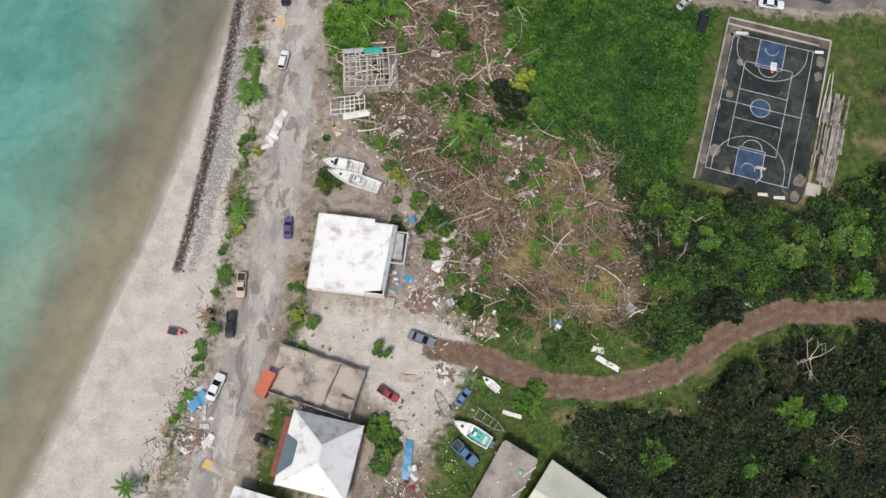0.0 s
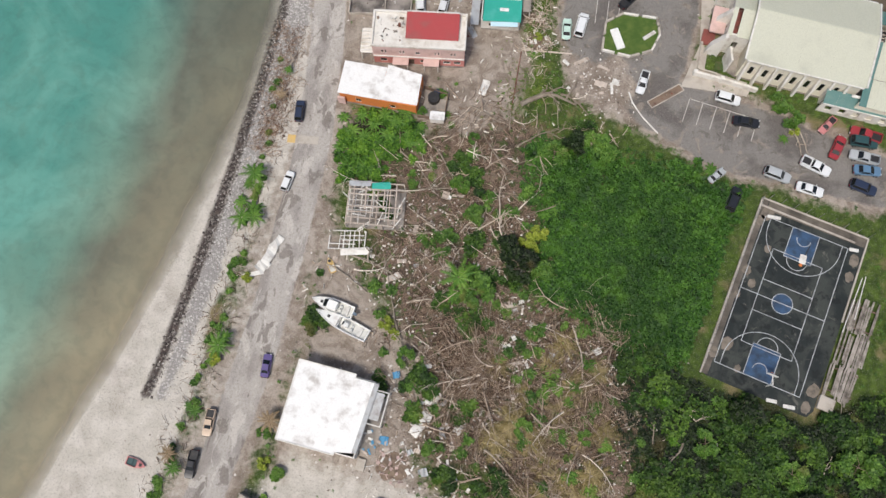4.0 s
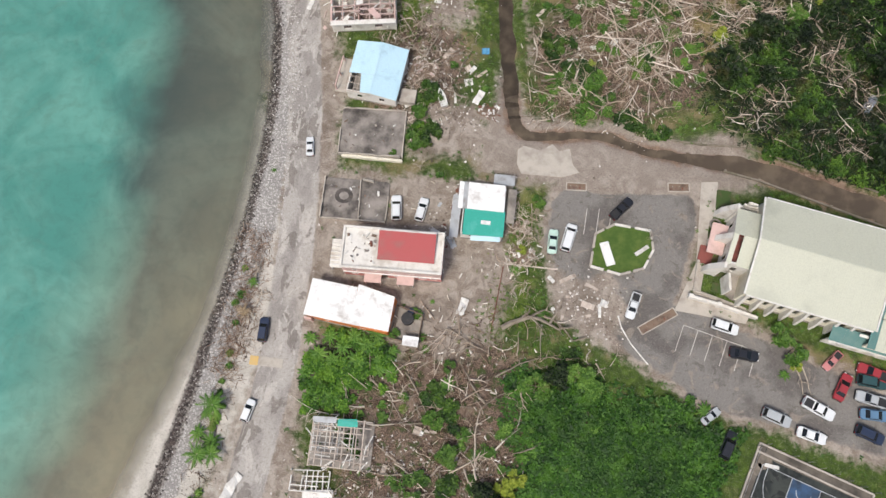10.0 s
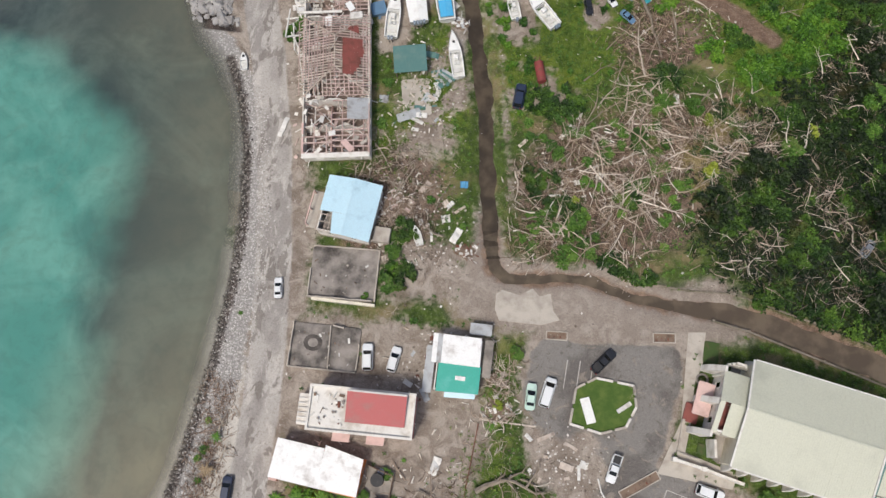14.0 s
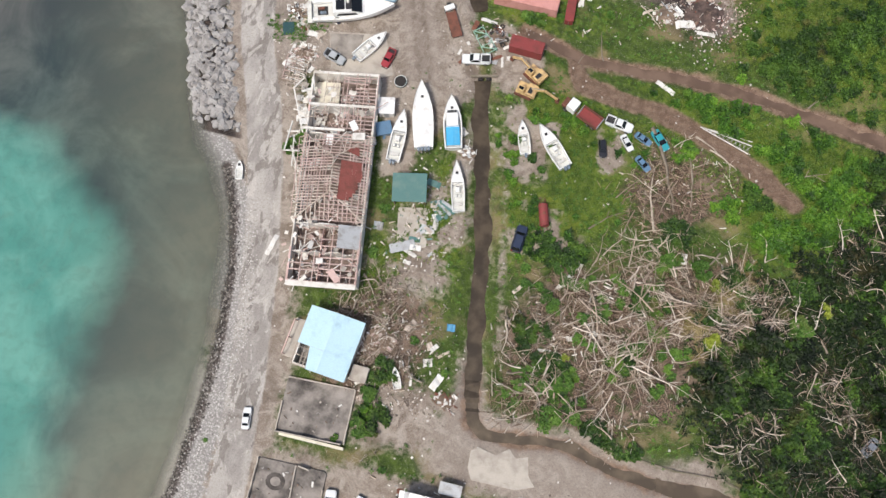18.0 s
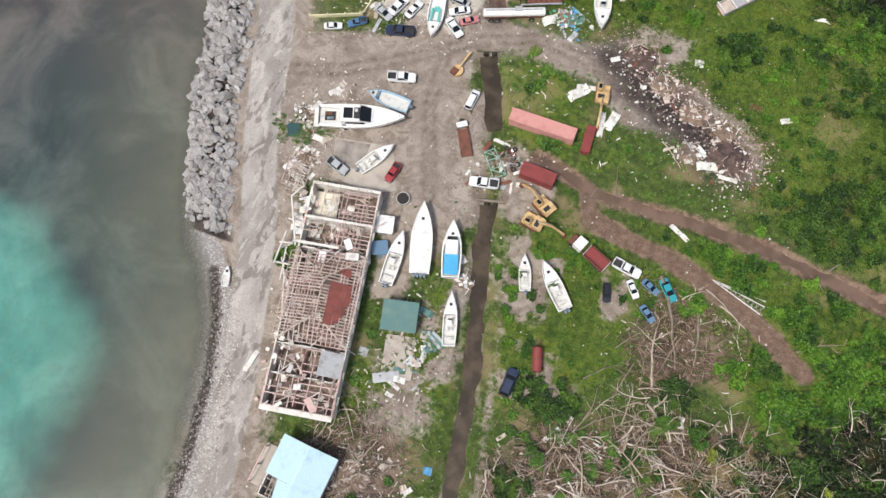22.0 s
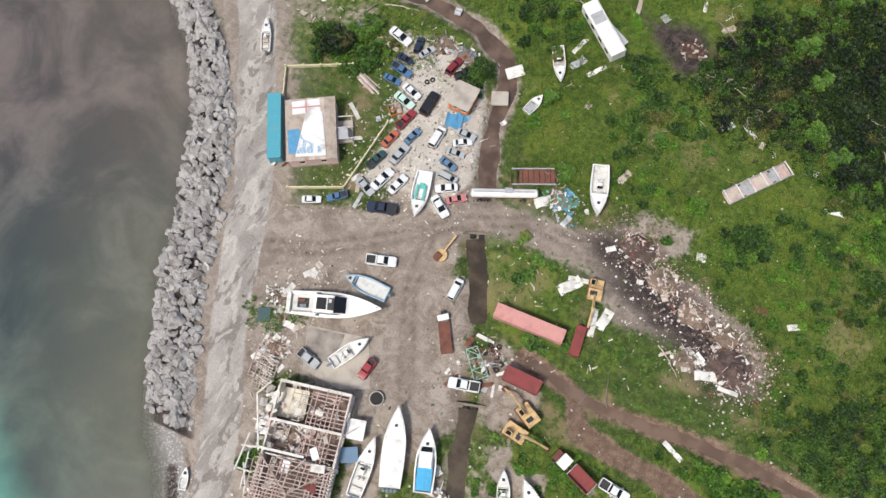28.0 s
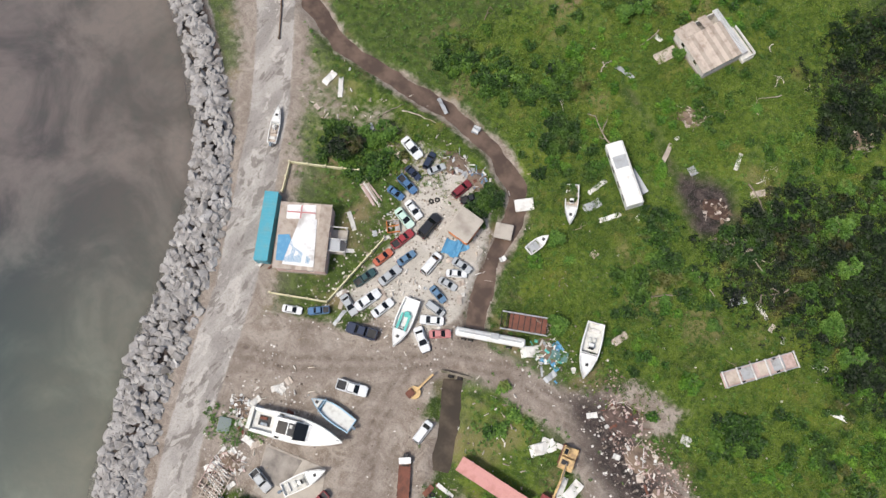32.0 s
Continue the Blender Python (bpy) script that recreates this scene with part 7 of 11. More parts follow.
def bus():
    L, W, H = 12.0, 3.0, 2.9
    b = thing("mobile_home", -18.2, 276.1, 0, -42, "long white trailer home tipped in the grass", "trailer", "", 4)
    part("body", loft([[(x, -W / 2, 0.5), (x, -W / 2, H - 0.2), (x, -W / 2 + 0.25, H), (x, W / 2 - 0.25, H), (x, W / 2, H - 0.2), (x, W / 2, 0.5)] for x in (-L / 2, -L / 2 + 0.3, 0, L / 2 - 0.3, L / 2)]), GELCOAT, b)
    for i, x in enumerate((-4.6, -2.2, 0.4, 3.0)):
        slab("roof_panel", b, x, 0, H + 0.04, 2.3, W - 0.6, 0.06, GREY_SHEET if i == 1 else GELCOAT)
    for s in (-1, 1):
        for x in (-4, -1.5, 1.5, 4):
            slab("window", b, x, s * (W / 2 + 0.01), 1.8, 1.2, 0.05, 0.8, GLASS)
        bar("roof_gutter", b, (-L / 2, s * W / 2, H - 0.15), (L / 2, s * W / 2, H - 0.15), 0.1, 0.1, WHITE_TRIM)
    for x in (-3, 2, 3.2):
        for s in (-1, 1):
            part("wheel", cyl(x, s * 1.3, 0.45, 0.45, 0.3, "Y", 16), RUBBER, b)
    slab("torn_awning", b, 1.5, 2.3, 0.5, 5, 1.2, 0.06, GREY_SHEET, 12, "", 12)
    b = thing("wrecked_trailer", 17.6, 258.3, 0, 49, "roofless grey trailer with bare cross ribs", "trailer")
    slab("floor", b, 0, 0, 0.6, 12.6, 2.6, 0.2, PINK_TIMBER)
    for s in (-1, 1):
        bar("side_wall", b, (-6.3, s * 1.3, 1.0), (6.3, s * 1.3, 1.0), 0.12, 0.9, GREY_SHEET)
    for i in range(6):
        bar("rib", b, (-6.2 + 2.48 * i, -1.45, 1.6), (-6.2 + 2.48 * i, 1.45, 1.6), 0.22, 0.16, WHITE_TRIM)
    for i, x in enumerate((-4.6, -2, 1, 3.4)):
        slab("floor_sheet", b, x, 0.1, 0.75, 2.0, 2.0, 0.06, GREY_SHEET if i % 2 else TIMBER)
    for x in (-3, 3):
        for s in (-1, 1):
            part("wheel", cyl(x, s * 1.1, 0.42, 0.42, 0.28, "Y", 14), RUBBER, b)


bus()


def dump_truck():
    b = thing("dump_truck", 6.4, 199.2, 0, -22, "derelict white-cabbed dump truck with a rusty bed", "truck")
    slab("cab", b, -2.4, 0, 1.6, 1.8, 2.2, 1.8, GELCOAT)
    slab("bonnet", b, -3.8, 0, 1.1, 1.2, 1.8, 0.8, RUST)
    slab("windscreen", b, -3.34, 0, 2.1, 0.06, 1.9, 0.7, GLASS)
    slab("bed_floor", b, 1.4, 0, 1.15, 4.4, 2.4, 0.15, WINE_STEEL)
    for s in (-1, 1):
        bar("bed_side", b, (-0.8, s * 1.2, 1.6), (3.6, s * 1.2, 1.6), 0.12, 0.9, RUST)
        bar("frame_rail", b, (-4, s * 0.5, 0.7), (3.6, s * 0.5, 0.7), 0.15, 0.3, RUST)
    for x in (-0.8, 3.6):
        bar("bed_end", b, (x, -1.2, 1.6), (x, 1.2, 1.6), 0.12, 0.9, GREY_SHEET)
    for x in (-3.4, 1.6, 2.7):
        for s in (-1, 1):
            w = part("wheel", cyl(x, s * 1.05, 0.5, 0.5, 0.35, "Y", 16), RUBBER, b)
            part("rim", cyl(x, s * 1.07, 0.5, 0.28, 0.37, "Y", 12), RIM, w)
    b = thing("flatbed_trailer", -22.4, 211.7, 0, -60, "rusted flatbed wreck with a pale cab shell", "trailer")
    slab("deck", b, 1.0, 0, 0.8, 5.4, 2.0, 0.12, RUST)
    for s in (-1, 1):
        bar("frame_rail", b, (-3, s * 0.8, 0.7), (3.7, s * 0.8, 0.7), 0.16, 0.3, RUST)
    slab("cab_shell", b, -2.6, 0, 1.0, 1.0, 2.0, 0.5, GELCOAT, 6)
    slab("engine_block", b, -3.3, 0.1, 0.7, 0.9, 0.8, 0.7, BLACK_PLASTIC)
    for x in (-2.4, 1.5, 2.7):
        for s in (-1, 1):
            part("wheel", cyl(x, s * 0.9, 0.42, 0.42, 0.3, "Y", 14), RUBBER, b)


dump_truck()


def excavator(label, x, y, body_turn, arm_turn, reach):
    b = thing("excavator", x, y, 0, body_turn, label, "excavator", "earth movers")
    for s in (-1, 1):
        t = part("track", loft([[(p, s * 1.1 - 0.25, z0), (p, s * 1.1 + 0.25, z0), (p, s * 1.1 + 0.25, z1), (p, s * 1.1 - 0.25, z1)] for p, z0, z1 in ((-1.7, 0.3, 0.55), (-1.4, 0.02, 0.8), (1.4, 0.02, 0.8), (1.7, 0.3, 0.55))]), RUST, b)
        for i in range(9):
            slab("track_shoe", t, -1.4 + 0.35 * i, s * 1.1, 0.83, 0.22, 0.56, 0.05, RUST)
    slab("turntable", b, 0, 0, 0.9, 1.6, 1.6, 0.3, RUST)
    slab("engine_house", b, -1.2, 0, 1.6, 1.6, 2.4, 1.1, YELLOW)
    slab("deck", b, 0.4, 0, 1.2, 2.2, 2.4, 0.3, YELLOW)
    slab("engine_grille", b, -1.2, 0.3, 2.17, 0.8, 1.2, 0.06, BLACK_PLASTIC)
    c = slab("cab", b, 0.5, 0.75, 2.0, 1.3, 0.85, 1.5, YELLOW)
    slab("cab_roof_window", b, 0.5, 0.75, 2.78, 0.9, 0.6, 0.04, GLASS)
    slab("windscreen", b, 1.17, 0.75, 2.1, 0.05, 0.7, 1.0, GLASS)
    slab("counterweight", b, -2.1, 0, 1.5, 0.4, 2.4, 0.9, YELLOW)
    a = radians(arm_turn - body_turn)
    u = Vector((math.cos(a), math.sin(a), 0))
    p0, p1, p2 = u * 0.6 + Vector((0, 0, 1.6)), u * reach * 0.55 + Vector((0, 0, 2.9)), u * reach * 0.95 + Vector((0, 0, 0.9))
    bar("boom", b, p0, p1, 0.42, 0.55, YELLOW)
    bar("arm", b, p1, p2, 0.34, 0.42, YELLOW)
    bar("ram", b, p0 + Vector((0, 0, 0.3)), p1 + Vector((0, 0, 0.4)), 0.12, 0.12, RIM)
    part("bucket", loft([[(x0, -0.45, z0), (x0, 0.45, z0), (x0, 0.4, z1), (x0, -0.4, z1)] for x0, z0, z1 in ((-0.35, 0.1, 0.9), (0.1, 0.0, 0.7), (0.45, 0.05, 0.2))]), RUST, b, "", Matrix.Translation(p2 - Vector((0, 0, 0.85))) @ Matrix.Rotation(a, 4, "Z"))
    return b


excavator("yellow tracked excavator with its arm folded low", -4.4, 204.8, 150, 155, 5.6)
excavator("sand-yellow excavator with its arm stretched out", -5.3, 201.2, 170, -3, 6.6)
excavator("yellow excavator digging beside burnt scrap", -1.6, 229.2, 100, -80, 7.4)
b = thing("digger_arm", -28.6, 224.0, 0, 74, "broken yellow digger arm on a turntable", "scrap metal")
part("turntable", cyl(0, 0, 0.5, 1.1, 0.7, "Z", 16), YELLOW, b)
bar("boom", b, (0.3, 0, 0.9), (4.4, 0.2, 1.0), 0.35, 0.4, YELLOW)
slab("machine_deck", b, -0.6, 0.3, 1.0, 1.4, 1.2, 0.5, RUST)
b = thing("water_tub", -28.4, 196.8, 0, 0, "round dark green plastic tub with a pale rim", "tub")
part("basin", cyl(0, 0, 0.35, 1.15, 0.7, "Z", 24, None, 1.2), PAINTS["green"], b)
part("water", cyl(0, 0, 0.72, 1.05, 0.04, "Z", 24), DARK_HOLE, b)
part("rim", tube([(1.18 * math.cos(a * math.tau / 24), 1.18 * math.sin(a * math.tau / 24), 0.72) for a in range(25)], [0.06] * 25, 5), WHITE_TRIM, b)


def boat_trailer(label, x, y, turn, L):
    b = thing("boat_trailer", x, y, 0, turn, label, "trailer")
    for s_ in (-1, 1):
        bar("chassis_rail", b, (-L / 2, s_ * 0.9, 0.55), (L * 0.22, s_ * 0.7, 0.55), 0.12, 0.14, RIM)
        bar("drawbar", b, (L * 0.22, s_ * 0.7, 0.55), (L / 2, 0, 0.5), 0.12, 0.14, RIM)
        w_ = part("wheel", cyl(-L * 0.2, s_ * 1.1, 0.34, 0.34, 0.2, "Y", 16), RUBBER, b)
        part("hub", cyl(-L * 0.2, s_ * 1.22, 0.34, 0.16, 0.04, "Y", 12), RIM, w_)
    for f in (-0.45, -0.2, 0.05, 0.22):
        bar("crossbar", b, (L * f, -0.85, 0.5), (L * f, 0.85, 0.5), 0.1, 0.1, RIM)


boat_trailer("bare galvanised boat trailer on the dirt", -4.6, 15.2, 118, 5.4)
boat_trailer("empty boat trailer among the weeds", 3.6, 12.4, -32, 5.8)
b = thing("crane_boom", 27.7, 202.8, 0, -8, "fallen pale lattice crane boom beside the mud track", "crane boom")
for y0, z0, y1, z1 in ((0.0, 0.3, 0.6, 0.3), (0.0, 0.3, -1.0, 0.4), (0.0, 0.4, -0.2, 1.3)):
    bar("chord", b, (0, y0, z0), (9.6, y1 * 1.6, z1), 0.16, 0.16, WHITE_TRIM)
for i in range(12):
    f, g = i / 12, (i + 1) / 12
    bar("lacing", b, (9.6 * f, 0.96 * f, 0.32), (9.6 * g, -1.6 * g, 0.4), 0.07, 0.07, RIM)
    bar("lacing", b, (9.6 * f, -1.6 * f, 0.4), (9.6 * g, -0.32 * g, 0.4 + 0.9 * g), 0.07, 0.07, RIM)
b = thing("steel_frame", -15.4, 209.2, 0, -48, "bent green steel frame in the scrap heap", "scrap metal")
GREEN_STEEL = worn("green_steel", srgb(150, 190, 168), srgb(120, 138, 122), 0.6, 0.0, 0.6, 0.9, 8)
for p, q in (((-2.6, -1.0), (2.8, -1.3)), ((-2.6, 1.0), (2.8, 1.2)), ((-2.6, -1.0), (-2.6, 1.0)), ((2.8, -1.3), (2.8, 1.2)), ((-0.8, -1.1), (-0.8, 1.1)), ((1.0, -1.2), (1.0, 1.2)), ((-2.6, -1.0), (-0.8, 1.1)), ((1.0, -1.2), (2.8, 1.2))):
    bar("frame_bar", b, (*p, 0.7), (*q, 0.8), 0.13, 0.13, GREEN_STEEL)
for x, y in ((-2.6, -1.0), (-2.6, 1.0), (2.8, -1.3), (2.8, 1.2)):
    bar("leg", b, (x, y, 0), (x, y, 0.75), 0.12, 0.12, GREEN_STEEL)
for i, (x, y) in enumerate(((-13.6, 212.4), (-12.6, 211.4), (-11.8, 209.4), (-14.4, 212.9), (-12.9, 213.2), (-11.4, 210.6), (-13.2, 208.2), (-17.0, 211.8), (-45.0, 254.0), (-44.2, 254.8))):
    ring = [(0.36 * math.cos(a * math.tau / 16), 0.36 * math.sin(a * math.tau / 16), 0.16) for a in range(17)]
    tyre = new("tyre", mesh_of(tube(ring, [0.15] * 17, 7), "tyre", RUBBER))
    tyre.matrix_world = pose(x, y, 0.0, 0, 0, i * 40)
    tagged(tyre, "worn black tyre dumped on the ground", "tyre", "dumped tyres")
b = thing("collapsed_roof_frame", -48.4, 193.4, 0, 96, "collapsed pale timber roof frames beside the ruined hall", "ruin")
lattice(b, -3.2, 2.6, -2.2, 1.0, 0.7, 9, 5, TIMBER, 141, 0.15, 0.16)
lattice(b, -1.8, 3.4, -0.6, 2.4, 0.4, 6, 4, PINK_TIMBER, 142, 0.2, 0.15)
for i in range(12):
    bar("fallen_timber", b, (-3 + 0.5 * i, -2.4 + 0.1 * i, 0.9), (-1.6 + 0.5 * i - 0.3 * (i % 4), 1.8 - 0.2 * (i % 3), 0.5), 0.15, 0.12, WHITE_TRIM if i % 3 else TIMBER)
b = thing("barrel", -43.8, 205.8, 0, 0, "blue plastic barrel standing on the dirt", "barrel")
part("drum", cyl(0, 0, 0.45, 0.42, 0.9, "Z", 16), PAINTS["navy"], b)
part("lid", cyl(0, 0, 0.92, 0.36, 0.06, "Z", 16), PAINTS["blue"], b)
b = thing("metal_sheet", -52.8, 201.9, 0, 20, "square dark green metal sheet lying in the weeds", "scrap")
slab("sheet", b, 0, 0, 0.3, 2.2, 2.6, 0.08, PAINTS["green"], 0, "", 4, 3)
b = thing("plank_stack", -55.4, 249.5, 0, -24, "loose stack of pale planks beside the yard wall", "planks")
rng4 = random.Random(909)
for i in range(16):
    bar("plank", b, (-2.8 + rng4.uniform(-0.6, 0.6), -0.8 + 0.1 * i, 0.12 + 0.06 * (i % 4)), (2.6 + rng4.uniform(-0.6, 0.6), -0.9 + 0.11 * i + rng4.uniform(-0.3, 0.3), 0.14 + 0.06 * (i % 4)), 0.16, 0.05, rng4.choice((WHITE_TRIM, TIMBER, PINK_TIMBER)))
b = thing("timber_crate", -48.1, 246.4, 0, 40, "open square timber frame full of scrap", "crate")
for p, q in (((-1.1, -1.1), (1.1, -1.1)), ((1.1, -1.1), (1.1, 1.1)), ((1.1, 1.1), (-1.1, 1.1)), ((-1.1, 1.1), (-1.1, -1.1)), ((-1.1, 0), (1.1, 0.1))):
    bar("side_board", b, (*p, 0.4), (*q, 0.4), 0.1, 0.8, ORANGE if p[0] < 0 else TIMBER)
rubble(b, -0.9, 0.9, -0.9, 0.9, 9, [WHITE_TRIM, PINK_TIMBER, GREY_SHEET], 131, 0.3, 0.6)


# ---- ball court ----
def court():
    m = Nodes("black_court_asphalt")
    c = m.mix(m.step(m.noise(0.16, 5, 0.6, dist=1.0), 0.4, 0.62), srgb(34, 40, 40), srgb(62, 66, 62))
    c = m.mix(m.step(m.noise(0.45, 5, 0.65, dist=0.8), 0.54, 0.62, 0, 0.75), c, srgb(22, 25, 26))
    c = m.mix(m.step(m.noise(0.33, 5, 0.7, dist=1.6), 0.6, 0.68, 0, 0.7), c, srgb(108, 106, 98))
    c = m.mix(m.step(m.noise(6, 3), 0.4, 0.7, 0, 0.3), c, srgb(20, 22, 22))
    t = m.done(c, 0.7, 0, 0.35)
    line = worn("court_line_white", srgb(190, 194, 196), srgb(104, 106, 108), 0.8, 0.0, 0.75, 1.2, 10)
    blue = worn("court_blue", srgb(58, 88, 122), srgb(36, 46, 58), 0.75, 0.0, 0.95, 0.5, 8)
    apron = worn("court_apron", srgb(112, 104, 94), srgb(64, 60, 54), 0.9, 0.0, 0.9, 0.35, 5)
    b = thing("ball_court", 54.6, 70.4, 0, -15.5, "black asphalt basketball court with white lines and blue keys", "sports court")
    slab("asphalt", b, 0.6, 0.2, 0.05, 19.6, 34.5, 0.22, t)
    slab("apron", b, -8.5, 0.2, 0.055, 1.2, 34.2, 0.22, apron, 0, "mud-stained concrete apron")
    slab("apron", b, 1.2, 16.4, 0.057, 18, 1.8, 0.22, apron, 0, "mud-stained concrete apron")
    z = 0.172
    W, L = 15.2, 28.6

    def ln(x0, y0, x1, y1):
        bar("line", b, (x0, y0, z), (x1, y1, z), 0.13, 0.012, line)

    def arc(cx, cy, r, a0, a1, n=20):
        bm = bmesh.new()
        pts = [radians(a0 + (a1 - a0) * i / n) for i in range(n + 1)]
        loft([[(cx + (r - 0.065) * math.cos(a), cy + (r - 0.065) * math.sin(a), z - 0.006), (cx + (r + 0.065) * math.cos(a), cy + (r + 0.065) * math.sin(a), z - 0.006),
               (cx + (r + 0.065) * math.cos(a), cy + (r + 0.065) * math.sin(a), z + 0.006), (cx + (r - 0.065) * math.cos(a), cy + (r - 0.065) * math.sin(a), z + 0.006)] for a in pts], bm=bm)
        part("arc_line", bm, line, b)
    for s in (-1, 1):
        ln(s * W / 2, -L / 2, s * W / 2, L / 2)
        ln(-W / 2, s * L / 2, W / 2, s * L / 2)
        ln(s * 4.5, -9, s * 4.5, 9)
        ln(-4.5, s * 9, 4.5, s * 9)
        ln(-4.5, s * 3, 4.5, s * 3)
        part("key", box(0, s * (L / 2 - 2.9), z - 0.012, 4.9, 5.7, 0.012, 0, 0), blue, b, "blue painted key")
        for x in (-2.45, 2.45):
            ln(x, s * L / 2, x, s * (L / 2 - 5.8))
            ln(x * 2.7, s * L / 2, x * 2.7, s * (L / 2 - 2.2))
        ln(-2.45, s * (L / 2 - 5.8), 2.45, s * (L / 2 - 5.8))
        arc(0, s * (L / 2 - 5.8), 1.8, 0 if s < 0 else 180, 180 if s < 0 else 360)
        arc(0, s * (L / 2 - 1.6), 6.65, 5 if s < 0 else 185, 175 if s < 0 else 355, 28)
        arc(0, s * (L / 2 - 1.6), 1.25, 0 if s < 0 else 180, 180 if s < 0 else 360)
    ln(-W / 2, 0, W / 2, 0)
    part("centre_disc", cyl(0, 0, z - 0.016, 1.8, 0.012, "Z", 32), blue, b, "blue centre circle")
    arc(0, 0, 1.8, 0, 360, 36)
    for name, y, lean, sx in (("hoop", -L / 2 + 0.9, 0, 1.2), ("hoop", L / 2 - 5.2, 80, 0.8)):
        h = thing("basketball_hoop", *(b.matrix_world @ Vector((sx, y, 0))).xy, 0.15, -15.5, "white basketball hoop with a square backboard" if not lean else "toppled basketball backboard lying on the court", "basketball hoop")
        if not lean:
            bar("pole", h, (0.6, -1.4, 0), (0.6, -1.4, 3.2), 0.16, 0.16, WHITE_TRIM)
            bar("arm", h, (0.6, -1.4, 3.2), (0, 0, 3.4), 0.12, 0.12, WHITE_TRIM)
            bar("backboard", h, (-0.9, 0.0, 3.4), (0.9, 0.0, 3.4), 0.08, 1.05, WHITE_TRIM)
            part("rim", tube([(0.23 * math.cos(a * math.tau / 12), 0.35 + 0.23 * math.sin(a * math.tau / 12), 3.05) for a in range(13)], [0.03] * 13, 4), ORANGE, h)
        else:
            slab("backboard", h, 0, 0, 0.25, 1.15, 1.7, 0.08, WHITE_TRIM, 5)
            bar("pole", h, (0.2, 0.6, 0.1), (0.5, 3.0, 0.1), 0.14, 0.14, BLACK_PLASTIC)
            slab("rim", h, 0, -1.1, 0.12, 0.5, 0.5, 0.04, ORANGE)
    # low kerbs, fallen fence rails and posts
    f = thing("court_fence", 54.6, 70.4, 0, -15.5, "low pale kerb wall with a broken chain-link fence frame", "fence")
    for p, q in (((-9.2, -17), (-9.2, 17.4)), ((-9.2, 17.4), (10.4, 17.4)), ((10.4, 17.4), (10.4, 1.0)), ((-9.2, 16.0), (8.4, 15.8))):
        bar("kerb", f, (*p, 0.2), (*q, 0.2), 0.3, 0.35, PALE_CONCRETE)
    for i in range(9):
        bar("post", f, (-9.4, -16 + 4.1 * i, 0.2), (-9.5, -16 + 4.1 * i, 2.6 if i % 3 else 1.4), 0.09, 0.09, RIM)
        bar("rail", f, (-9.5, -16 + 4.1 * i, 2.5), (-9.5, -12.2 + 4.1 * i, 2.5), 0.06, 0.06, RIM) if i < 8 else None
        bar("post", f, (-8 + 2.3 * i, 17.7, 0.2), (-8 + 2.3 * i, 17.8, 2.4), 0.09, 0.09, RIM)
    for p, q in (((10.9, 9.5), (10.6, -1)), ((11.4, 10), (11.9, 2))):
        bar("rail", f, (*p, 1.6), (*q, 1.2), 0.12, 0.12, WHITE_TRIM)
    for x, y, l in ((8.6, 14.4, 1.6), (-6.2, 14.6, 2.4), (6.4, -16.6, 2.0), (3.4, -16.8, 1.8)):
        slab("fallen_panel", f, x, y, 0.3, l, 0.6, 0.1, WHITE_TRIM, 12)
    mud = worn("dried_mud", srgb(132, 122, 110), srgb(86, 80, 72), 0.95, 0, 0.8, 1.0, 6)
    for i, (x, y, r) in enumerate(((-7.4, 15.0, 1.3), (-8.2, 13.2, 1.0), (-7.6, 3.4, 0.9), (-6.0, 1.4, 0.8), (-7.8, -1.4, 0.7), (-6.6, -10.6, 1.2), (-8.2, -12.8, 0.9), (-3.6, -13.9, 0.7), (9.2, 12.6, 1.1), (9.3, 9.4, 0.9), (-5.4, 8.6, 0.7), (9.4, -12.4, 1.2), (9.0, -15.6, 1.0))):
        rng = random.Random(i)
        ring = [(x + r * rng.uniform(0.7, 1.0) * math.cos(a * math.tau / 14), y + 1.3 * r * rng.uniform(0.7, 1.0) * math.sin(a * math.tau / 14)) for a in range(14)]
        part("dried_mud", prism(ring, 0.161, 0.176), mud, b, "dried pale mud patch")
    d = thing("bleachers", 66.4, 63.8, 0, -16, "collapsed weathered wooden bleachers", "bleachers")
    rng = random.Random(31)
    board = worn("weathered_board", srgb(178, 170, 160), srgb(84, 76, 68), 0.95, 0, 0.8, 0.7, 6, jitter=0.6)
    for i in range(15):
        for a, c in ((-9.2, -3.2), (-3.0, 3.2), (3.4, 9.4)):
            x = -2.3 + 0.33 * i
            if rng.random() < 0.86:
                a2, c2 = a + rng.uniform(-0.7, 0.7), c + rng.uniform(-0.9, 0.5)
                bar("bench_plank", d, (x + rng.uniform(-0.12, 0.12), a2, 0.62 + rng.uniform(0, 0.25)), (x + rng.uniform(-0.2, 0.2), c2, 0.62 + rng.uniform(0, 0.25)), 0.29, 0.07, board)
    for y in (-8, -4, 0, 4, 8):
        bar("support", d, (-2.2, y, 0.3), (2.4, y, 0.5), 0.14, 0.5, BROWN_TIMBER)
    slab("end_block", d, -1.2, -10.5, 0.4, 2.6, 2.4, 0.8, PALE_CONCRETE)


court()


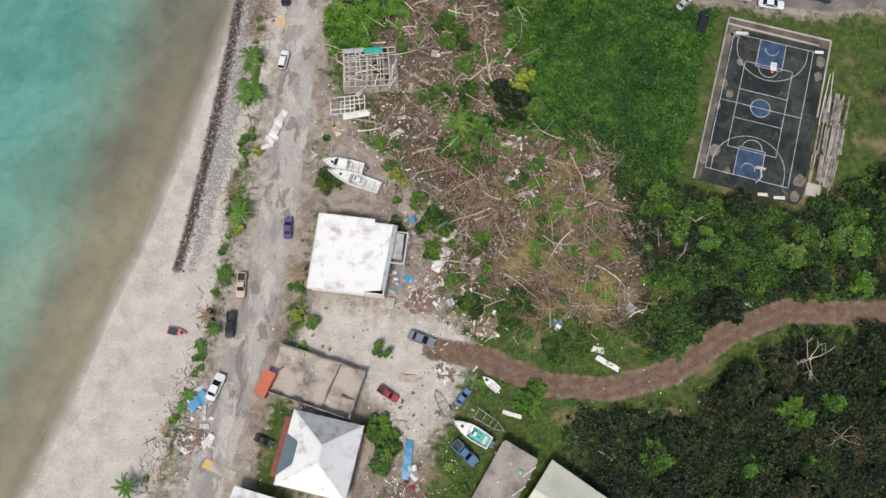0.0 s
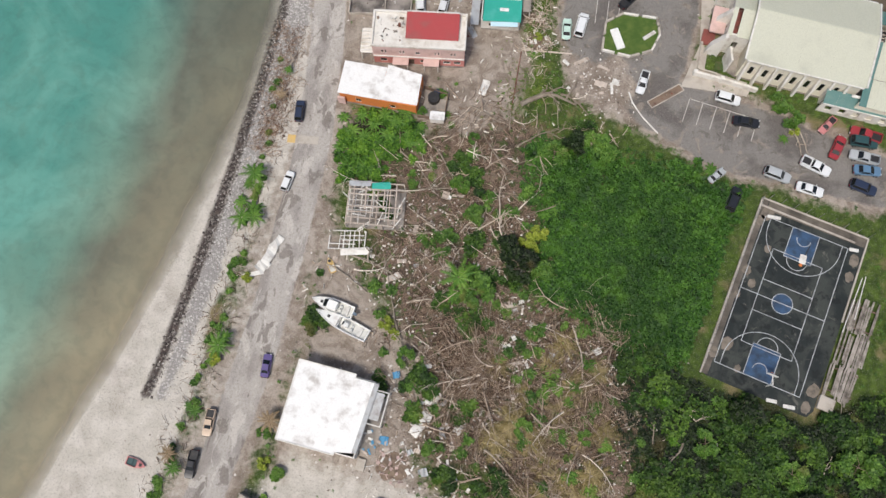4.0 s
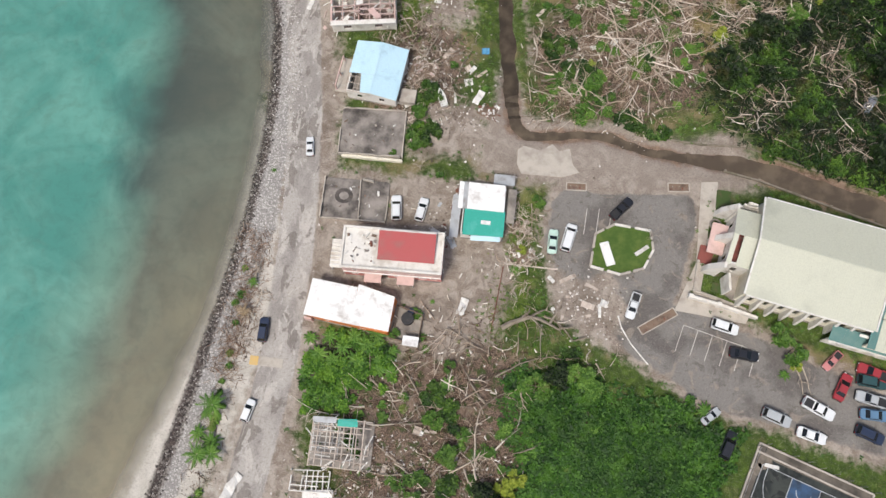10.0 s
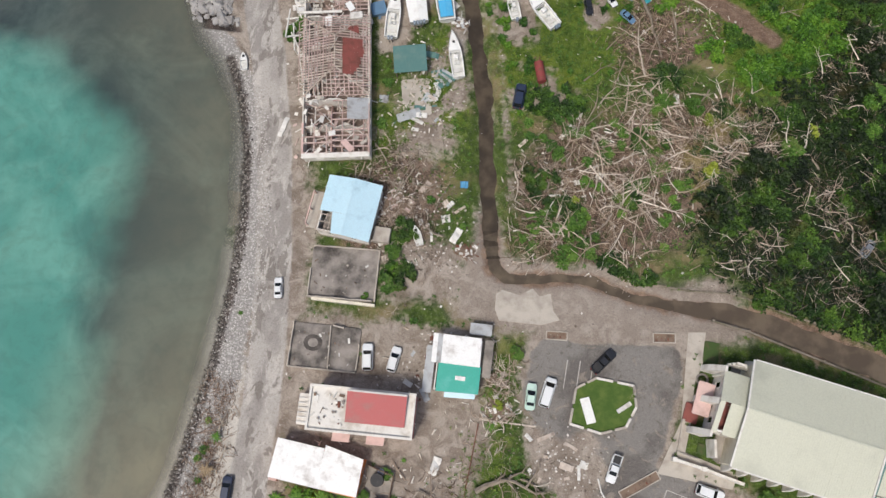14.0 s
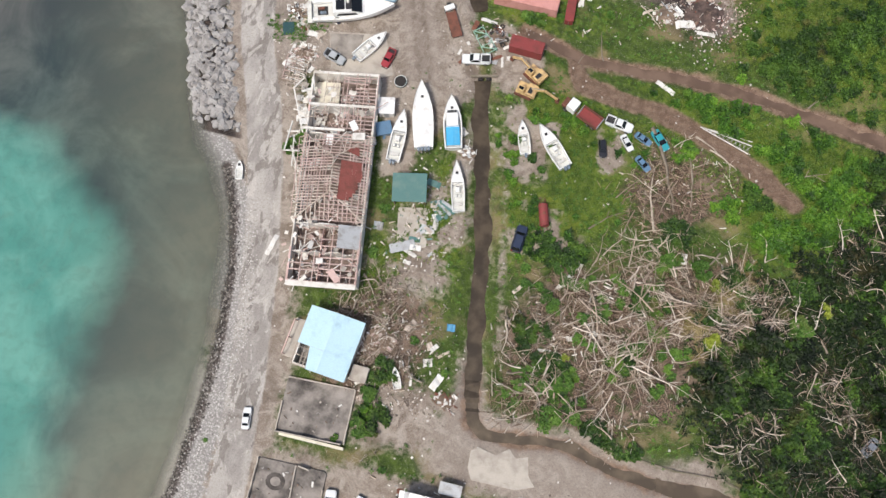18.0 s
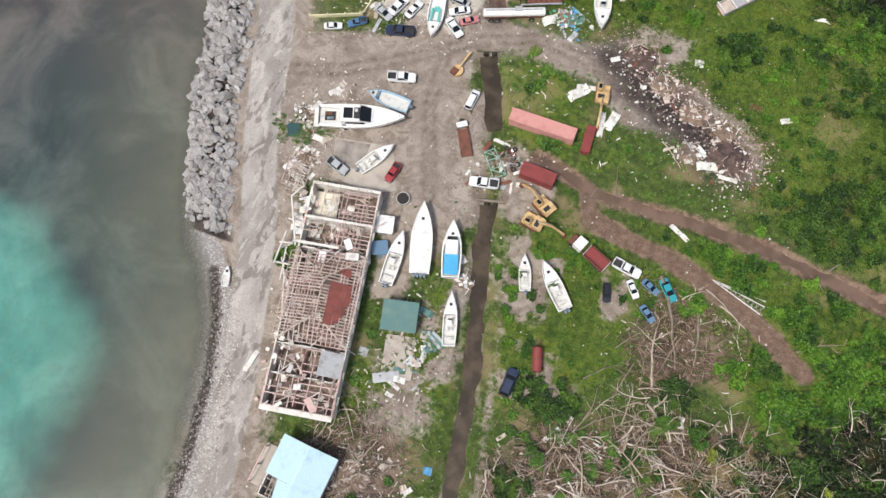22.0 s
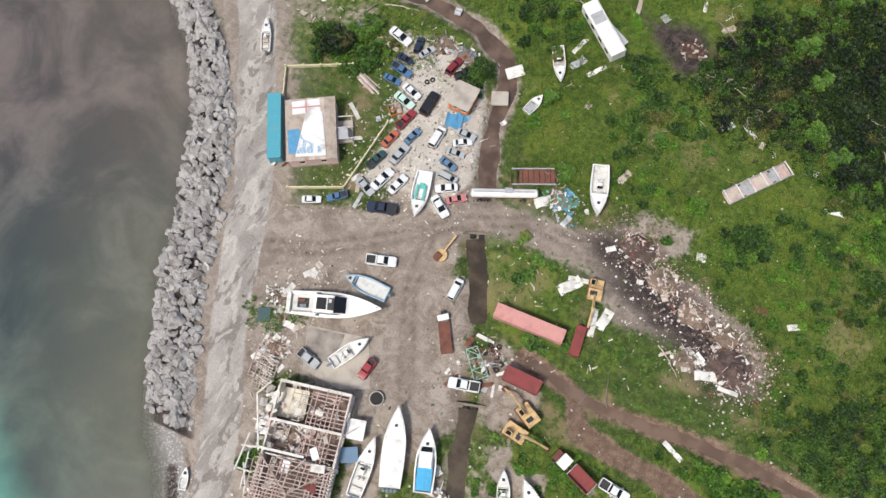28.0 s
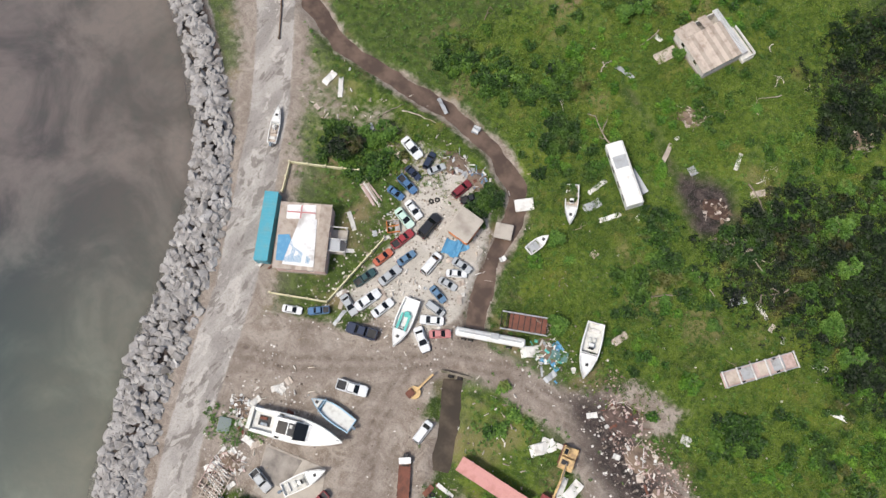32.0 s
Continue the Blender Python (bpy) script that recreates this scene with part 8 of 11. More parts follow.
# ---- kerbs, walls, slabs and markings ----
def low_wall(label, pts, h, thick, mat, name="low_wall", posts=0.0):
    b = thing(name, pts[0][0], pts[0][1], 0, 0, label, "wall")
    o = Vector((pts[0][0], pts[0][1], 0))
    for p, q in zip(pts[:-1], pts[1:]):
        bar("panel", b, Vector((*p, h / 2)) - o, Vector((*q, h / 2)) - o, thick, h, mat)
        n = int(math.dist(p, q) / posts) if posts else 0
        for i in range(n + 1):
            c = Vector((*p, 0)).lerp(Vector((*q, 0)), i / max(n, 1)) - o
            bar("post", b, c, c + Vector((0, 0, h + 0.3)), thick * 1.5, thick * 1.5, mat)
    return b


YELLOWISH = worn("cream_fence_paint", srgb(222, 214, 176), srgb(190, 182, 150), 0.8)
low_wall("low cream-painted yard wall with posts", [(-71.2, 246.4), (-65, 249.2), (-59.4, 251.8)], 0.9, 0.22, YELLOWISH, "yard_wall", 2.6)
low_wall("cream yard wall along the parked cars", [(-59.7, 224.6), (-50.2, 228.7), (-49.0, 237.6), (-48.2, 243.4)], 0.9, 0.22, YELLOWISH, "yard_wall", 2.6)
low_wall("cream yard wall behind the turquoise container", [(-71.2, 246.4), (-69, 241)], 0.9, 0.22, YELLOWISH, "yard_wall", 2.6)
low_wall("pale wall in front of the church garden", [(36.5, 112.6), (41.5, 111.9), (48.2, 110.6)], 1.3, 0.5, WHITE_WALL, "garden_wall")
low_wall("grey garden edging round the church steps", [(37.4, 119.2), (37.1, 113.8), (40.6, 113.2)], 0.6, 0.3, PALE_CONCRETE, "garden_wall")
MOSSY = worn("mossy_concrete", srgb(140, 130, 116), srgb(84, 82, 58), 0.95, 0, 0.9, 0.4, 6)
low_wall("mossy concrete edge of the stream", [(24, 141.8), (36, 141.6), (44, 142.4), (58, 139.6), (72, 136.6)], 0.25, 0.3, MOSSY, "stream_edge")
low_wall("long concrete edge along the church drive", [(40.8, 137), (47, 136.2), (60, 133.2), (72, 130.4)], 0.4, 0.3, MOSSY, "stream_edge")
low_wall("timber kerb across the car park entrance", [(3.6, 113.4), (13.0, 113.8)], 0.2, 0.25, TIMBER, "kerb")
low_wall("rusty fence rail beside the vacant lot", [(3.4, 112.5), (3.2, 106), (3.0, 100.5)], 0.4, 0.15, RUST, "fence_rail")
low_wall("long wooden fence lying by the road end", [(-88.2, 266), (-92, 272), (-98, 280)], 0.5, 0.2, BROWN_TIMBER, "guard_rail")
PALE_PATH = thing("church_path", 38.6, 122, 0, 0, "broad pale concrete path before the church", "path")
part("paving", prism([(-1.8, 12.3), (1.2, 12.8), (1.2, 7), (0.2, 4), (0.2, -3), (-0.2, -8), (9, -10), (8, -12.6), (-4.4, -12.2), (-1.4, -3)], 0.0, 0.12), PALE_CONCRETE, PALE_PATH)
for gx, gy, gw, gd in ((2.4, 9.5, 2.6, 3.6), (2.5, -4.0, 3.4, 1.8), (3.0, -7.0, 2.6, 1.8)):
    slab("planter", PALE_PATH, gx, gy, 0.14, gw, gd, 0.2, worn("planter_soil", srgb(64, 84, 40), srgb(90, 80, 60), 0.95))
part("ring_bench", tube([(1.3 + 0.9 * math.cos(a * math.tau / 18), 4.6 + 0.9 * math.sin(a * math.tau / 18), 0.3) for a in range(19)], [0.2] * 19, 5), CONCRETE, PALE_PATH)
isl = thing("traffic_island", 24, 119, 0, 0, "grassy traffic island with a broken white kerb wall", "traffic island")
IP = [(-5.1, 2.4), (-1.9, 4.7), (4.6, 4.5), (5.4, 1.0), (4.1, -2.6), (0.1, -4.4), (-5.3, -3.7)]
part("turf", prism(IP, 0.0, 0.2), worn("island_turf", srgb(66, 92, 34), srgb(96, 112, 52), 0.95, 0, 0.8, 0.5, 8), isl)
for i, (p, q) in enumerate(zip(IP, IP[1:] + IP[:1])):
    p, q = Vector((*p, 0.3)), Vector((*q, 0.3))
    for a, c in ((0.0, 0.44), (0.56, 1.0)):
        bar("kerb_wall", isl, p.lerp(q, a), p.lerp(q, c), 0.4, 0.6, WHITE_WALL if i % 2 else PALE_CONCRETE)
slab("fallen_slab", isl, -2.6, -1.0, 0.45, 1.6, 4.4, 0.3, GELCOAT, 24, "white fibreglass panel lying on the turf")
slab("fallen_slab", isl, 3.4, 0.6, 0.4, 0.7, 2.8, 0.2, WHITE_TRIM, -48)
for bx, by, bw, bd, bt, lab in ((14.4, 129.8, 3.6, 1.4, 6, "steel drain grate set in the car park"), (32.8, 132.6, 3.8, 1.6, 8, "steel drain grate by the stream bridge"), (31.5, 107.4, 7.2, 1.5, 38, "planter trough full of rubble")):
    g = thing("drain_grate" if "grate" in lab else "planter_trough", bx, by, 0, bt, lab, "grate" if "grate" in lab else "planter")
    slab("bed", g, 0, 0, 0.08, bw, bd, 0.14, BROWN_TIMBER)
    for s in (-1, 1):
        bar("edge", g, (-bw / 2, s * bd / 2, 0.15), (bw / 2, s * bd / 2, 0.15), 0.18, 0.25, PALE_CONCRETE)
        bar("edge", g, (s * bw / 2, -bd / 2, 0.15), (s * bw / 2, bd / 2, 0.15), 0.18, 0.25, PALE_CONCRETE)
    rubble(g, -bw / 2.4, bw / 2.4, -bd / 3, bd / 3, 14, [BROWN_TIMBER, RUST, PALE_CONCRETE], 7, 0.16, 0.4)
BAY = worn("bay_line", srgb(206, 202, 194), srgb(160, 154, 146), 0.85, 0, 0.8, 1.2, 9)
lines = thing("parking_lines", 43.5, 103.8, 0, -10, "worn white parking bay lines", "road marking")
bar("line", lines, (-8, 2.3, 0.13), (5, 2.0, 0.13), 0.12, 0.012, BAY)
for i in range(6):
    bar("line", lines, (-8 + 2.6 * i, 2.3, 0.135), (-8.2 + 2.6 * i, -2.6, 0.135), 0.12, 0.012, BAY)
lines = thing("parking_lines", 17, 124, 0, 4, "faint white parking bay lines", "road marking")
for i in range(3):
    bar("line", lines, (2.2 * i, 2, 0.13), (2.2 * i - 0.4, -3, 0.13), 0.12, 0.012, BAY)
hose = thing("drain_hose", 0, 0, 0, 0, "long bent white pipe lying across the asphalt", "pipe")
part("pipe", tube([(24.6, 107.2, 0.2), (25.4, 105.2, 0.2), (27.4, 102.6, 0.2), (30.6, 99.6, 0.2)], [0.14] * 4, 6), WHITE_TRIM, hose)
ford = thing("concrete_ford", 8, 133.6, 0, 0, "broken pale concrete ford slab in the road", "ford")
part("slab", prism([(-5.2, 1.8), (-4.0, 2.6), (-1, 2.2), (1.0, 3.8), (2.4, 2.6), (4.3, 3.4), (5.2, 0.4), (6.6, -1.0), (3.6, -2.4), (-3.9, -2.9), (-5.0, -1.0)], -0.1, 0.14), PALE_CONCRETE, ford)
slab19 = thing("concrete_slab", -39.6, 200.2, 0, 14, "bare pale concrete floor slab", "slab")
part("slab", prism([(-4.4, 4.4), (6.6, 3.9), (8.6, -4.6), (3.4, -5.6), (-3.6, -3.2)], 0.0, 0.14), PALE_CONCRETE, slab19)
part("slab", prism([(-4.2, 4.0), (2.4, 3.8), (1.4, -1.4), (-3.6, -1.2)], 0.14, 0.2), CONCRETE, slab19)
for cx, cy, label in ((-34.9, 89.2, "pale speed table with a yellow painted edge"), (-42.2, 4.0, "speed table painted yellow at one end")):
    k = thing("speed_table", cx, cy, 0, 3 if cy > 50 else -22, label, "speed table")
    slab("ramp", k, 0.6, 0, 0.05, 4.6, 1.6, 0.12, PALE_CONCRETE)
    slab("yellow_end", k, -2.2, 0, 0.06, 1.5, 1.6, 0.13, YELLOW_KERB)
wall = thing("slab_edge", -23.7, 129.2, 0, 3, "long pale retaining wall beside the side road", "wall")
slab("panel", wall, 0, 0, 0.4, 11.4, 0.5, 0.9, CREAM_WALL)
for cx, cy, tt in ((-13.4, 202.3, 15), (-24.4, 230.4, 20)):
    c = thing("culvert", cx, cy, 0, tt, "dark culvert mouth under the dirt track", "culvert")
    bar("head_wall", c, (-2.6, 0, 0.05), (2.6, 0, 0.05), 0.4, 0.5, MOSSY)
    for s in (-0.8, 0.8):
        # Solid cylinders; the dark inside the pipes is painted shade.
        part("pipe", cyl(s, -0.2, -0.55, 0.5, 1.0, "Y", 16), DARK_HOLE, c)
hs = thing("concrete_pad", -31.0, 256.2, 0, 20, "square concrete pad at the stream bank", "slab")
slab("pad", hs, 0, 0, 0.1, 3.2, 2.8, 0.5, PALE_CONCRETE)
b = thing("concrete_bridge", -30.5, 262.4, 0, 40, "broken white slab across the stream", "slab")
slab("pad", b, 0, 0, 0.0, 3.4, 2.2, 0.3, WHITE_TRIM, 0, "", 6)


# ---- muddy streams ----
def stream(name, pts, half, label, a=srgb(58, 50, 39), b=srgb(84, 73, 58)):
    m = Nodes("muddy_water_" + name)
    c = m.mix(m.step(m.noise(0.25, 4), 0.4, 0.65), a, b)
    m.bump(m.noise(1.2, 3), 0.1, 0.05)
    mat = m.done(c, 0.12, 0, 0.5)
    rings = []
    dense = []
    for p0, c2 in zip(pts[:-1], pts[1:]):
        for i in range(4):
            dense.append(Vector((*p0, 0)).lerp(Vector((*c2, 0)), i / 4))
    dense.append(Vector((*pts[-1], 0)))
    zz = ground_height(np.array([p.x for p in dense]), np.array([p.y for p in dense])) 
    for i, p in enumerate(dense):
        u = (dense[min(i + 1, len(dense) - 1)] - dense[max(i - 1, 0)]).normalized()
        n = Vector((-u.y, u.x, 0))
        z = float(zz[i]) * 0.5 - 0.06
        hw = half
        rings.append([p + n * hw + Vector((0, 0, z)), p - n * hw + Vector((0, 0, z)), p - n * hw + Vector((0, 0, z - 0.3)), p + n * hw + Vector((0, 0, z - 0.3))])
    ob = new(name, mesh_of(loft(rings), name, mat))
    tagged(ob, label, "stream", kind="structure")


stream("stream_1", STREAM_A, 3.4, "dark brown muddy stream between grassy banks")
stream("stream_5", STREAM_E, 3.6, "shallow muddy stream beside the church", srgb(84, 73, 60), srgb(106, 94, 78))
stream("stream_6", STREAM_F, 2.2, "shallow silty stream running past the concrete ford", srgb(78, 68, 55), srgb(104, 92, 76))
stream("stream_2", STREAM_N, 3.4, "short reach of dark muddy stream")
stream("stream_3", STREAM_NN, 3.8, "winding brown stream through the grass", srgb(82, 68, 58), srgb(112, 94, 81))
stream("stream_4", TRACK_N, 1.6, "muddy ditch running east through the weeds", srgb(98, 80, 67), srgb(118, 98, 83))


# ---- plants ----
def leaf_material(name, dark, mid, light, dry=None):
    m = Nodes(name)
    r = m.math("ADD", m.math("MULTIPLY", m.island(), 0.42), m.math("MULTIPLY", m.attr("tone", "Fac"), 0.58))
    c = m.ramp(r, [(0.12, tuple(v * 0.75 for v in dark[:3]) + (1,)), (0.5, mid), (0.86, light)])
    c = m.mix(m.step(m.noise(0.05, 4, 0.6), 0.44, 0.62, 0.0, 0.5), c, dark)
    c = m.mix(m.step(m.noise(0.3, 3, 0.6), 0.5, 0.68, 0.0, 0.45), c, light)
    if dry:
        c = m.mix(m.step(m.noise(0.16, 3, 0.6), 0.58, 0.7, 0.0, 0.6), c, dry)
    return m.done(c, 0.6, 0, 0.3)


VINE = leaf_material("vine_leaf", srgb(26, 54, 11), srgb(60, 100, 23), srgb(108, 146, 42))
BUSH = leaf_material("bush_leaf", srgb(38, 64, 20), srgb(68, 104, 34), srgb(108, 140, 56), srgb(112, 110, 60))
# Stops run near black: shade of leaf gaps painted into the green.
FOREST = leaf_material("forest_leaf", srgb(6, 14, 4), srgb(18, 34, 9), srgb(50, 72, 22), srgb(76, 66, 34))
LUSH_LEAF = leaf_material("rank_vine_leaf", srgb(17, 42, 8), srgb(42, 80, 19), srgb(84, 124, 38))
SCRUB = leaf_material("scrub_leaf", srgb(17, 36, 9), srgb(42, 72, 19), srgb(88, 118, 38), srgb(98, 92, 46))
GRASS = leaf_material("grass_blade", srgb(40, 62, 16), srgb(81, 105, 30), srgb(124, 142, 52), srgb(138, 126, 66))
PALM = leaf_material("palm_leaf", srgb(44, 76, 24), srgb(76, 116, 38), srgb(120, 150, 60))
YELLOW_LEAF = leaf_material("yellow_leaf", srgb(88, 104, 34), srgb(124, 140, 46), srgb(164, 170, 66))
DRY_LEAF = leaf_material("dry_frond", srgb(112, 94, 70), srgb(146, 126, 98), srgb(176, 160, 132))


def quad_mesh(name, verts, mat, tone=None):
    """verts: n x 4 x 3, one quad each; tone: a shade in 0..1 for each quad."""
    n = len(verts)
    me = bpy.data.meshes.new(name)
    me.vertices.add(n * 4)
    me.vertices.foreach_set("co", verts.astype(np.float32).ravel())
    me.loops.add(n * 4)
    me.loops.foreach_set("vertex_index", np.arange(n * 4, dtype=np.int32))
    me.polygons.add(n)
    me.polygons.foreach_set("loop_start", np.arange(n, dtype=np.int32) * 4)
    t = me.attributes.new("tone", "FLOAT", "POINT")
    t.data.foreach_set("value", np.repeat(np.full(n, 0.5) if tone is None else tone, 4).astype(np.float32))
    me.update()
    me.materials.append(mat)
    return me


def sprigs(pos, size, rng, k=5, lift=0.5, slim=0.42):
    """Leaf quads: k leaves fanning from each place; returns n*k x 4 x 3."""
    n = len(pos)
    a = rng.uniform(0, math.tau, (n, 1)) + np.arange(k) * (math.tau / k) + rng.uniform(-0.4, 0.4, (n, k))
    e = rng.uniform(-0.25, 0.9, (n, k)) * lift
    s = (size * rng.uniform(0.7, 1.3, n))[:, None] * rng.uniform(0.75, 1.2, (n, k))
    d = np.stack([np.cos(a) * np.cos(e), np.sin(a) * np.cos(e), np.sin(e)], -1)
    side = np.stack([-np.sin(a), np.cos(a), rng.uniform(-0.35, 0.35, (n, k))], -1)
    o = pos[:, None, :]
    tip = o + d * s[..., None] + np.array([0, 0, -0.12]) * s[..., None]
    mid = o + d * (s * 0.5)[..., None] + np.array([0, 0, 0.08]) * s[..., None]
    w = (s * slim * 0.5)[..., None]
    return np.stack([np.broadcast_to(o, tip.shape), mid + side * w, tip, mid - side * w], 2).reshape(-1, 4, 3)


def scatter(count, box4, weight, seed):
    """Random places in a box, kept by a weight in 0..1."""
    rng = np.random.default_rng(seed)
    x, y = rng.uniform(box4[0], box4[1], count), rng.uniform(box4[2], box4[3], count)
    keep = rng.uniform(0, 1, count) < weight(x, y)
    return x[keep], y[keep], rng





def keep_out(x, y):
    """1 where plants may grow: off roads, streams, sand, slabs and roofs."""
    k = (line_dist(x, y, ROAD) > 4.2) & (line_dist(x, y, MUD_ROAD) > 2.7) & (line_dist(x, y, STREAM) > 3.0) & (line_dist(x, y, STREAM_F) > 2.4) & (line_dist(x, y, STREAM_NN) > 2.8) & (line_dist(x, y, STREAM_N) > 2.6)
    k &= (line_dist(x, y, TRACK_N) > 2.4) & (line_dist(x, y, TRACK_S) > 2.8) & (shore_side(x, y) > 9)
    k &= (area(x, y, DUG) < -0.5) & (line_dist(x, y, DUG_TRAIL) > 1.2)
    k &= (area(x, y, PARKING) < -0.4) & (area(x, y, FORD_ROAD) < -0.4)
    for cx, cy, w, d, t in ((54.2, 70.4, 23.5, 37.5, -15.5), (54.5, 120.3, 28, 18, -7.7), (66, 119, 16, 20, -7.7), (-20.7, 40.8, 14.4, 13.8, -6.6), (-16, 111, 18, 8, 4.5), (-21.7, 100.2, 15, 7.4, -3.5), (-1.5, 120.6, 10, 11, 3),
                            (-25.6, 145.6, 10.4, 11, -3), (-34, 174.8, 41, 13, 101.4), (-59.8, 235.8, 10, 13, 28), (-17.9, 306.6, 10, 11, 61), (-26.6, 18.9, 16.6, 9, -17.5), (-24.7, 6.6, 13, 13, -12), (-25.2, 120.8, 12.6, 8.6, 4),
                            (-24.6, 134.3, 12.6, 10, 5), (5.6, 2.4, 7, 13, -30), (15.6, -1.6, 12, 11, -34), (-18.2, 276.1, 12.4, 3.4, -42), (17.6, 258.3, 13, 3, 49), (-9.7, 218.7, 12.8, 2.8, 1), (66.4, 63.8, 6, 22, -16), (-7.2, 209.4, 6.8, 2.8, -2)):
        c, s = math.cos(radians(t)), math.sin(radians(t))
        u, v = (x - cx) * c + (y - cy) * s, -(x - cx) * s + (y - cy) * c
        k &= (np.abs(u) > w / 2) | (np.abs(v) > d / 2)
    return k


def poly_w(*polys, edge=4.0, jag=6.0, seed=12):
    def f(x, y):
        j = (rough_noise(x, y, 7, seed) - 0.5) * jag
        return np.maximum.reduce([soft(area(x, y, p) + j, edge) for p in polys]) * keep_out(x, y)
    return f


def cover(name, label, count, box4, weight, mat, size, height, seed, k=5, lift=0.6, slim=0.45, lump=7.0):
    """Uncountable leafage over an area; its height follows soft lumps."""
    x, y, rng = scatter(count, box4, weight, seed)
    lumps = np.clip(rough_noise(x, y, lump, seed) * 1.9 - 0.55, 0, 1)
    z = ground_height(x, y) + 0.1 + height * lumps * rng.uniform(0.55, 1.0, len(x)) + rng.uniform(0, 0.15, len(x))
    ob = new(name, quad_mesh(name, sprigs(np.stack([x, y, z], 1), size, rng, k, lift, slim), mat))
    return tagged(ob, label, name.replace("_", " "), kind="stuff")


def wild(x, y):
    """Weeds in the leftover land."""
    open_land = (x > -31) & (x < 95) & (y > -20) & (y < 325) | (y > 244) & (x > -90)
    z = land_zones(x, y)
    bare = np.maximum.reduce([z["zone_a"][0], z["zone_a"][2], z["zone_c"][2], z["zone_c"][0] * 0.75])
    return np.clip(1.0 - 1.25 * bare, 0.02, 1) * np.clip(rough_noise(x, y, 6, 30) * 2.2 - 0.45, 0.12, 1) * open_land * keep_out(x, y)


def canopy(name, label, count, box4, weight, mat, rlo, rhi, seed, per=44, size=0.5, squash=0.75):
    """Many rounded leafy domes, each with its own shade, merging into a bushy canopy."""
    x, y, rng = scatter(count, box4, weight, seed)
    n = len(x)
    r = rng.uniform(rlo, rhi, n) ** 1.0
    v = rng.normal(size=(n, per, 3))
    v /= np.linalg.norm(v, axis=2)[..., None]
    v[..., 2] = np.abs(v[..., 2])
    wob = 1 + 0.28 * np.sin(3 * np.arctan2(v[..., 1], v[..., 0]) + rng.uniform(0, 6, (n, 1)))
    v *= (r[:, None] * wob * rng.uniform(0.75, 1.08, (n, per)))[..., None]
    v[..., 2] *= squash
    base = np.stack([x, y, ground_height(x, y) + 0.1 + rng.uniform(0.0, 0.5, n) * r], 1)
    pos = (base[:, None, :] + v).reshape(-1, 3)
    tone = np.repeat(np.clip(rng.normal(0.5, 0.2, n), 0, 1), per * 4)
    ob = new(name, quad_mesh(name, sprigs(pos, size * 1.1, rng, 4, 0.8, 0.55), mat, tone))
    return tagged(ob, label, name.replace("_", " "), kind="stuff")


def clearing(f, size, seed, lo, hi):
    """A weight with soft-edged gaps."""
    return lambda x, y: f(x, y) * np.clip((rough_noise(x, y, size, seed) - lo) / (hi - lo), 0, 1)


cover("creeper", "dense bright green creeper smothering a low field", 26000, (4, 50, 50, 100), poly_w(LUSH, seed=3), LUSH_LEAF, 0.6, 1.3, 41, k=4, slim=0.5, lump=3.2)
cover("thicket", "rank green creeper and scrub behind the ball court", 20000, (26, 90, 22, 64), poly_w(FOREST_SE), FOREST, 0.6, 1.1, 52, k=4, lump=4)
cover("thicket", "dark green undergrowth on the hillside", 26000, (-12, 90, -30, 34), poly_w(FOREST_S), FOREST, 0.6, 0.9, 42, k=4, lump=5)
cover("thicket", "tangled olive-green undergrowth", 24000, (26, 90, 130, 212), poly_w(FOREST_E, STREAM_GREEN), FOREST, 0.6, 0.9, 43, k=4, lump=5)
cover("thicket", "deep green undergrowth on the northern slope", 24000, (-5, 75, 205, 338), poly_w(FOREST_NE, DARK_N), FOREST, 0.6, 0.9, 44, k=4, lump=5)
cover("meadow_grass", "rank green meadow grass", 92000, (-60, 75, 186, 330), clearing(poly_w(MEADOW_N, VERGE_N, MEADOW_E, edge=5, jag=8), 7, 90, 0.2, 0.4), GRASS, 0.4, 0.5, 46, k=4, lift=1.0, slim=0.32, lump=3)
cover("meadow_grass", "short green grass between grounded boats", 24000, (-28, 24, 98, 208), lambda x, y: poly_w(FIELD_MID, FIELD_W, VERGE, jag=8)(x, y) * np.clip(1.15 - 1.6 * np.clip(rough_noise(x, y, 7, 17) * 3.4 - 1.35, 0, 0.85), 0.06, 1), GRASS, 0.32, 0.35, 47, k=4, lift=1.0, slim=0.38, lump=3)
cover("weeds", "patchy weeds over disturbed soil", 60000, (-95, 80, -20, 325), wild, BUSH, 0.4, 0.45, 48, k=4, lift=0.8, slim=0.5, lump=3)
canopy("creeper", "rounded mounds of bright green creeper", 2600, (6, 48, 52, 98), clearing(poly_w(LUSH, seed=3), 4, 92, 0.3, 0.5), LUSH_LEAF, 0.3, 0.9, 141, 16, 0.55, 0.9)
canopy("hillside_scrub", "mounded bright green scrub behind the ball court", 900, (26, 84, 22, 62), clearing(poly_w(FOREST_SE), 6, 93, 0.36, 0.56), SCRUB, 0.6, 1.8, 152, 40, 0.55)
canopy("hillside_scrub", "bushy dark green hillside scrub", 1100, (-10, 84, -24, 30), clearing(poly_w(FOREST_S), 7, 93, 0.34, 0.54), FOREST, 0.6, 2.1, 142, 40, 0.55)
canopy("hillside_scrub", "olive and yellow-green wood recovering leaf", 1000, (28, 84, 132, 206), clearing(poly_w(FOREST_E, STREAM_GREEN), 8, 94, 0.36, 0.56), SCRUB, 0.5, 1.7, 143, 36, 0.5)
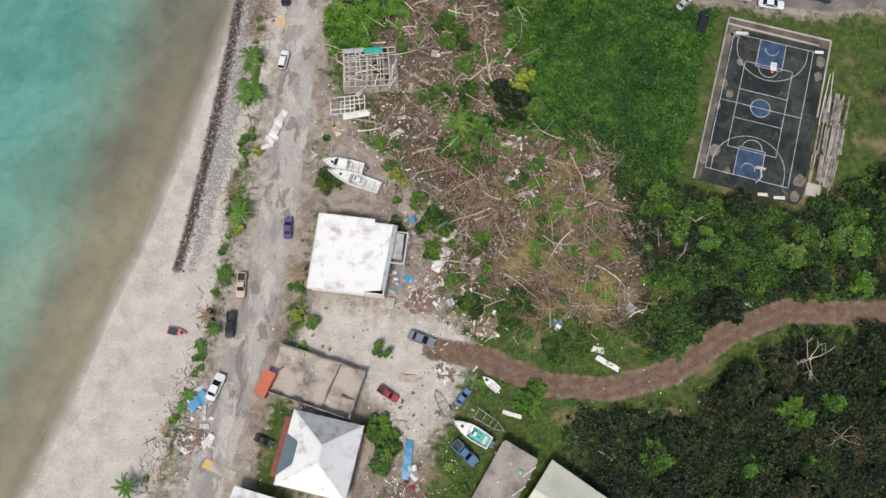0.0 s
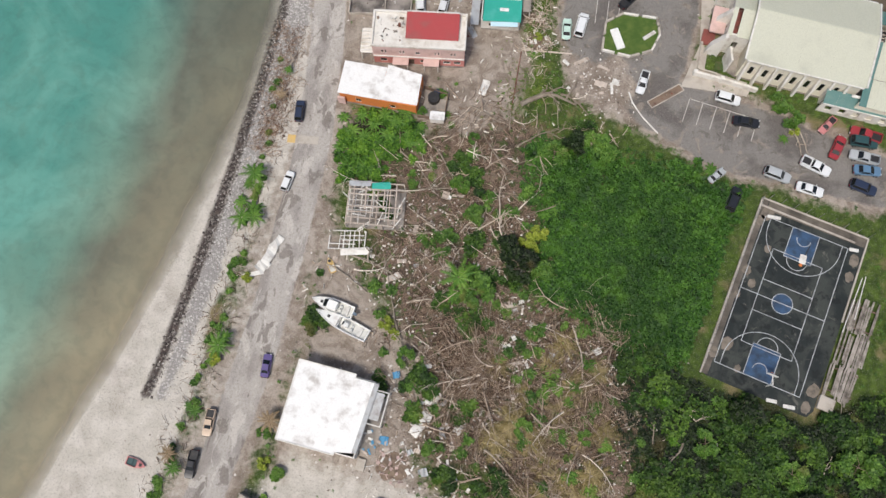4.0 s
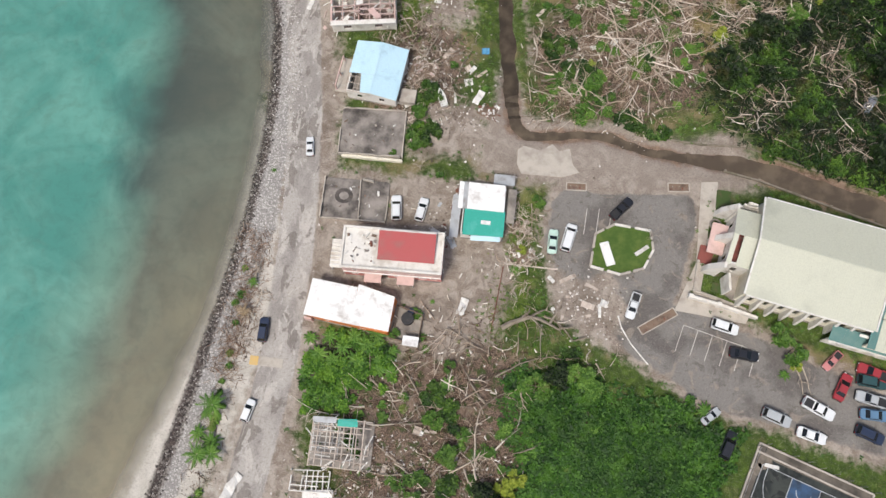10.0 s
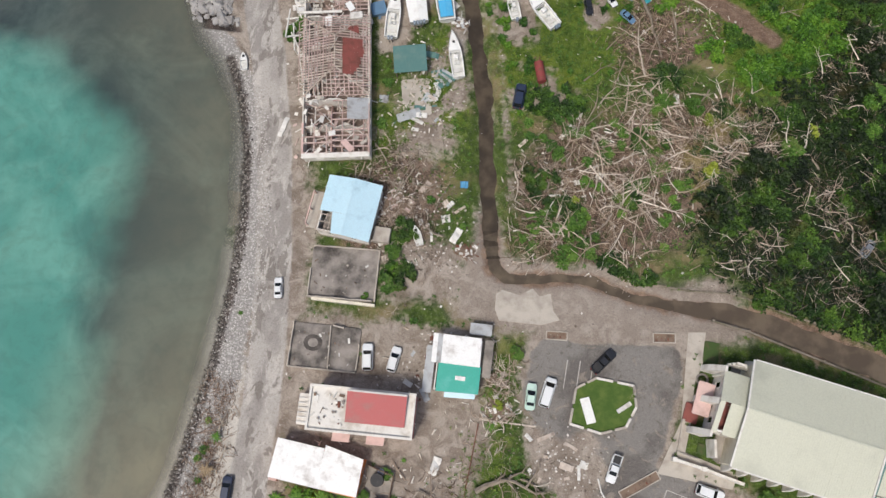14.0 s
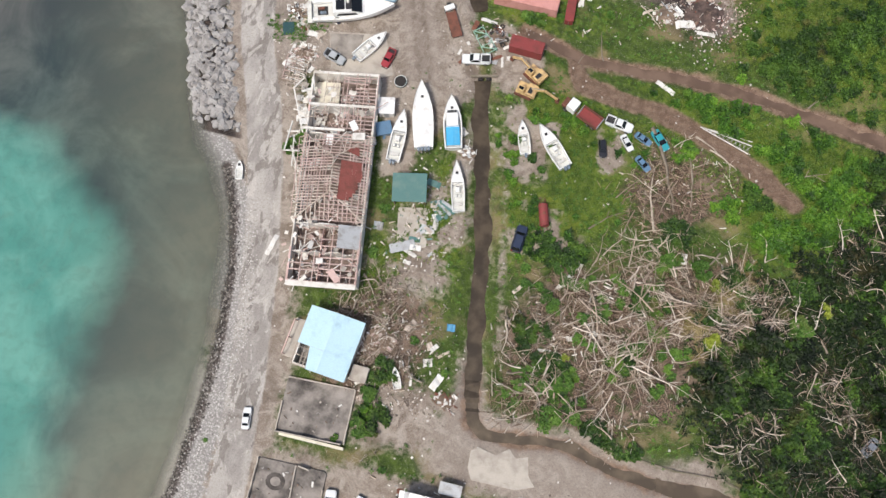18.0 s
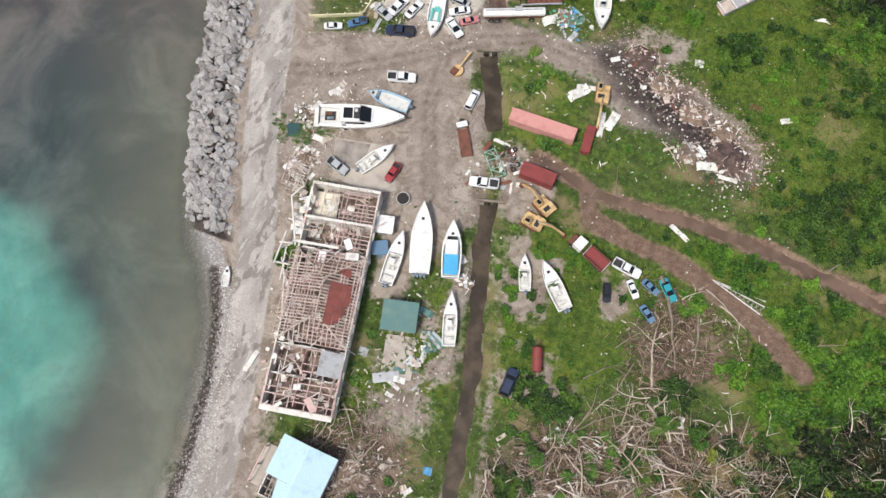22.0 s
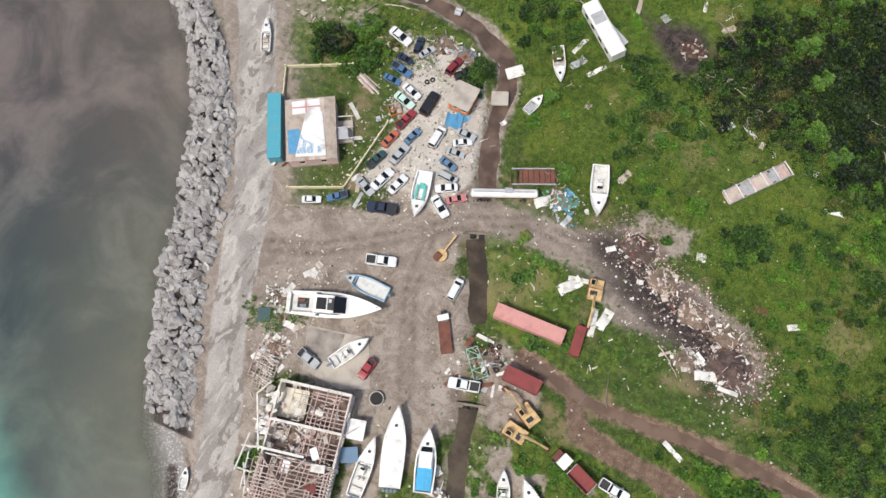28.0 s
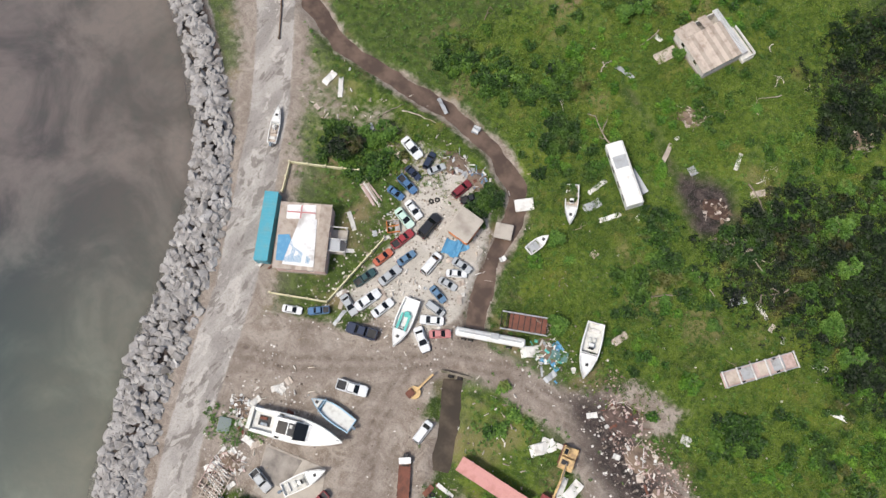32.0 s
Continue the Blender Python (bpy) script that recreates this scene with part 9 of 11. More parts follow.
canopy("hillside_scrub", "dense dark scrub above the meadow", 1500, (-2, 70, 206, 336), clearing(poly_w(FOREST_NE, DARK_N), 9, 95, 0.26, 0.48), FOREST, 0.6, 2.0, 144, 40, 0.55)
canopy("hillside_scrub", "clump of dense shrubs beside the muddy ditch", 420, (32, 56, 210, 232), clearing(poly_w(DARK_E), 4, 106, 0.34, 0.5), SCRUB, 0.4, 1.2, 168, 30, 0.45)
canopy("hillside_scrub", "deep green unbroken wood canopy", 420, (46, 80, 160, 192), clearing(poly_w(DARK_M), 6, 104, 0.3, 0.5), FOREST, 0.8, 2.2, 167, 44, 0.5)
EAST_SCRUB = [(33, 232), (38, 250), (30, 262), (80, 262), (80, 206), (52, 208), (50, 220), (42, 230)]
canopy("hillside_scrub", "mid-green scrub along the eastern meadow edge", 1500, (30, 72, 205, 264), clearing(poly_w(EAST_SCRUB, jag=9), 8, 107, 0.34, 0.56), SCRUB, 0.3, 1.1, 169, 28, 0.45, 0.7)
canopy("hillside_scrub", "lighter scrub breaking through the dark slope", 900, (-2, 70, 256, 336), clearing(poly_w(FOREST_NE, DARK_N, jag=10), 6, 108, 0.44, 0.6), SCRUB, 0.3, 1.3, 170, 28, 0.45, 0.9)
canopy("shrubs", "leafy shrubs growing through the wreckage", 620, (-30, -10, 80, 100), clearing(poly_w(BUSH_PATCH, edge=1.5, jag=3), 3.2, 101, 0.44, 0.56), VINE, 0.3, 0.8, 145, 26, 0.5, 1.1)
canopy("shrubs", "low shrubs around the containers and scrap yard", 520, (-72, 10, 210, 266), clearing(poly_w(YARD_GREEN, LOT_BUSH, edge=2, jag=4), 5, 96, 0.35, 0.5), BUSH, 0.5, 1.2, 146, 36, 0.5)
canopy("meadow_shrubs", "scattered low shrubs in the meadow", 1500, (-60, 60, 214, 322), clearing(poly_w(MEADOW_N, VERGE_N), 16, 97, 0.5, 0.6), VINE, 0.25, 1.0, 147, 26, 0.42, 0.6)
canopy("meadow_shrubs", "dark low bushes in the meadow", 1300, (-60, 60, 214, 322), clearing(poly_w(MEADOW_N, VERGE_N), 20, 98, 0.54, 0.64), SCRUB, 0.3, 1.1, 148, 30, 0.45, 0.65)
canopy("meadow_shrubs", "lumpy rank green growth beside the muddy track", 850, (12, 64, 176, 212), clearing(poly_w(MEADOW_E), 6, 102, 0.38, 0.54), VINE, 0.35, 1.3, 165, 30, 0.5, 0.6)
canopy("meadow_shrubs", "dark green tufts between the small boats", 220, (-8, 22, 166, 204), clearing(poly_w(FIELD_MID), 6, 103, 0.5, 0.6), VINE, 0.25, 0.8, 166, 26, 0.4, 0.5)
canopy("shrubs", "green regrowth among felled branches", 1700, (-26, 46, 26, 182), clearing(poly_w(LITTER_S, LITTER_M), 8, 99, 0.46, 0.58), BUSH, 0.35, 1.1, 149, 30, 0.45, 0.6)
canopy("shrubs", "waste-ground shrubs between the houses", 900, (-30, 30, -4, 200), clearing(wild, 9, 100, 0.5, 0.62), BUSH, 0.3, 0.9, 150, 28, 0.45, 0.6)

CLUMPS_SOUTH = [(-5.0, 88.3), (-2.4, 85.2), (-4.1, 62.4), (-0.6, 59.6), (0.1, 74.0), (2.0, 67.6), (7.1, 68.3), (-6.9, 43.1), (-6.5, 47.3), (8.3, 33.5), (6.8, 30.3), (15.2, 25.0), (18.9, 25.5), (2.1, 43.4), (-13.4, 46.3), (17.8, 97.5), (0.7, 32.3), (-25.4, 56.1)]
CLUMPS_MID = [(10.7, 173.0), (5.6, 172.7), (26.2, 167.9), (15.3, 150.5), (10.6, 153.2), (24.6, 157.2), (22.9, 143.9), (36.0, 168.7), (28.3, 181.3), (40.1, 193.4), (7.5, 157.4), (-16.1, 143.4), (-14.8, 135.8), (28.9, 142.8), (43.3, 156.7)]
CLUMPS_NORTH = [(-48.1, 280.7), (-42.2, 281.2), (-66.0, 254.5), (-57.9, 257.7), (-59.8, 252.7), (-36.4, 258.3), (-56.5, 280.1), (-36.0, 287.4), (-6.8, 260.6), (-4.0, 265.9), (-8.2, 272.0), (7.8, 279.9), (4.9, 274.6), (2.9, 265.1), (20.0, 246.8), (-32.2, 276.2)]
BANK = [(-42.6, 104), (-41.6, 92), (-41.4, 80), (-42.2, 66), (-43.2, 54), (-44.6, 40), (-46.4, 28), (-49.8, 14), (-55, 0)]


YACHT_VERGE = [(-56.6, 202.5), (-51.9, 203.8), (-46.1, 205.6), (-45.6, 203.5), (-50.4, 200.5), (-53.8, 200.3)]


def near_any(pts, r, seed):
    """Places within uneven discs round the points."""
    def f(x, y):
        d = np.min([np.hypot(x - a, y - b) for a, b in pts], axis=0)
        return soft(r * (0.5 + rough_noise(x, y, 4, seed)) - d, 1.0) * keep_out(x, y)
    return f


cover("weeds", "low weeds on the verge beside the motor yacht", 2600, (-60, -40, 196, 216), lambda x, y: soft(area(x, y, YACHT_VERGE) + (rough_noise(x, y, 4, 109) - 0.5) * 3, 1.5), BUSH, 0.35, 0.4, 171, k=4, lift=0.8, slim=0.5, lump=2)
canopy("shrubs", "fresh green clumps among the southern wreckage", 3600, (-30, 24, 22, 102), near_any(CLUMPS_SOUTH, 1.9, 31), SCRUB, 0.35, 1.0, 161, 30, 0.5, 0.7)
canopy("shrubs", "fresh green clumps among the felled wood", 3600, (-20, 48, 130, 198), near_any(CLUMPS_MID, 2.3, 32), SCRUB, 0.35, 1.1, 162, 30, 0.5, 0.7)
canopy("shrubs", "leafy thickets along the stream and meadow", 3600, (-70, 26, 242, 292), near_any(CLUMPS_NORTH, 3.2, 33), SCRUB, 0.4, 1.2, 163, 32, 0.5, 0.75)
canopy("shrubs", "straggling shrubs on the bank between beach and road", 1100, (-60, -38, -4, 106), lambda x, y: soft(1.6 - line_dist(x, y, BANK) + 2.4 * (rough_noise(x, y, 5, 34) - 0.95), 1.0), BUSH, 0.2, 0.55, 164, 24, 0.42, 0.7)


def crown_mesh(name, mat, seed, r=2.2, h=3.6, clumps=13, per=26, size=0.6):
    rng = np.random.default_rng(seed)
    pts = []
    for i in range(clumps):
        a, q = rng.uniform(0, math.tau), r * math.sqrt(rng.uniform(0.02, 1)) * 0.95
        c = np.array([q * math.cos(a), q * math.sin(a), h + rng.uniform(-0.5, 0.6) - 0.35 * q])
        rad = rng.uniform(0.22, 0.42) * r * 0.9
        v = rng.normal(size=(per, 3))
        v /= np.linalg.norm(v, axis=1)[:, None]
        v[:, 2] = np.abs(v[:, 2]) * 0.75 - 0.15
        pts.append(c + v * rad * rng.uniform(0.7, 1.05, (per, 1)))
    return quad_mesh(name, sprigs(np.concatenate(pts), size, rng, 4, 0.8, 0.55), mat)


def limb_mesh(seed, h, r, spread, n=5, bare=False):
    rng = random.Random(seed)
    bm = tube([(0, 0, -0.1), (0.1 * h * 0.2, 0.05, h * 0.5), (0.15, -0.1, h)], [r, r * 0.8, r * 0.5], 7)
    for i in range(n):
        a = i * math.tau / n + rng.uniform(-0.4, 0.4)
        s = Vector((0.08, 0, h * rng.uniform(0.45, 0.95)))
        e = s + Vector((math.cos(a) * spread, math.sin(a) * spread, spread * rng.uniform(0.2, 0.7)))
        m = s.lerp(e, 0.5) + Vector((rng.uniform(-0.2, 0.2), rng.uniform(-0.2, 0.2), 0.15))
        tube([s, m, e], [r * 0.45, r * 0.3, r * 0.1], 5, bm)
        for q in range(4 if bare else 1):
            a2 = a + rng.uniform(-1.2, 1.2)
            f = m.lerp(e, rng.uniform(0.1, 1))
            tube([f, f + Vector((math.cos(a2) * spread * 0.5, math.sin(a2) * spread * 0.5, spread * rng.uniform(-0.05, 0.35)))], [r * 0.2, r * 0.06], 4, bm)
    return bm


def palm_crown(seed, mat, r=2.4, n=13):
    rng = np.random.default_rng(seed)
    q = []
    for i in range(n):
        a, droop, ln = i * math.tau / n + rng.uniform(-0.25, 0.25), rng.uniform(0.3, 0.9), r * rng.uniform(0.7, 1.15)
        for j in range(10):
            f = (j + 1) / 10
            c = np.array([math.cos(a) * ln * f, math.sin(a) * ln * f, 0.5 * math.sin(f * 2.2) - droop * f * f])
            for s in (-1, 1):
                b2 = a + s * (1.15 - 0.5 * f)
                tip = c + np.array([math.cos(b2), math.sin(b2), -0.25]) * 0.62 * r / 2.4 * (1.1 - 0.6 * f)
                o = np.array([math.cos(a), math.sin(a), 0]) * 0.12
                q.append([c - o, c + o, tip + o * 0.3, tip - o * 0.3])
    return quad_mesh("crown", np.array(q), mat)


TREE_KINDS = {}


def tree_kind(key, label, crown, trunk, mat=GREY_BARK, crown_z=0.0, name="tree", cat="tree"):
    t = thing(name, 0, 0, -60, 0, label, cat)
    hang("trunk", mesh_of(trunk, "trunk", mat), t)
    if crown:
        hang("crown", crown, t, pose(0, 0, crown_z))
    TREE_KINDS[key] = [t, False]


for i in range(3):
    tree_kind(f"leafy{i}", "small leafy broadleaf tree with an uneven crown", crown_mesh("crown", BUSH, 60 + i, 2.0 + 0.3 * i, 2.4), limb_mesh(i, 2.0, 0.16, 1.3))
    tree_kind(f"dark{i}", "dark green bushy tree on the slope", crown_mesh("crown", FOREST, 70 + i, 2.4 + 0.4 * i, 3.0, 15, 28, 0.65), limb_mesh(i + 5, 2.6, 0.2, 1.6))
    tree_kind(f"bare{i}", "storm-stripped tree with bare pale limbs", None, limb_mesh(i + 20, 3.4, 0.14, 2.2, 6, True), BARK)
tree_kind("vine0", "bright green creeper-covered shrub", crown_mesh("crown", VINE, 81, 1.8, 1.2, 12, 26, 0.65), limb_mesh(33, 1.2, 0.1, 0.9), name="shrub", cat="shrub")
tree_kind("yellow0", "yellow-green shrub among dead branches", crown_mesh("crown", YELLOW_LEAF, 82, 1.3, 1.2, 6, 40, 0.55), limb_mesh(34, 1.2, 0.1, 0.8), name="shrub", cat="shrub")
tree_kind("palm0", "young coconut palm with a ragged crown", palm_crown(1, PALM), tube([(0, 0, -0.1), (0.15, 0.05, 1.2), (0.1, 0, 2.4)], [0.2, 0.16, 0.13], 7), BARK, 2.4, "palm_tree", "palm")
tree_kind("palm1", "low bright green palm shrub", palm_crown(2, PALM, 1.7, 11), tube([(0, 0, -0.1), (0, 0, 0.6)], [0.16, 0.12], 7), BARK, 0.6, "palm_tree", "palm")
tree_kind("palm2", "wind-burnt palm with dry hanging fronds", palm_crown(3, DRY_LEAF, 2.2, 12), tube([(0, 0, -0.1), (0.2, 0.1, 1.6), (0.5, 0.2, 3.0)], [0.2, 0.16, 0.13], 7), BARK, 3.0, "palm_tree", "palm")


tree_kind("palm3", "flattened dead palm with matted olive-brown fronds", palm_crown(7, leaf_material("dead_frond", srgb(74, 66, 34), srgb(122, 108, 66), srgb(172, 156, 116)), 3.4, 15), tube([(0, 0, -0.1), (0.1, 0.05, 0.4)], [0.22, 0.18], 7), BARK, 0.5, "palm_tree", "palm")


def plant(key, x, y, turn=0.0, s=1.0):
    """Set a tree; the first of a kind is the pattern itself."""
    t, used = TREE_KINDS[key]
    z = float(ground_height(np.array([x]), np.array([y]))[0])
    m = pose(x, y, z, 0, 0, turn) @ Matrix.Scale(s, 4)
    if not used:
        t.matrix_world = m
        TREE_KINDS[key][1] = True
    else:
        c = copy_thing(t, pose(x, y, z, 0, 0, turn))
        c.matrix_world = m


# along the beach and the road
for i, (x, y, s, k) in enumerate(((-41.7, 80.4, 1.05, "palm0"), (-43.0, 79.0, 0.7, "palm1"), (-41.0, 74.4, 1.05, "palm1"), (-43.6, 75.4, 0.9, "palm1"), (-42.4, 72.0, 0.9, "palm0"), (-40.2, 72.6, 0.84, "palm0"), (-39.6, 61.6, 0.6, "yellow0"),
                                  (-41.6, 48.8, 0.95, "palm0"), (-42.2, 46.6, 0.7, "yellow0"), (-41.0, 50.4, 0.63, "palm0"), (-43.6, 37.4, 0.84, "palm1"), (-44.8, 38.0, 0.6, "palm1"), (-46.0, 29.8, 0.7, "palm2"), (-44.8, 27.6, 0.63, "palm0"),
                                  (-48.6, 16.4, 0.84, "palm1"), (-49.6, 14.2, 0.7, "palm1"), (-51.6, 10.6, 0.5, "palm2"), (-57.0, 1.0, 0.9, "palm0"), (-59.0, -3, 0.8, "palm1"), (-40.2, 102.6, 0.42, "palm0"), (-40.4, 97.0, 0.6, "palm2"),
                                  (-41.4, 124.2, 0.32, "palm1"), (-30.0, 37.6, 0.9, "palm2"), (-31.0, 35.6, 0.5, "leafy0"), (-30.2, 30.6, 0.7, "yellow0"), (-27.6, 29.6, 0.5, "leafy2"), (-13.6, 57.0, 0.8, "yellow0"), (-12.0, 55.4, 0.6, "yellow0"),
                                  (-15.2, 24.4, 0.6, "leafy1"), (-15.6, 11.4, 1.1, "vine0"), (-13.8, 8.8, 1.1, "vine0"), (-14.4, 5.6, 0.9, "leafy0"), (10.2, 15.6, 1.1, "vine0"), (11.6, 18.0, 0.8, "vine0"))):
    plant(k, x, y, i * 77 % 360, s)
# among the wreckage of the southern block
for i, (x, y, s, k) in enumerate(((-26, 92, 1.1, "palm1"), (-22, 94, 1.0, "palm1"), (-18, 95, 1.2, "palm1"), (-15, 91, 0.9, "palm1"), (-24, 86, 0.9, "palm1"), (-20.4, 88, 0.9, "palm1"), (-27.6, 88.6, 0.9, "palm1"), (-3.0, 90.5, 0.9, "palm1"), (-4.4, 84, 0.7, "leafy0"),
                                  (-1.6, 78.5, 0.8, "leafy2"), (-2.2, 66.4, 1.3, "palm0"), (0.2, 68.2, 1.2, "palm1"), (1.4, 64.6, 1.2, "leafy0"), (-2.6, 63.6, 1.1, "palm1"), (11.0, 77.0, 1.0, "yellow0"), (9.0, 75.4, 0.9, "yellow0"), (10.4, 74, 0.7, "yellow0"),
                                  (6.0, 73.0, 0.9, "dark0"), (8.4, 70.0, 1.0, "dark1"), (12.4, 70.6, 0.8, "leafy2"), (13.6, 82.0, 0.9, "palm1"), (12.0, 92.6, 1.0, "leafy1"), (15.4, 94.8, 0.9, "dark0"), (19.0, 95.6, 1.0, "leafy0"), (22.0, 94.0, 0.8, "leafy2"), (40.6, 93.4, 0.9, "palm1"),
                                  (54.3, 105.6, 0.9, "leafy1"), (55.6, 103.4, 0.6, "yellow0"), (52.2, 108.2, 0.8, "leafy0"), (53.6, 101.6, 0.6, "palm1"), (-13.6, 97.6, 0.4, "leafy0"), (-8.6, 97.8, 0.5, "palm1"), (-10.4, 101.8, 0.4, "leafy1"), (-8.0, 104.4, 0.3, "palm1"),
                                  (-16.4, 133.6, 0.7, "leafy0"), (-16.0, 136.4, 0.7, "vine0"), (-16.2, 139.8, 0.6, "leafy2"), (-12.6, 130.4, 0.7, "bare1"), (-14.4, 128.6, 0.6, "bare0"), (-20.0, 130.8, 0.3, "leafy0"), (-36.4, 171.6, 0.0, ""), (-43.6, 178.4, 0.7, "leafy1"), (-42.8, 181, 0.6, "leafy0"),
                                  (28.6, 122.4, 0.6, "bare2"), (5.5, 112.4, 0.6, "palm1"), (6.2, 116.2, 0.6, "yellow0"), (8.0, 125.6, 0.5, "leafy0"))):
    if k:
        plant(k, x, y, i * 61 % 360, s)
for i, (x, y) in enumerate(((11.8, 48.5), (21.4, 41.6), (16.5, 36.8), (22.6, 32.4), (10.3, 43.4), (23.4, 48.0), (14.8, 32.0), (18.2, 45.9), (24.4, 36.6), (8.0, 39.6), (15.3, 53.9), (19.8, 34.4), (25.8, 43.8), (20.0, 50.6), (13.6, 40.4), (24.0, 53.6), (6.4, 52.4), (17.4, 58.0), (34.4, 166.6), (38.8, 172.4), (43.6, 168.2), (36.6, 160.8), (40.6, 177.6))):
    plant("palm3", x, y, i * 83 % 360, 0.75 + 0.1 * (i % 5))
for i, (x, y) in enumerate(((-28, 94.6), (-24.6, 95.4), (-20.4, 96), (-16.6, 96.8), (-13.4, 94.6), (-27, 91), (-23.4, 91.2), (-19.2, 92), (-15.4, 92.8), (-13, 91), (-25.8, 84.6), (-22.2, 85), (-18, 89.6))):
    plant("palm1", x, y, i * 47 % 360, 0.8 + 0.12 * (i % 4))
rng0 = random.Random(404)
for poly, keys, n, box4, lo, hi in ((FOREST_S, ("dark0", "dark1", "dark2", "vine0", "bare0"), 46, (0, 80, -16, 28), 0.8, 1.5), (FOREST_SE, ("dark0", "dark1", "leafy1", "palm1", "vine0"), 30, (30, 80, 25, 56), 0.6, 1.2),
                                    (FOREST_E, ("dark0", "dark1", "dark2", "bare0", "bare1", "yellow0", "leafy2", "bare2"), 52, (30, 80, 142, 200), 0.6, 1.2), (FOREST_NE, ("dark0", "dark1", "dark2", "bare2", "leafy0"), 52, (0, 75, 206, 320), 0.7, 1.3),
                                    (MEADOW_N, ("leafy0", "leafy2", "palm1", "vine0"), 34, (-40, 30, 236, 318), 0.4, 0.9), (LITTER_M, ("leafy0", "bare0", "bare1", "leafy2", "yellow0"), 20, (2, 46, 142, 180), 0.4, 0.9),
                                    (LITTER_S, ("palm1", "bare1", "leafy1", "bare2"), 16, (-20, 34, 30, 100), 0.4, 0.8), (LOT_BUSH, ("dark0", "leafy0", "leafy1", "dark1"), 9, (-70, -48, 250, 266), 0.7, 1.0), (LUSH, ("palm1",), 16, (12, 44, 58, 92), 0.4, 0.7)):
    done = 0
    while done < n:
        x, y = rng0.uniform(*box4[:2]), rng0.uniform(*box4[2:])
        ax, ay = np.array([x]), np.array([y])
        if area(ax, ay, poly)[0] > 0.5 and keep_out(ax, ay)[0]:
            plant(rng0.choice(keys), x, y, rng0.uniform(0, 360), rng0.uniform(lo, hi))
        done += 1


# ---- fallen wood ----
def trunk_mesh(seed, L, r, bend, forks):
    rng = random.Random(seed)
    pts = [Vector((L * (i / 6 - 0.5), bend * math.sin(i / 6 * math.pi) + rng.uniform(-0.12, 0.12), r + 0.05 + rng.uniform(0, 0.2))) for i in range(7)]
    bm = tube(pts, [r * (1 - 0.11 * i) for i in range(7)], 6)
    for q in range(forks):
        p = pts[rng.randint(2, 6)]
        a = rng.uniform(-1.1, 1.1)
        l = L * rng.uniform(0.15, 0.4)
        e = p + Vector((math.cos(a) * l, math.sin(a) * l, rng.uniform(0, 0.8)))
        tube([p, p.lerp(e, 0.5) + Vector((0, 0.1, 0.1)), e], [r * 0.45, r * 0.3, r * 0.1], 5, bm)
        for w in range(2):
            a2 = a + rng.uniform(-0.9, 0.9)
            s = p.lerp(e, rng.uniform(0.4, 0.9))
            tube([s, s + Vector((math.cos(a2) * l * 0.5, math.sin(a2) * l * 0.5, 0.2))], [r * 0.2, r * 0.06], 4, bm)
    return mesh_of(bm, "fallen_trunk", BARK)


TRUNKS = [trunk_mesh(1, 7.6, 0.18, 0.3, 0), trunk_mesh(2, 6.0, 0.22, 0.6, 4), trunk_mesh(3, 4.5, 0.2, 0.5, 5), trunk_mesh(4, 9.0, 0.18, 0.4, 3), trunk_mesh(5, 3.4, 0.17, 0.5, 4), trunk_mesh(6, 5.0, 0.26, 1.1, 6)]


def log(x, y, turn, k, s=1.0, z=0.0):
    ob = new("fallen_trunk", TRUNKS[k])
    ob.matrix_world = pose(x, y, z + float(ground_height(np.array([x]), np.array([y]))[0]), 0, 0, turn) @ Matrix.Scale(s, 4)
    tagged(ob, "bleached fallen trunk with snapped limbs" if k in (1, 2, 4, 5) else "straight pale fallen trunk", "fallen tree", "storm-felled trunks")


for x, y, t, k, s in ((22.8, 192.8, -65, 0, 2.14), (28.1, 191.7, -78, 0, 1.24), (27.9, 174.6, -44, 0, 1.45), (29.6, 176.2, -58, 0, 0.99), (33.8, 194.3, 45, 0, 0.71), (35.0, 190.2, 25, 0, 0.89), (48.4, 214.2, 44, 0, 0.95), (31.0, 171.1, 49, 0, 0.64), (60.3, 180.3, 40, 0, 0.79), (25.9, 165.3, 8, 0, 0.49), (18.0, 164.7, -67, 0, 0.96), (44.6, 176.9, -90, 0, 0.64), (45.9, 207.7, -44, 0, 0.49),
                      (9.7, 102.2, 8, 5, 2.0), (14, 103.4, -30, 1, 1.3), (17.4, 57.0, 62, 0, 1.0), (13.6, 60.6, 80, 0, 0.8), (26.0, 58.6, 50, 0, 0.9), (10.4, 42.4, 3, 0, 1.0), (-3.0, 70.8, 66, 3, 0.9), (-13, 86.4, -42, 3, 1.0), (-8, 88, -55, 0, 1.1), (-17, 66.6, -20, 3, 1.2),
                      (-22, 64.0, -28, 0, 1.2), (-7, 62, 12, 0, 1.0), (22.5, 187, 102, 3, 1.3), (30.6, 199, -28, 0, 1.0), (33, 197.6, -26, 0, 0.8), (15.6, 181, 40, 3, 0.9), (-1.2, 261, 38, 0, 1.2), (3.6, 211, 70, 0, 0.7), (6.6, 214, 105, 0, 0.8), (48, 198, 30, 3, 0.9), (55.6, 101.6, -64, 1, 1.0),
                      (57.4, 101.0, -70, 0, 0.8), (-38.6, 98.6, 80, 2, 0.9), (-39.4, 105, 75, 4, 1.2), (14.0, 222.4, -40, 0, 0.8), (44, 162, 25, 0, 1.0), (60, 176, 35, 3, 0.9), (-56, 266.6, 10, 0, 0.9), (-61, 265, 60, 0, 0.8), (33, 262, 60, 0, 0.8), (28, 280, 50, 0, 0.7)):
    log(x, y, t, k, s)
rng1 = random.Random(505)
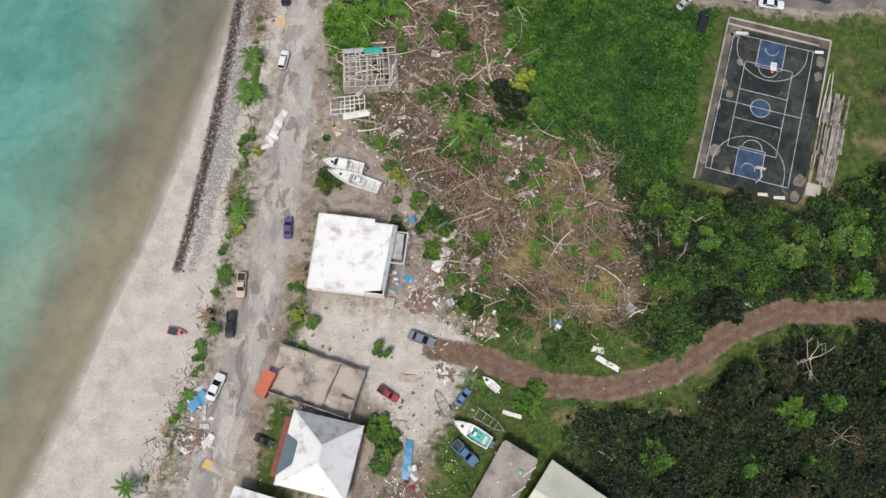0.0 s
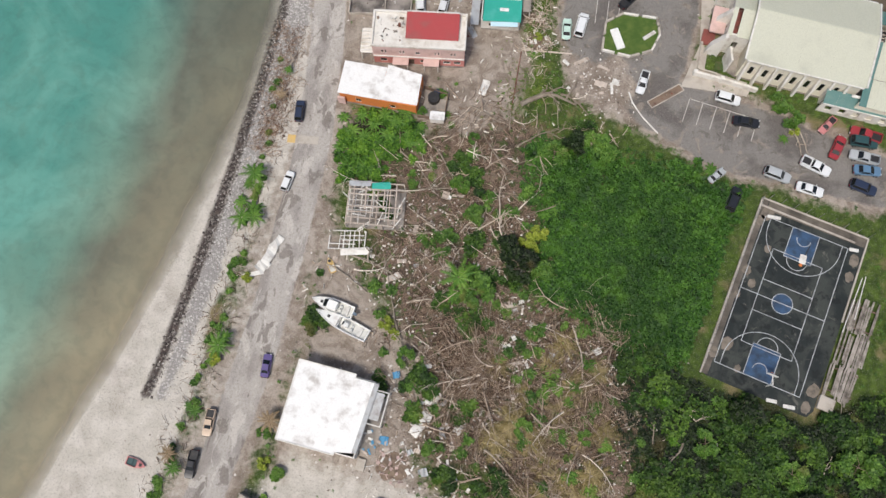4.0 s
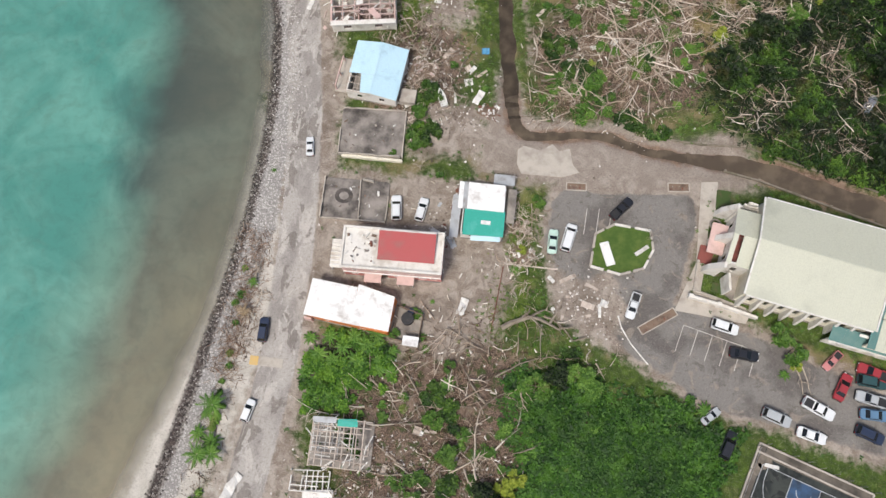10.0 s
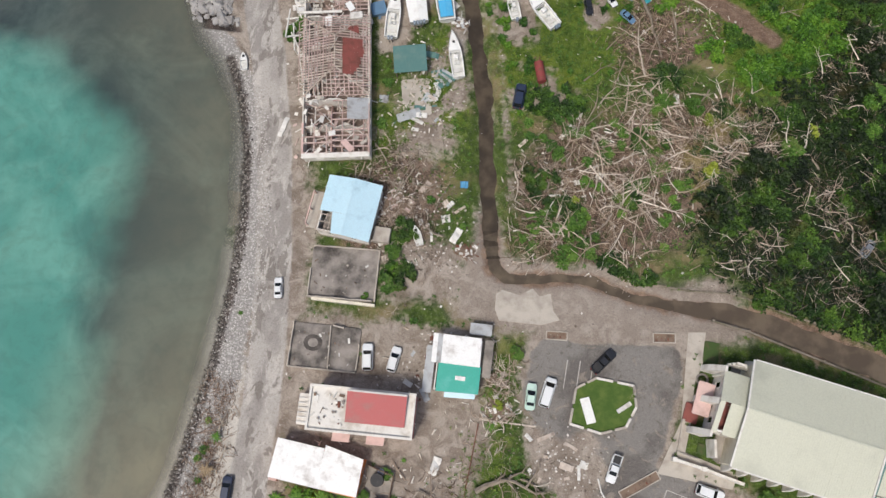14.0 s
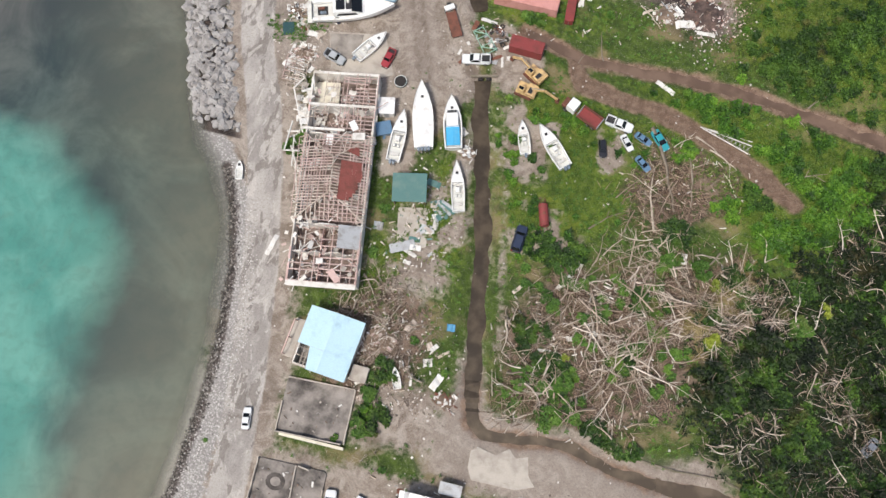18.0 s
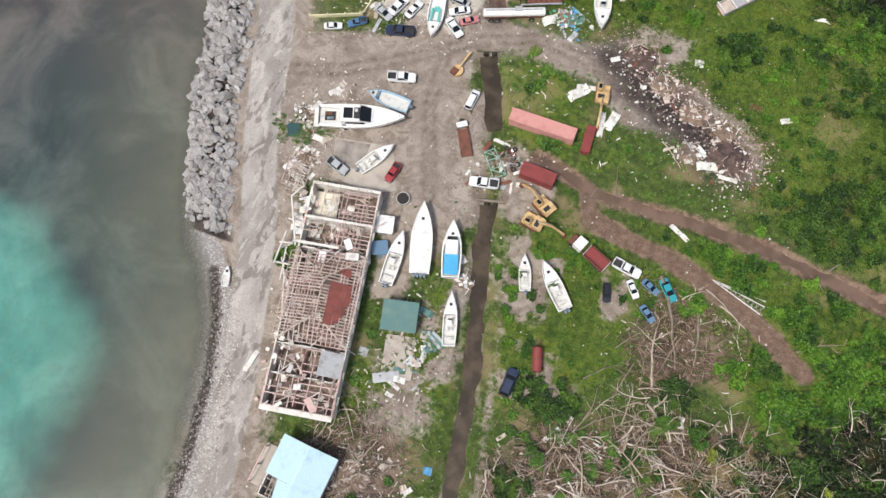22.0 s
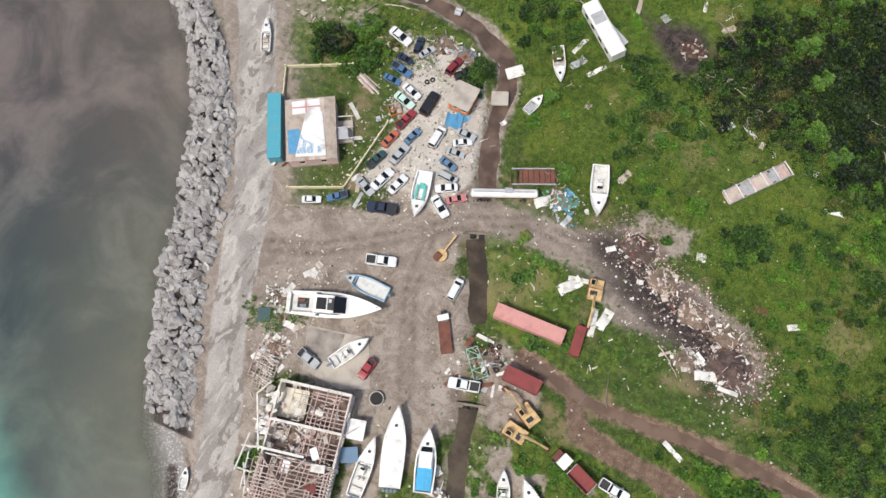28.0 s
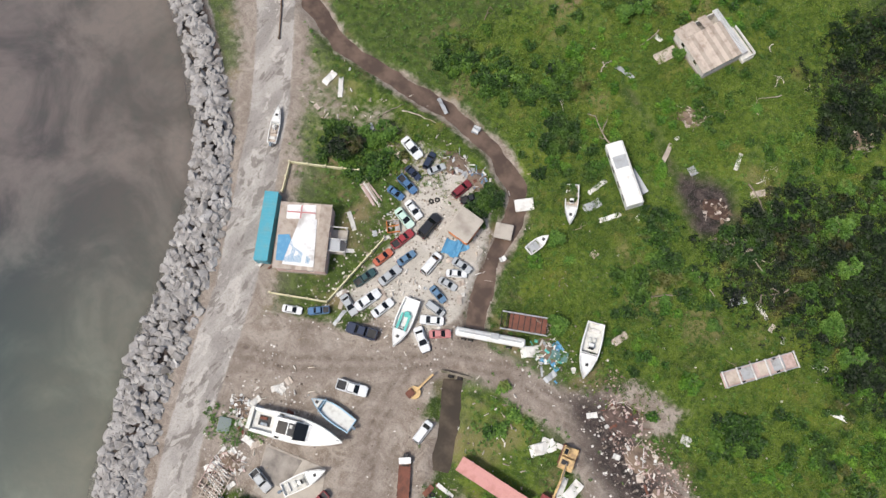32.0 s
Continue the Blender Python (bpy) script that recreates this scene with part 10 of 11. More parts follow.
for poly, n, box4 in ((LITTER_S, 62, (-20, 34, 30, 100)), (LITTER_M, 52, (2, 46, 142, 180)), (LITTER_W, 14, (-29, -9, 138, 160)), (FOREST_E, 22, (32, 76, 144, 195)), (MEADOW_N, 12, (-40, 40, 240, 312)), (FOREST_NE, 12, (4, 60, 210, 310)), (FOREST_SE, 8, (30, 76, 30, 56))):
    i = 0
    while i < n:
        x, y = rng1.uniform(*box4[:2]), rng1.uniform(*box4[2:])
        if area(np.array([x]), np.array([y]), poly)[0] > 0 and keep_out(np.array([x]), np.array([y]))[0]:
            log(x, y, rng1.uniform(0, 360), rng1.choice((0, 0, 0, 3, 3, 1, 2, 4)), rng1.uniform(0.5, 1.1), rng1.choice((0.15, 0.3, 0.5)))
            i += 1


def sticks(name, label, count, box4, weight, mat, lo, hi, thick, seed, tall=0.5, spread=0.7):
    """Thin straight sticks heaped at random: four-sided slivers."""
    x, y, rng = scatter(count, box4, weight, seed)
    n = len(x)
    z = ground_height(x, y) + rng.uniform(0.04, tall, n)
    a, e, l = rough_noise(x, y, 9, seed) * 14 + rng.normal(0, spread, n) + math.pi * rng.integers(0, 2, n), rng.uniform(-0.2, 0.3, n), rng.uniform(lo, hi, n)
    d = np.stack([np.cos(a) * np.cos(e), np.sin(a) * np.cos(e), np.sin(e)], 1) * l[:, None]
    w = np.stack([-np.sin(a), np.cos(a), np.zeros(n)], 1) * (thick * rng.uniform(0.5, 1.3, n))[:, None]
    up = np.array([0, 0, 1.0]) * thick
    p = np.stack([x, y, z], 1)
    q = p + d
    top = p + up
    topq = q + up * 0.6
    v = np.concatenate([np.stack([p - w, q - w * 0.4, topq, top], 1), np.stack([p + w, top, topq, q + w * 0.4], 1)], 0)
    ob = new(name, quad_mesh(name, v, mat))
    return tagged(ob, label, "branch litter", kind="stuff")


def stick_mat(name, a, b2, c2):
    m = Nodes(name)
    return m.done(m.ramp(m.island(), [(0, a), (0.5, b2), (1, c2)]), 0.9, 0, 0.2)


def bough_mat(name, a, b2, c2):
    m = Nodes(name)
    c = m.ramp(m.attr("tone", "Fac"), [(0, a), (0.5, b2), (1, c2)])
    return m.done(m.mix(m.step(m.noise(1.6, 4, 0.65), 0.45, 0.7, 0, 0.5), c, tuple(v * 0.5 for v in b2[:3]) + (1,)), 0.9, 0, 0.2)


def limbs(start, head, length, thick, rng, bend, rise):
    """Curved tapering limbs of five joints each; returns their places, headings and widths."""
    n, m = len(start), 6
    turn = rng.normal(0, bend, (n, 1)) * np.ones((1, m)) + rng.normal(0, bend * 0.7, (n, m))
    a = head[:, None] + np.cumsum(turn, 1)
    st = (length / (m - 1))[:, None] * np.stack([np.cos(a), np.sin(a)], 0)
    p = np.empty((n, m, 3))
    p[:, :, 0] = start[:, 0:1] + np.cumsum(st[0], 1) - st[0][:, 0:1]
    p[:, :, 1] = start[:, 1:2] + np.cumsum(st[1], 1) - st[1][:, 0:1]
    f = np.linspace(0, 1, m)[None]
    p[:, :, 2] = start[:, 2:3] + length[:, None] * (rise[:, None] * f - 0.5 * rise[:, None] * f * f) + rng.uniform(-0.04, 0.04, (n, m))
    return p, a, thick[:, None] * (1 - 0.72 * f)


def limb_quads(p, a, w):
    side = np.stack([-np.sin(a), np.cos(a), np.zeros_like(a)], -1) * w[..., None]
    top = p + np.array([0, 0, 1.0]) * (w * 1.3)[..., None]
    l, r = p - side, p + side
    return np.concatenate([np.stack([l[:, :-1], l[:, 1:], top[:, 1:], top[:, :-1]], 2), np.stack([r[:, :-1], top[:, :-1], top[:, 1:], r[:, 1:]], 2)], 1)


def boughs(name, label, count, box4, weight, mat, lo, hi, thick, seed, tall=0.5, bend=0.16, forks=4):
    """Long crooked boughs with forking limbs, lying across one another."""
    x, y, rng = scatter(count, box4, weight, seed)
    n = len(x)
    start = np.stack([x, y, ground_height(x, y) + rng.uniform(0.05, tall, n)], 1)
    ln = rng.uniform(lo, hi, n)
    shade = np.clip(rng.normal(0.6, 0.25, n), 0, 1)
    quads, tones = [], []
    p, a, w = limbs(start, rng.uniform(0, math.tau, n), ln, thick * rng.uniform(0.6, 1.4, n), rng, bend, rng.uniform(0.0, 0.25, n))
    quads.append(limb_quads(p, a, w)), tones.append(shade)
    row = np.arange(n)
    for _ in range(forks):
        k = rng.integers(2, 6, n)
        c, ca, cw = limbs(p[row, k], a[row, k] + rng.choice((-1, 1), n) * rng.uniform(0.4, 1.0, n), ln * rng.uniform(0.2, 0.5, n), w[row, k] * 0.7, rng, bend * 1.5, rng.uniform(0.0, 0.5, n))
        quads.append(limb_quads(c, ca, cw)), tones.append(shade)
        k = rng.integers(2, 6, n)
        c, ca, cw = limbs(c[row, k], ca[row, k] + rng.choice((-1, 1), n) * rng.uniform(0.4, 1.0, n), ln * rng.uniform(0.1, 0.25, n), cw[row, k] * 0.7, rng, bend * 2, rng.uniform(0.0, 0.5, n))
        quads.append(limb_quads(c, ca, cw)), tones.append(shade)
    v = np.concatenate([q.reshape(-1, 4, 3) for q in quads])
    t = np.concatenate([np.repeat(q, 10) for q in tones])
    return tagged(new(name, quad_mesh(name, v, mat, t)), label, "fallen boughs", kind="stuff")


BOUGH = bough_mat("weathered_bough", srgb(112, 94, 80), srgb(186, 168, 150), srgb(232, 222, 208))
BROWN_BOUGH = bough_mat("brown_bough", srgb(58, 44, 36), srgb(104, 82, 68), srgb(158, 134, 116))
PALE_STICK = stick_mat("pale_sticks", srgb(56, 44, 36), srgb(138, 118, 102), srgb(216, 202, 186))
MATTED = stick_mat("matted_fronds", srgb(52, 40, 32), srgb(120, 99, 82), srgb(200, 181, 160))
BLEACHED = stick_mat("bleached_sticks", srgb(132, 114, 96), srgb(178, 162, 144), srgb(222, 212, 196))
lw = lambda *p: (lambda x, y: np.maximum.reduce([soft(area(x, y, q) + (rough_noise(x, y, 8, 50) - 0.5) * 8, 5) for q in p]) * keep_out(x, y) * np.clip(rough_noise(x, y, 6, 51) * 3.6 - 1.45, 0.03, 1))
sticks("branch_litter", "dense grey-brown litter of broken branches", 20000, (-26, 36, 26, 104), lw(LITTER_S), MATTED, 0.5, 2.2, 0.055, 61, 0.4)
sticks("branch_litter", "matted heap of dead fronds and pale branches", 28000, (-8, 32, 24, 66), lw(DEAD_S), MATTED, 0.8, 3.4, 0.06, 66, 0.8, 0.45)
sticks("branch_litter", "long bleached branches lying across the litter", 1100, (-26, 36, 26, 104), lw(LITTER_S), BLEACHED, 2.0, 5.5, 0.075, 67, 0.9, 0.9)
sticks("branch_litter", "long bleached branches on the heaped litter", 1000, (0, 48, 140, 182), lw(LITTER_M), BLEACHED, 2.0, 5.5, 0.075, 68, 0.9, 0.9)
sticks("branch_litter", "heaped pale branches felled by the storm", 22000, (0, 48, 140, 200), lw(LITTER_M, LITTER_E), MATTED, 0.5, 2.6, 0.055, 62, 0.45)
sticks("branch_litter", "broken branches strewn behind the blue-roofed house", 6000, (-30, -8, 136, 162), lw(LITTER_W), PALE_STICK, 0.4, 2.0, 0.05, 63, 0.6)
sticks("branch_litter", "dead sticks showing through the scrub", 9000, (28, 80, 142, 200), lw(FOREST_E), PALE_STICK, 0.8, 3.4, 0.04, 64, 2.6)
sticks("branch_litter", "dry twigs caught on the bank between beach and road", 9000, (-60, -38, -4, 100), lambda x, y: soft(1.8 - line_dist(x, y, BANK) + 2.0 * (rough_noise(x, y, 4, 35) - 0.5), 1.4) * 0.7, PALE_STICK, 0.4, 1.8, 0.05, 69, 0.3)
boughs("fallen_boughs", "crooked bleached boughs tangled over the southern litter", 480, (-26, 36, 26, 104), lw(LITTER_S), BOUGH, 2.0, 8.5, 0.14, 301, 0.9, 0.12)
boughs("fallen_boughs", "dark brown brushwood matted in the southern litter", 1500, (-26, 36, 26, 104), lw(LITTER_S, DEAD_S), BROWN_BOUGH, 1.2, 3.6, 0.07, 302, 0.5, 0.3)
boughs("fallen_boughs", "crooked bleached boughs tangled beside the stream", 520, (0, 48, 140, 182), lw(LITTER_M), BOUGH, 2.0, 8.5, 0.13, 303, 1.2, 0.11)
boughs("fallen_boughs", "dark brown brushwood matted beside the stream", 1100, (0, 48, 140, 200), lw(LITTER_M, LITTER_E), BROWN_BOUGH, 1.2, 3.6, 0.07, 304, 0.6, 0.3)
boughs("fallen_boughs", "bare bleached limbs standing through the scrub", 620, (32, 80, 142, 200), lw(FOREST_E), BOUGH, 1.2, 5.5, 0.11, 305, 2.4, 0.2)
boughs("fallen_boughs", "splintered boughs behind the blue-roofed house", 150, (-30, -8, 136, 162), lw(LITTER_W), BOUGH, 1.5, 4.5, 0.09, 306, 0.8)
boughs("fallen_boughs", "long pale trunks fallen across the mud track", 60, (14, 40, 178, 202), lw(LITTER_E), BOUGH, 3.5, 9.0, 0.13, 307, 0.8, 0.08, 3)
boughs("fallen_boughs", "uprooted boughs at the edge of the car park", 36, (2, 26, 96, 112), lambda x, y: soft(area(x, y, [(3, 99), (10, 105), (24, 101), (24, 97), (8, 94)]), 3), BOUGH, 2.0, 6.0, 0.1, 308, 0.6, 0.2)
boughs("fallen_boughs", "broken limbs heaped beside the teal-roofed house", 200, (2, 10, 108, 128), lambda x, y: soft(area(x, y, [(3.4, 108), (8, 110), (8.4, 126), (4, 126)]), 2) * 0.7, BOUGH, 1.2, 3.6, 0.08, 309, 0.8, 0.25)
boughs("fallen_boughs", "dead brush along the bank above the beach", 420, (-60, -38, -4, 112), lambda x, y: soft(1.8 - line_dist(x, y, BANK) + 2.0 * (rough_noise(x, y, 4, 35) - 0.5), 1.4) * 0.7, BROWN_BOUGH, 0.8, 2.6, 0.06, 310, 0.4, 0.25)
boughs("fallen_boughs", "dead limbs strewn through the northern meadow", 120, (-60, 40, 246, 320), clearing(poly_w(MEADOW_N, VERGE_N), 12, 105, 0.5, 0.56), BOUGH, 1.2, 4.0, 0.08, 311, 0.5, 0.25)
BOARDS = stick_mat("board_bits", srgb(150, 132, 112), srgb(206, 196, 182), srgb(240, 238, 232))
LITTERED = [LITTER_S, LITTER_M, LITTER_W, LITTER_E, YARD_GREEN, LOT, [(-24, 160), (-13, 162), (-15, 184), (-22, 184)], [(-52, 193), (-44, 192), (-42, 214), (-54, 216)], [(-30, 60), (-14, 64), (-16, 72), (-30, 72)], [(-12, 28), (0, 34), (4, 26), (-6, 18)], [(-74, 256), (-56, 262), (-56, 268), (-76, 268)], [(-30, 98), (4, 98), (8, 126), (-8, 126)]]
sticks("board_litter", "strewn broken boards and pale plastic pieces", 7600, (-80, 48, -6, 270), lambda x, y: np.maximum.reduce([soft(area(x, y, p) + (rough_noise(x, y, 6, 82) - 0.5) * 8, 4) for p in LITTERED]) * 0.8 * (line_dist(x, y, ROAD) > 4), BOARDS, 0.4, 1.3, 0.17, 75, 0.25, 1.5)
STRAND = [(-43.4, 112), (-39.6, 112), (-38.6, 96), (-39.2, 86), (-43.2, 86)]
sticks("branch_litter", "reddish twigs piled beside the coast road", 3000, (-46, -36, 80, 116), lambda x, y: soft(area(x, y, STRAND), 2), stick_mat("reddish_sticks", srgb(96, 76, 62), srgb(140, 112, 94), srgb(176, 156, 136)), 0.4, 2.0, 0.05, 65, 0.5)


# ---- rocks ----
def rock_mesh(seed):
    rng = random.Random(seed)
    bm = bmesh.new()
    sx, sy, sz = rng.uniform(0.8, 1.25), rng.uniform(0.6, 1.0), rng.uniform(0.5, 0.8)
    for _ in range(13):
        v = Vector((rng.gauss(0, 1), rng.gauss(0, 1), rng.gauss(0, 1))).normalized() * rng.uniform(0.85, 1.1)
        bm.verts.new((v.x * sx, v.y * sy, v.z * sz))
    hull = bmesh.ops.convex_hull(bm, input=bm.verts)
    bmesh.ops.delete(bm, geom=[g for g in hull["geom_interior"] if isinstance(g, bmesh.types.BMVert)], context="VERTS")
    return mesh_of(bm, "rock", ROCK)


ROCKS = [rock_mesh(i) for i in range(12)]
revet = thing("rock_revetment", -72, 214, 0, 0, "sea wall of loose grey armour rocks", "sea wall")
rng2 = random.Random(606)
rest_v, rest_f = [], []
count = 0
for i in range(1500):
    y = rng2.uniform(179, 266)
    s = rng2.uniform(-2.2, 6.2)
    x = float(np.interp(y, [p[1] for p in SHORE], [p[0] for p in SHORE])) + s * 1.12
    r = rng2.choice((0.55, 0.7, 0.85, 1.0, 1.25)) * rng2.uniform(0.85, 1.15)
    z = SEA + 0.1 + 0.9 * math.exp(-((s - 2.6) / 2.4) ** 2) * rng2.uniform(0.7, 1.2)
    m = pose(x + 72, y - 214, z, rng2.uniform(-25, 25), rng2.uniform(-25, 25), rng2.uniform(0, 360)) @ Matrix.Scale(r, 4)
    k = rng2.randrange(12)
    if 196 < y < 234 and count < 300:
        hang("rock", ROCKS[k], revet, m)
        count += 1
    else:
        o = len(rest_v)
        rest_v += [m @ v.co for v in ROCKS[k].vertices]
        rest_f += [[o + j for j in p.vertices] for p in ROCKS[k].polygons]
me = bpy.data.meshes.new("armour_bank")
me.from_pydata(rest_v, [], rest_f)
me.materials.append(ROCK)
tagged(hang("armour_bank", me, revet), "heap of grey armour rocks", kind="stuff")


def pebbles(name, label, count, box4, weight, mat, lo, hi, seed):
    x, y, rng = scatter(count, box4, weight, seed)
    n = len(x)
    base = np.array([(1, 0, 0), (0, 1, 0), (-1, 0, 0), (0, -1, 0), (0, 0, 0.8)])
    a, s = rng.uniform(0, math.tau, n), rng.uniform(lo, hi, n) ** 1.0
    sq = rng.uniform(0.5, 1, n)
    c, sn = np.cos(a), np.sin(a)
    z = ground_height(x, y)
    v = np.empty((n, 5, 3))
    bx, by = base[:, 0][None] * s[:, None], base[:, 1][None] * (s * sq)[:, None]
    v[:, :, 0] = x[:, None] + bx * c[:, None] - by * sn[:, None]
    v[:, :, 1] = y[:, None] + bx * sn[:, None] + by * c[:, None]
    v[:, :, 2] = z[:, None] + base[:, 2][None] * s[:, None]
    f = np.array([(0, 1, 4), (1, 2, 4), (2, 3, 4), (3, 0, 4)])
    faces = (np.arange(n)[:, None, None] * 5 + f[None]).reshape(-1, 3)
    me = bpy.data.meshes.new(name)
    me.vertices.add(n * 5)
    me.vertices.foreach_set("co", v.astype(np.float32).ravel())
    me.loops.add(faces.size)
    me.loops.foreach_set("vertex_index", faces.astype(np.int32).ravel())
    me.polygons.add(len(faces))
    me.polygons.foreach_set("loop_start", np.arange(len(faces), dtype=np.int32) * 3)
    me.update()
    me.materials.append(mat)
    return tagged(new(name, me), label, name, kind="stuff")


STONE = stick_mat("shingle_stones", srgb(118, 114, 110), srgb(168, 164, 159), srgb(212, 208, 203))
DARK_STONE = stick_mat("wet_stones", srgb(62, 58, 56), srgb(96, 90, 86), srgb(140, 134, 128))
pebbles("shingle", "pale shingle bank along the shore", 40000, (-56, -36, 36, 182), lambda x, y: soft(np.interp(y, [40, 80, 110, 145, 170], [1.5, 2.0, 3.0, 2.0, 0.6]) - line_dist(x, y, SHINGLE), 1.5) * np.interp(y, [40, 90, 112], [0.3, 0.5, 0.9]), STONE, 0.07, 0.2, 71)
BERM = [(p[0] - 2.6, p[1]) for p in SHINGLE]
pebbles("wet_stones", "dark wet stones at the foot of the shingle", 26000, (-60, -38, 36, 182), lambda x, y: soft(0.8 - line_dist(x, y, BERM), 0.6), DARK_STONE, 0.14, 0.36, 72)
BITS = stick_mat("rubble_bits", srgb(90, 80, 72), srgb(146, 136, 126), srgb(222, 218, 212))
JUNK_AREAS = [[(-20, 80), (-6, 84), (6, 76), (4, 62), (-12, 60), (-24, 66)], [(2, 66), (24, 62), (32, 52), (30, 38), (12, 34), (-4, 40), (0, 56)], [(-14, 50), (-6, 52), (2, 40), (0, 30), (-10, 30), (-14, 36)], [(-4, 242), (6, 236), (16, 230), (28, 226), (31, 222), (26, 218), (14, 222), (6, 228), (-2, 234)], [(-52, 226), (-30, 228), (-30, 250), (-40, 262), (-52, 262)], [(-52, 193), (-46, 192), (-44, 212), (-52, 216)],
              [(-18, 238), (-8, 246), (-4, 238), (-14, 236)], [(-20, 204), (-10, 206), (-10, 214), (-18, 214)], [(-22, 162), (-12, 164), (-14, 182), (-20, 182)], [(-4, 48), (6, 52), (14, 60), (8, 66), (-6, 62)], [(-50, 4), (-44, 4), (-44, 18), (-50, 18)], [(-16, -6), (-8, -6), (-6, 8), (-14, 14)], [(-20, 137), (-6, 138), (-6, 150), (-18, 158)], [(12, 104), (12, 114), (20, 115), (26, 112), (25, 104)], [(-12, 114), (-6, 114), (-6, 126), (-10, 126)]]
pebbles("scattered_rubble", "small pale bits of rubble and plastic", 60000, (-60, 40, -8, 266), lambda x, y: np.clip(np.maximum.reduce([soft(area(x, y, p) + (rough_noise(x, y, 6, 80) - 0.5) * 6, 4) for p in JUNK_AREAS]) + 0.05, 0, 1) * (line_dist(x, y, ROAD) > 3.0) * (shore_side(x, y) > 8) * ((area(x, y, PARKING) < 0) | (x < 27) & (y < 116) & (y > 100)), BITS, 0.07, 0.3, 73)

PINK_BITS = stick_mat("burnt_rubble_bits", srgb(80, 62, 56), srgb(140, 116, 106), srgb(210, 194, 184))
SPOIL = [(-2, 243.4), (8, 239.4), (18, 234.4), (28, 231), (31, 225), (27, 221), (24, 227), (12, 232.4), (2, 236.6)]
pebbles("burnt_rubble", "pinkish and white broken rubble edging the burn", 11000, (-6, 34, 218, 246), lambda x, y: soft(area(x, y, SPOIL) + (rough_noise(x, y, 4, 81) - 0.5) * 5, 2.5) * 0.75, PINK_BITS, 0.08, 0.28, 74)


# ---- strewn scrap ----
def bent_sheet(seed, w, d):
    rng = random.Random(seed)
    n = 5
    hs = [0.08 + rng.uniform(0, 0.35) for _ in range(n + 1)]
    return loft([[(w * (i / n - 0.5), -d / 2 * rng.uniform(0.7, 1), h), (w * (i / n - 0.5), d / 2 * rng.uniform(0.7, 1), h + rng.uniform(-0.1, 0.15)), (w * (i / n - 0.5), d / 2 * 0.9, h - 0.06), (w * (i / n - 0.5), -d / 2 * 0.8, h - 0.06)] for i, h in enumerate(hs)])


SHEETS = [mesh_of(bent_sheet(i, w, d), "sheet") for i, (w, d) in enumerate(((1.6, 0.9), (2.4, 1.2), (1.0, 0.8), (3.4, 0.8), (1.3, 1.3)))]
SHEET_LOOK = {"white": (WHITE_TRIM, "crumpled white sheet lying on the ground"), "grey": (GREY_SHEET, "bent galvanised sheet on the ground"), "timber": (TIMBER, "splintered pale wooden panel"), "blue": (BLUE_TARP, "crumpled blue tarpaulin scrap"), "rust": (RUST, "rusty torn metal sheet"), "teal": (DULL_TEAL, "faded teal roofing scrap")}


def scrap(kind_, x, y, turn, k=None, s=1.0, z=0.0):
    mat, label = SHEET_LOOK[kind_]
    me = SHEETS[k if k is not None else int(abs(x * 7 + y)) % 5]
    ob = new("scrap_sheet", me)
    ob.matrix_world = pose(x, y, z + max(0.0, float(ground_height(np.array([x]), np.array([y]))[0])) - 0.02, 0, 0, turn) @ Matrix.Scale(s, 4)
    if not me.materials:
        me.materials.append(mat)
    ob.material_slots[0].link = "OBJECT"
    ob.material_slots[0].material = mat
    tagged(ob, label, "scrap", "storm debris")


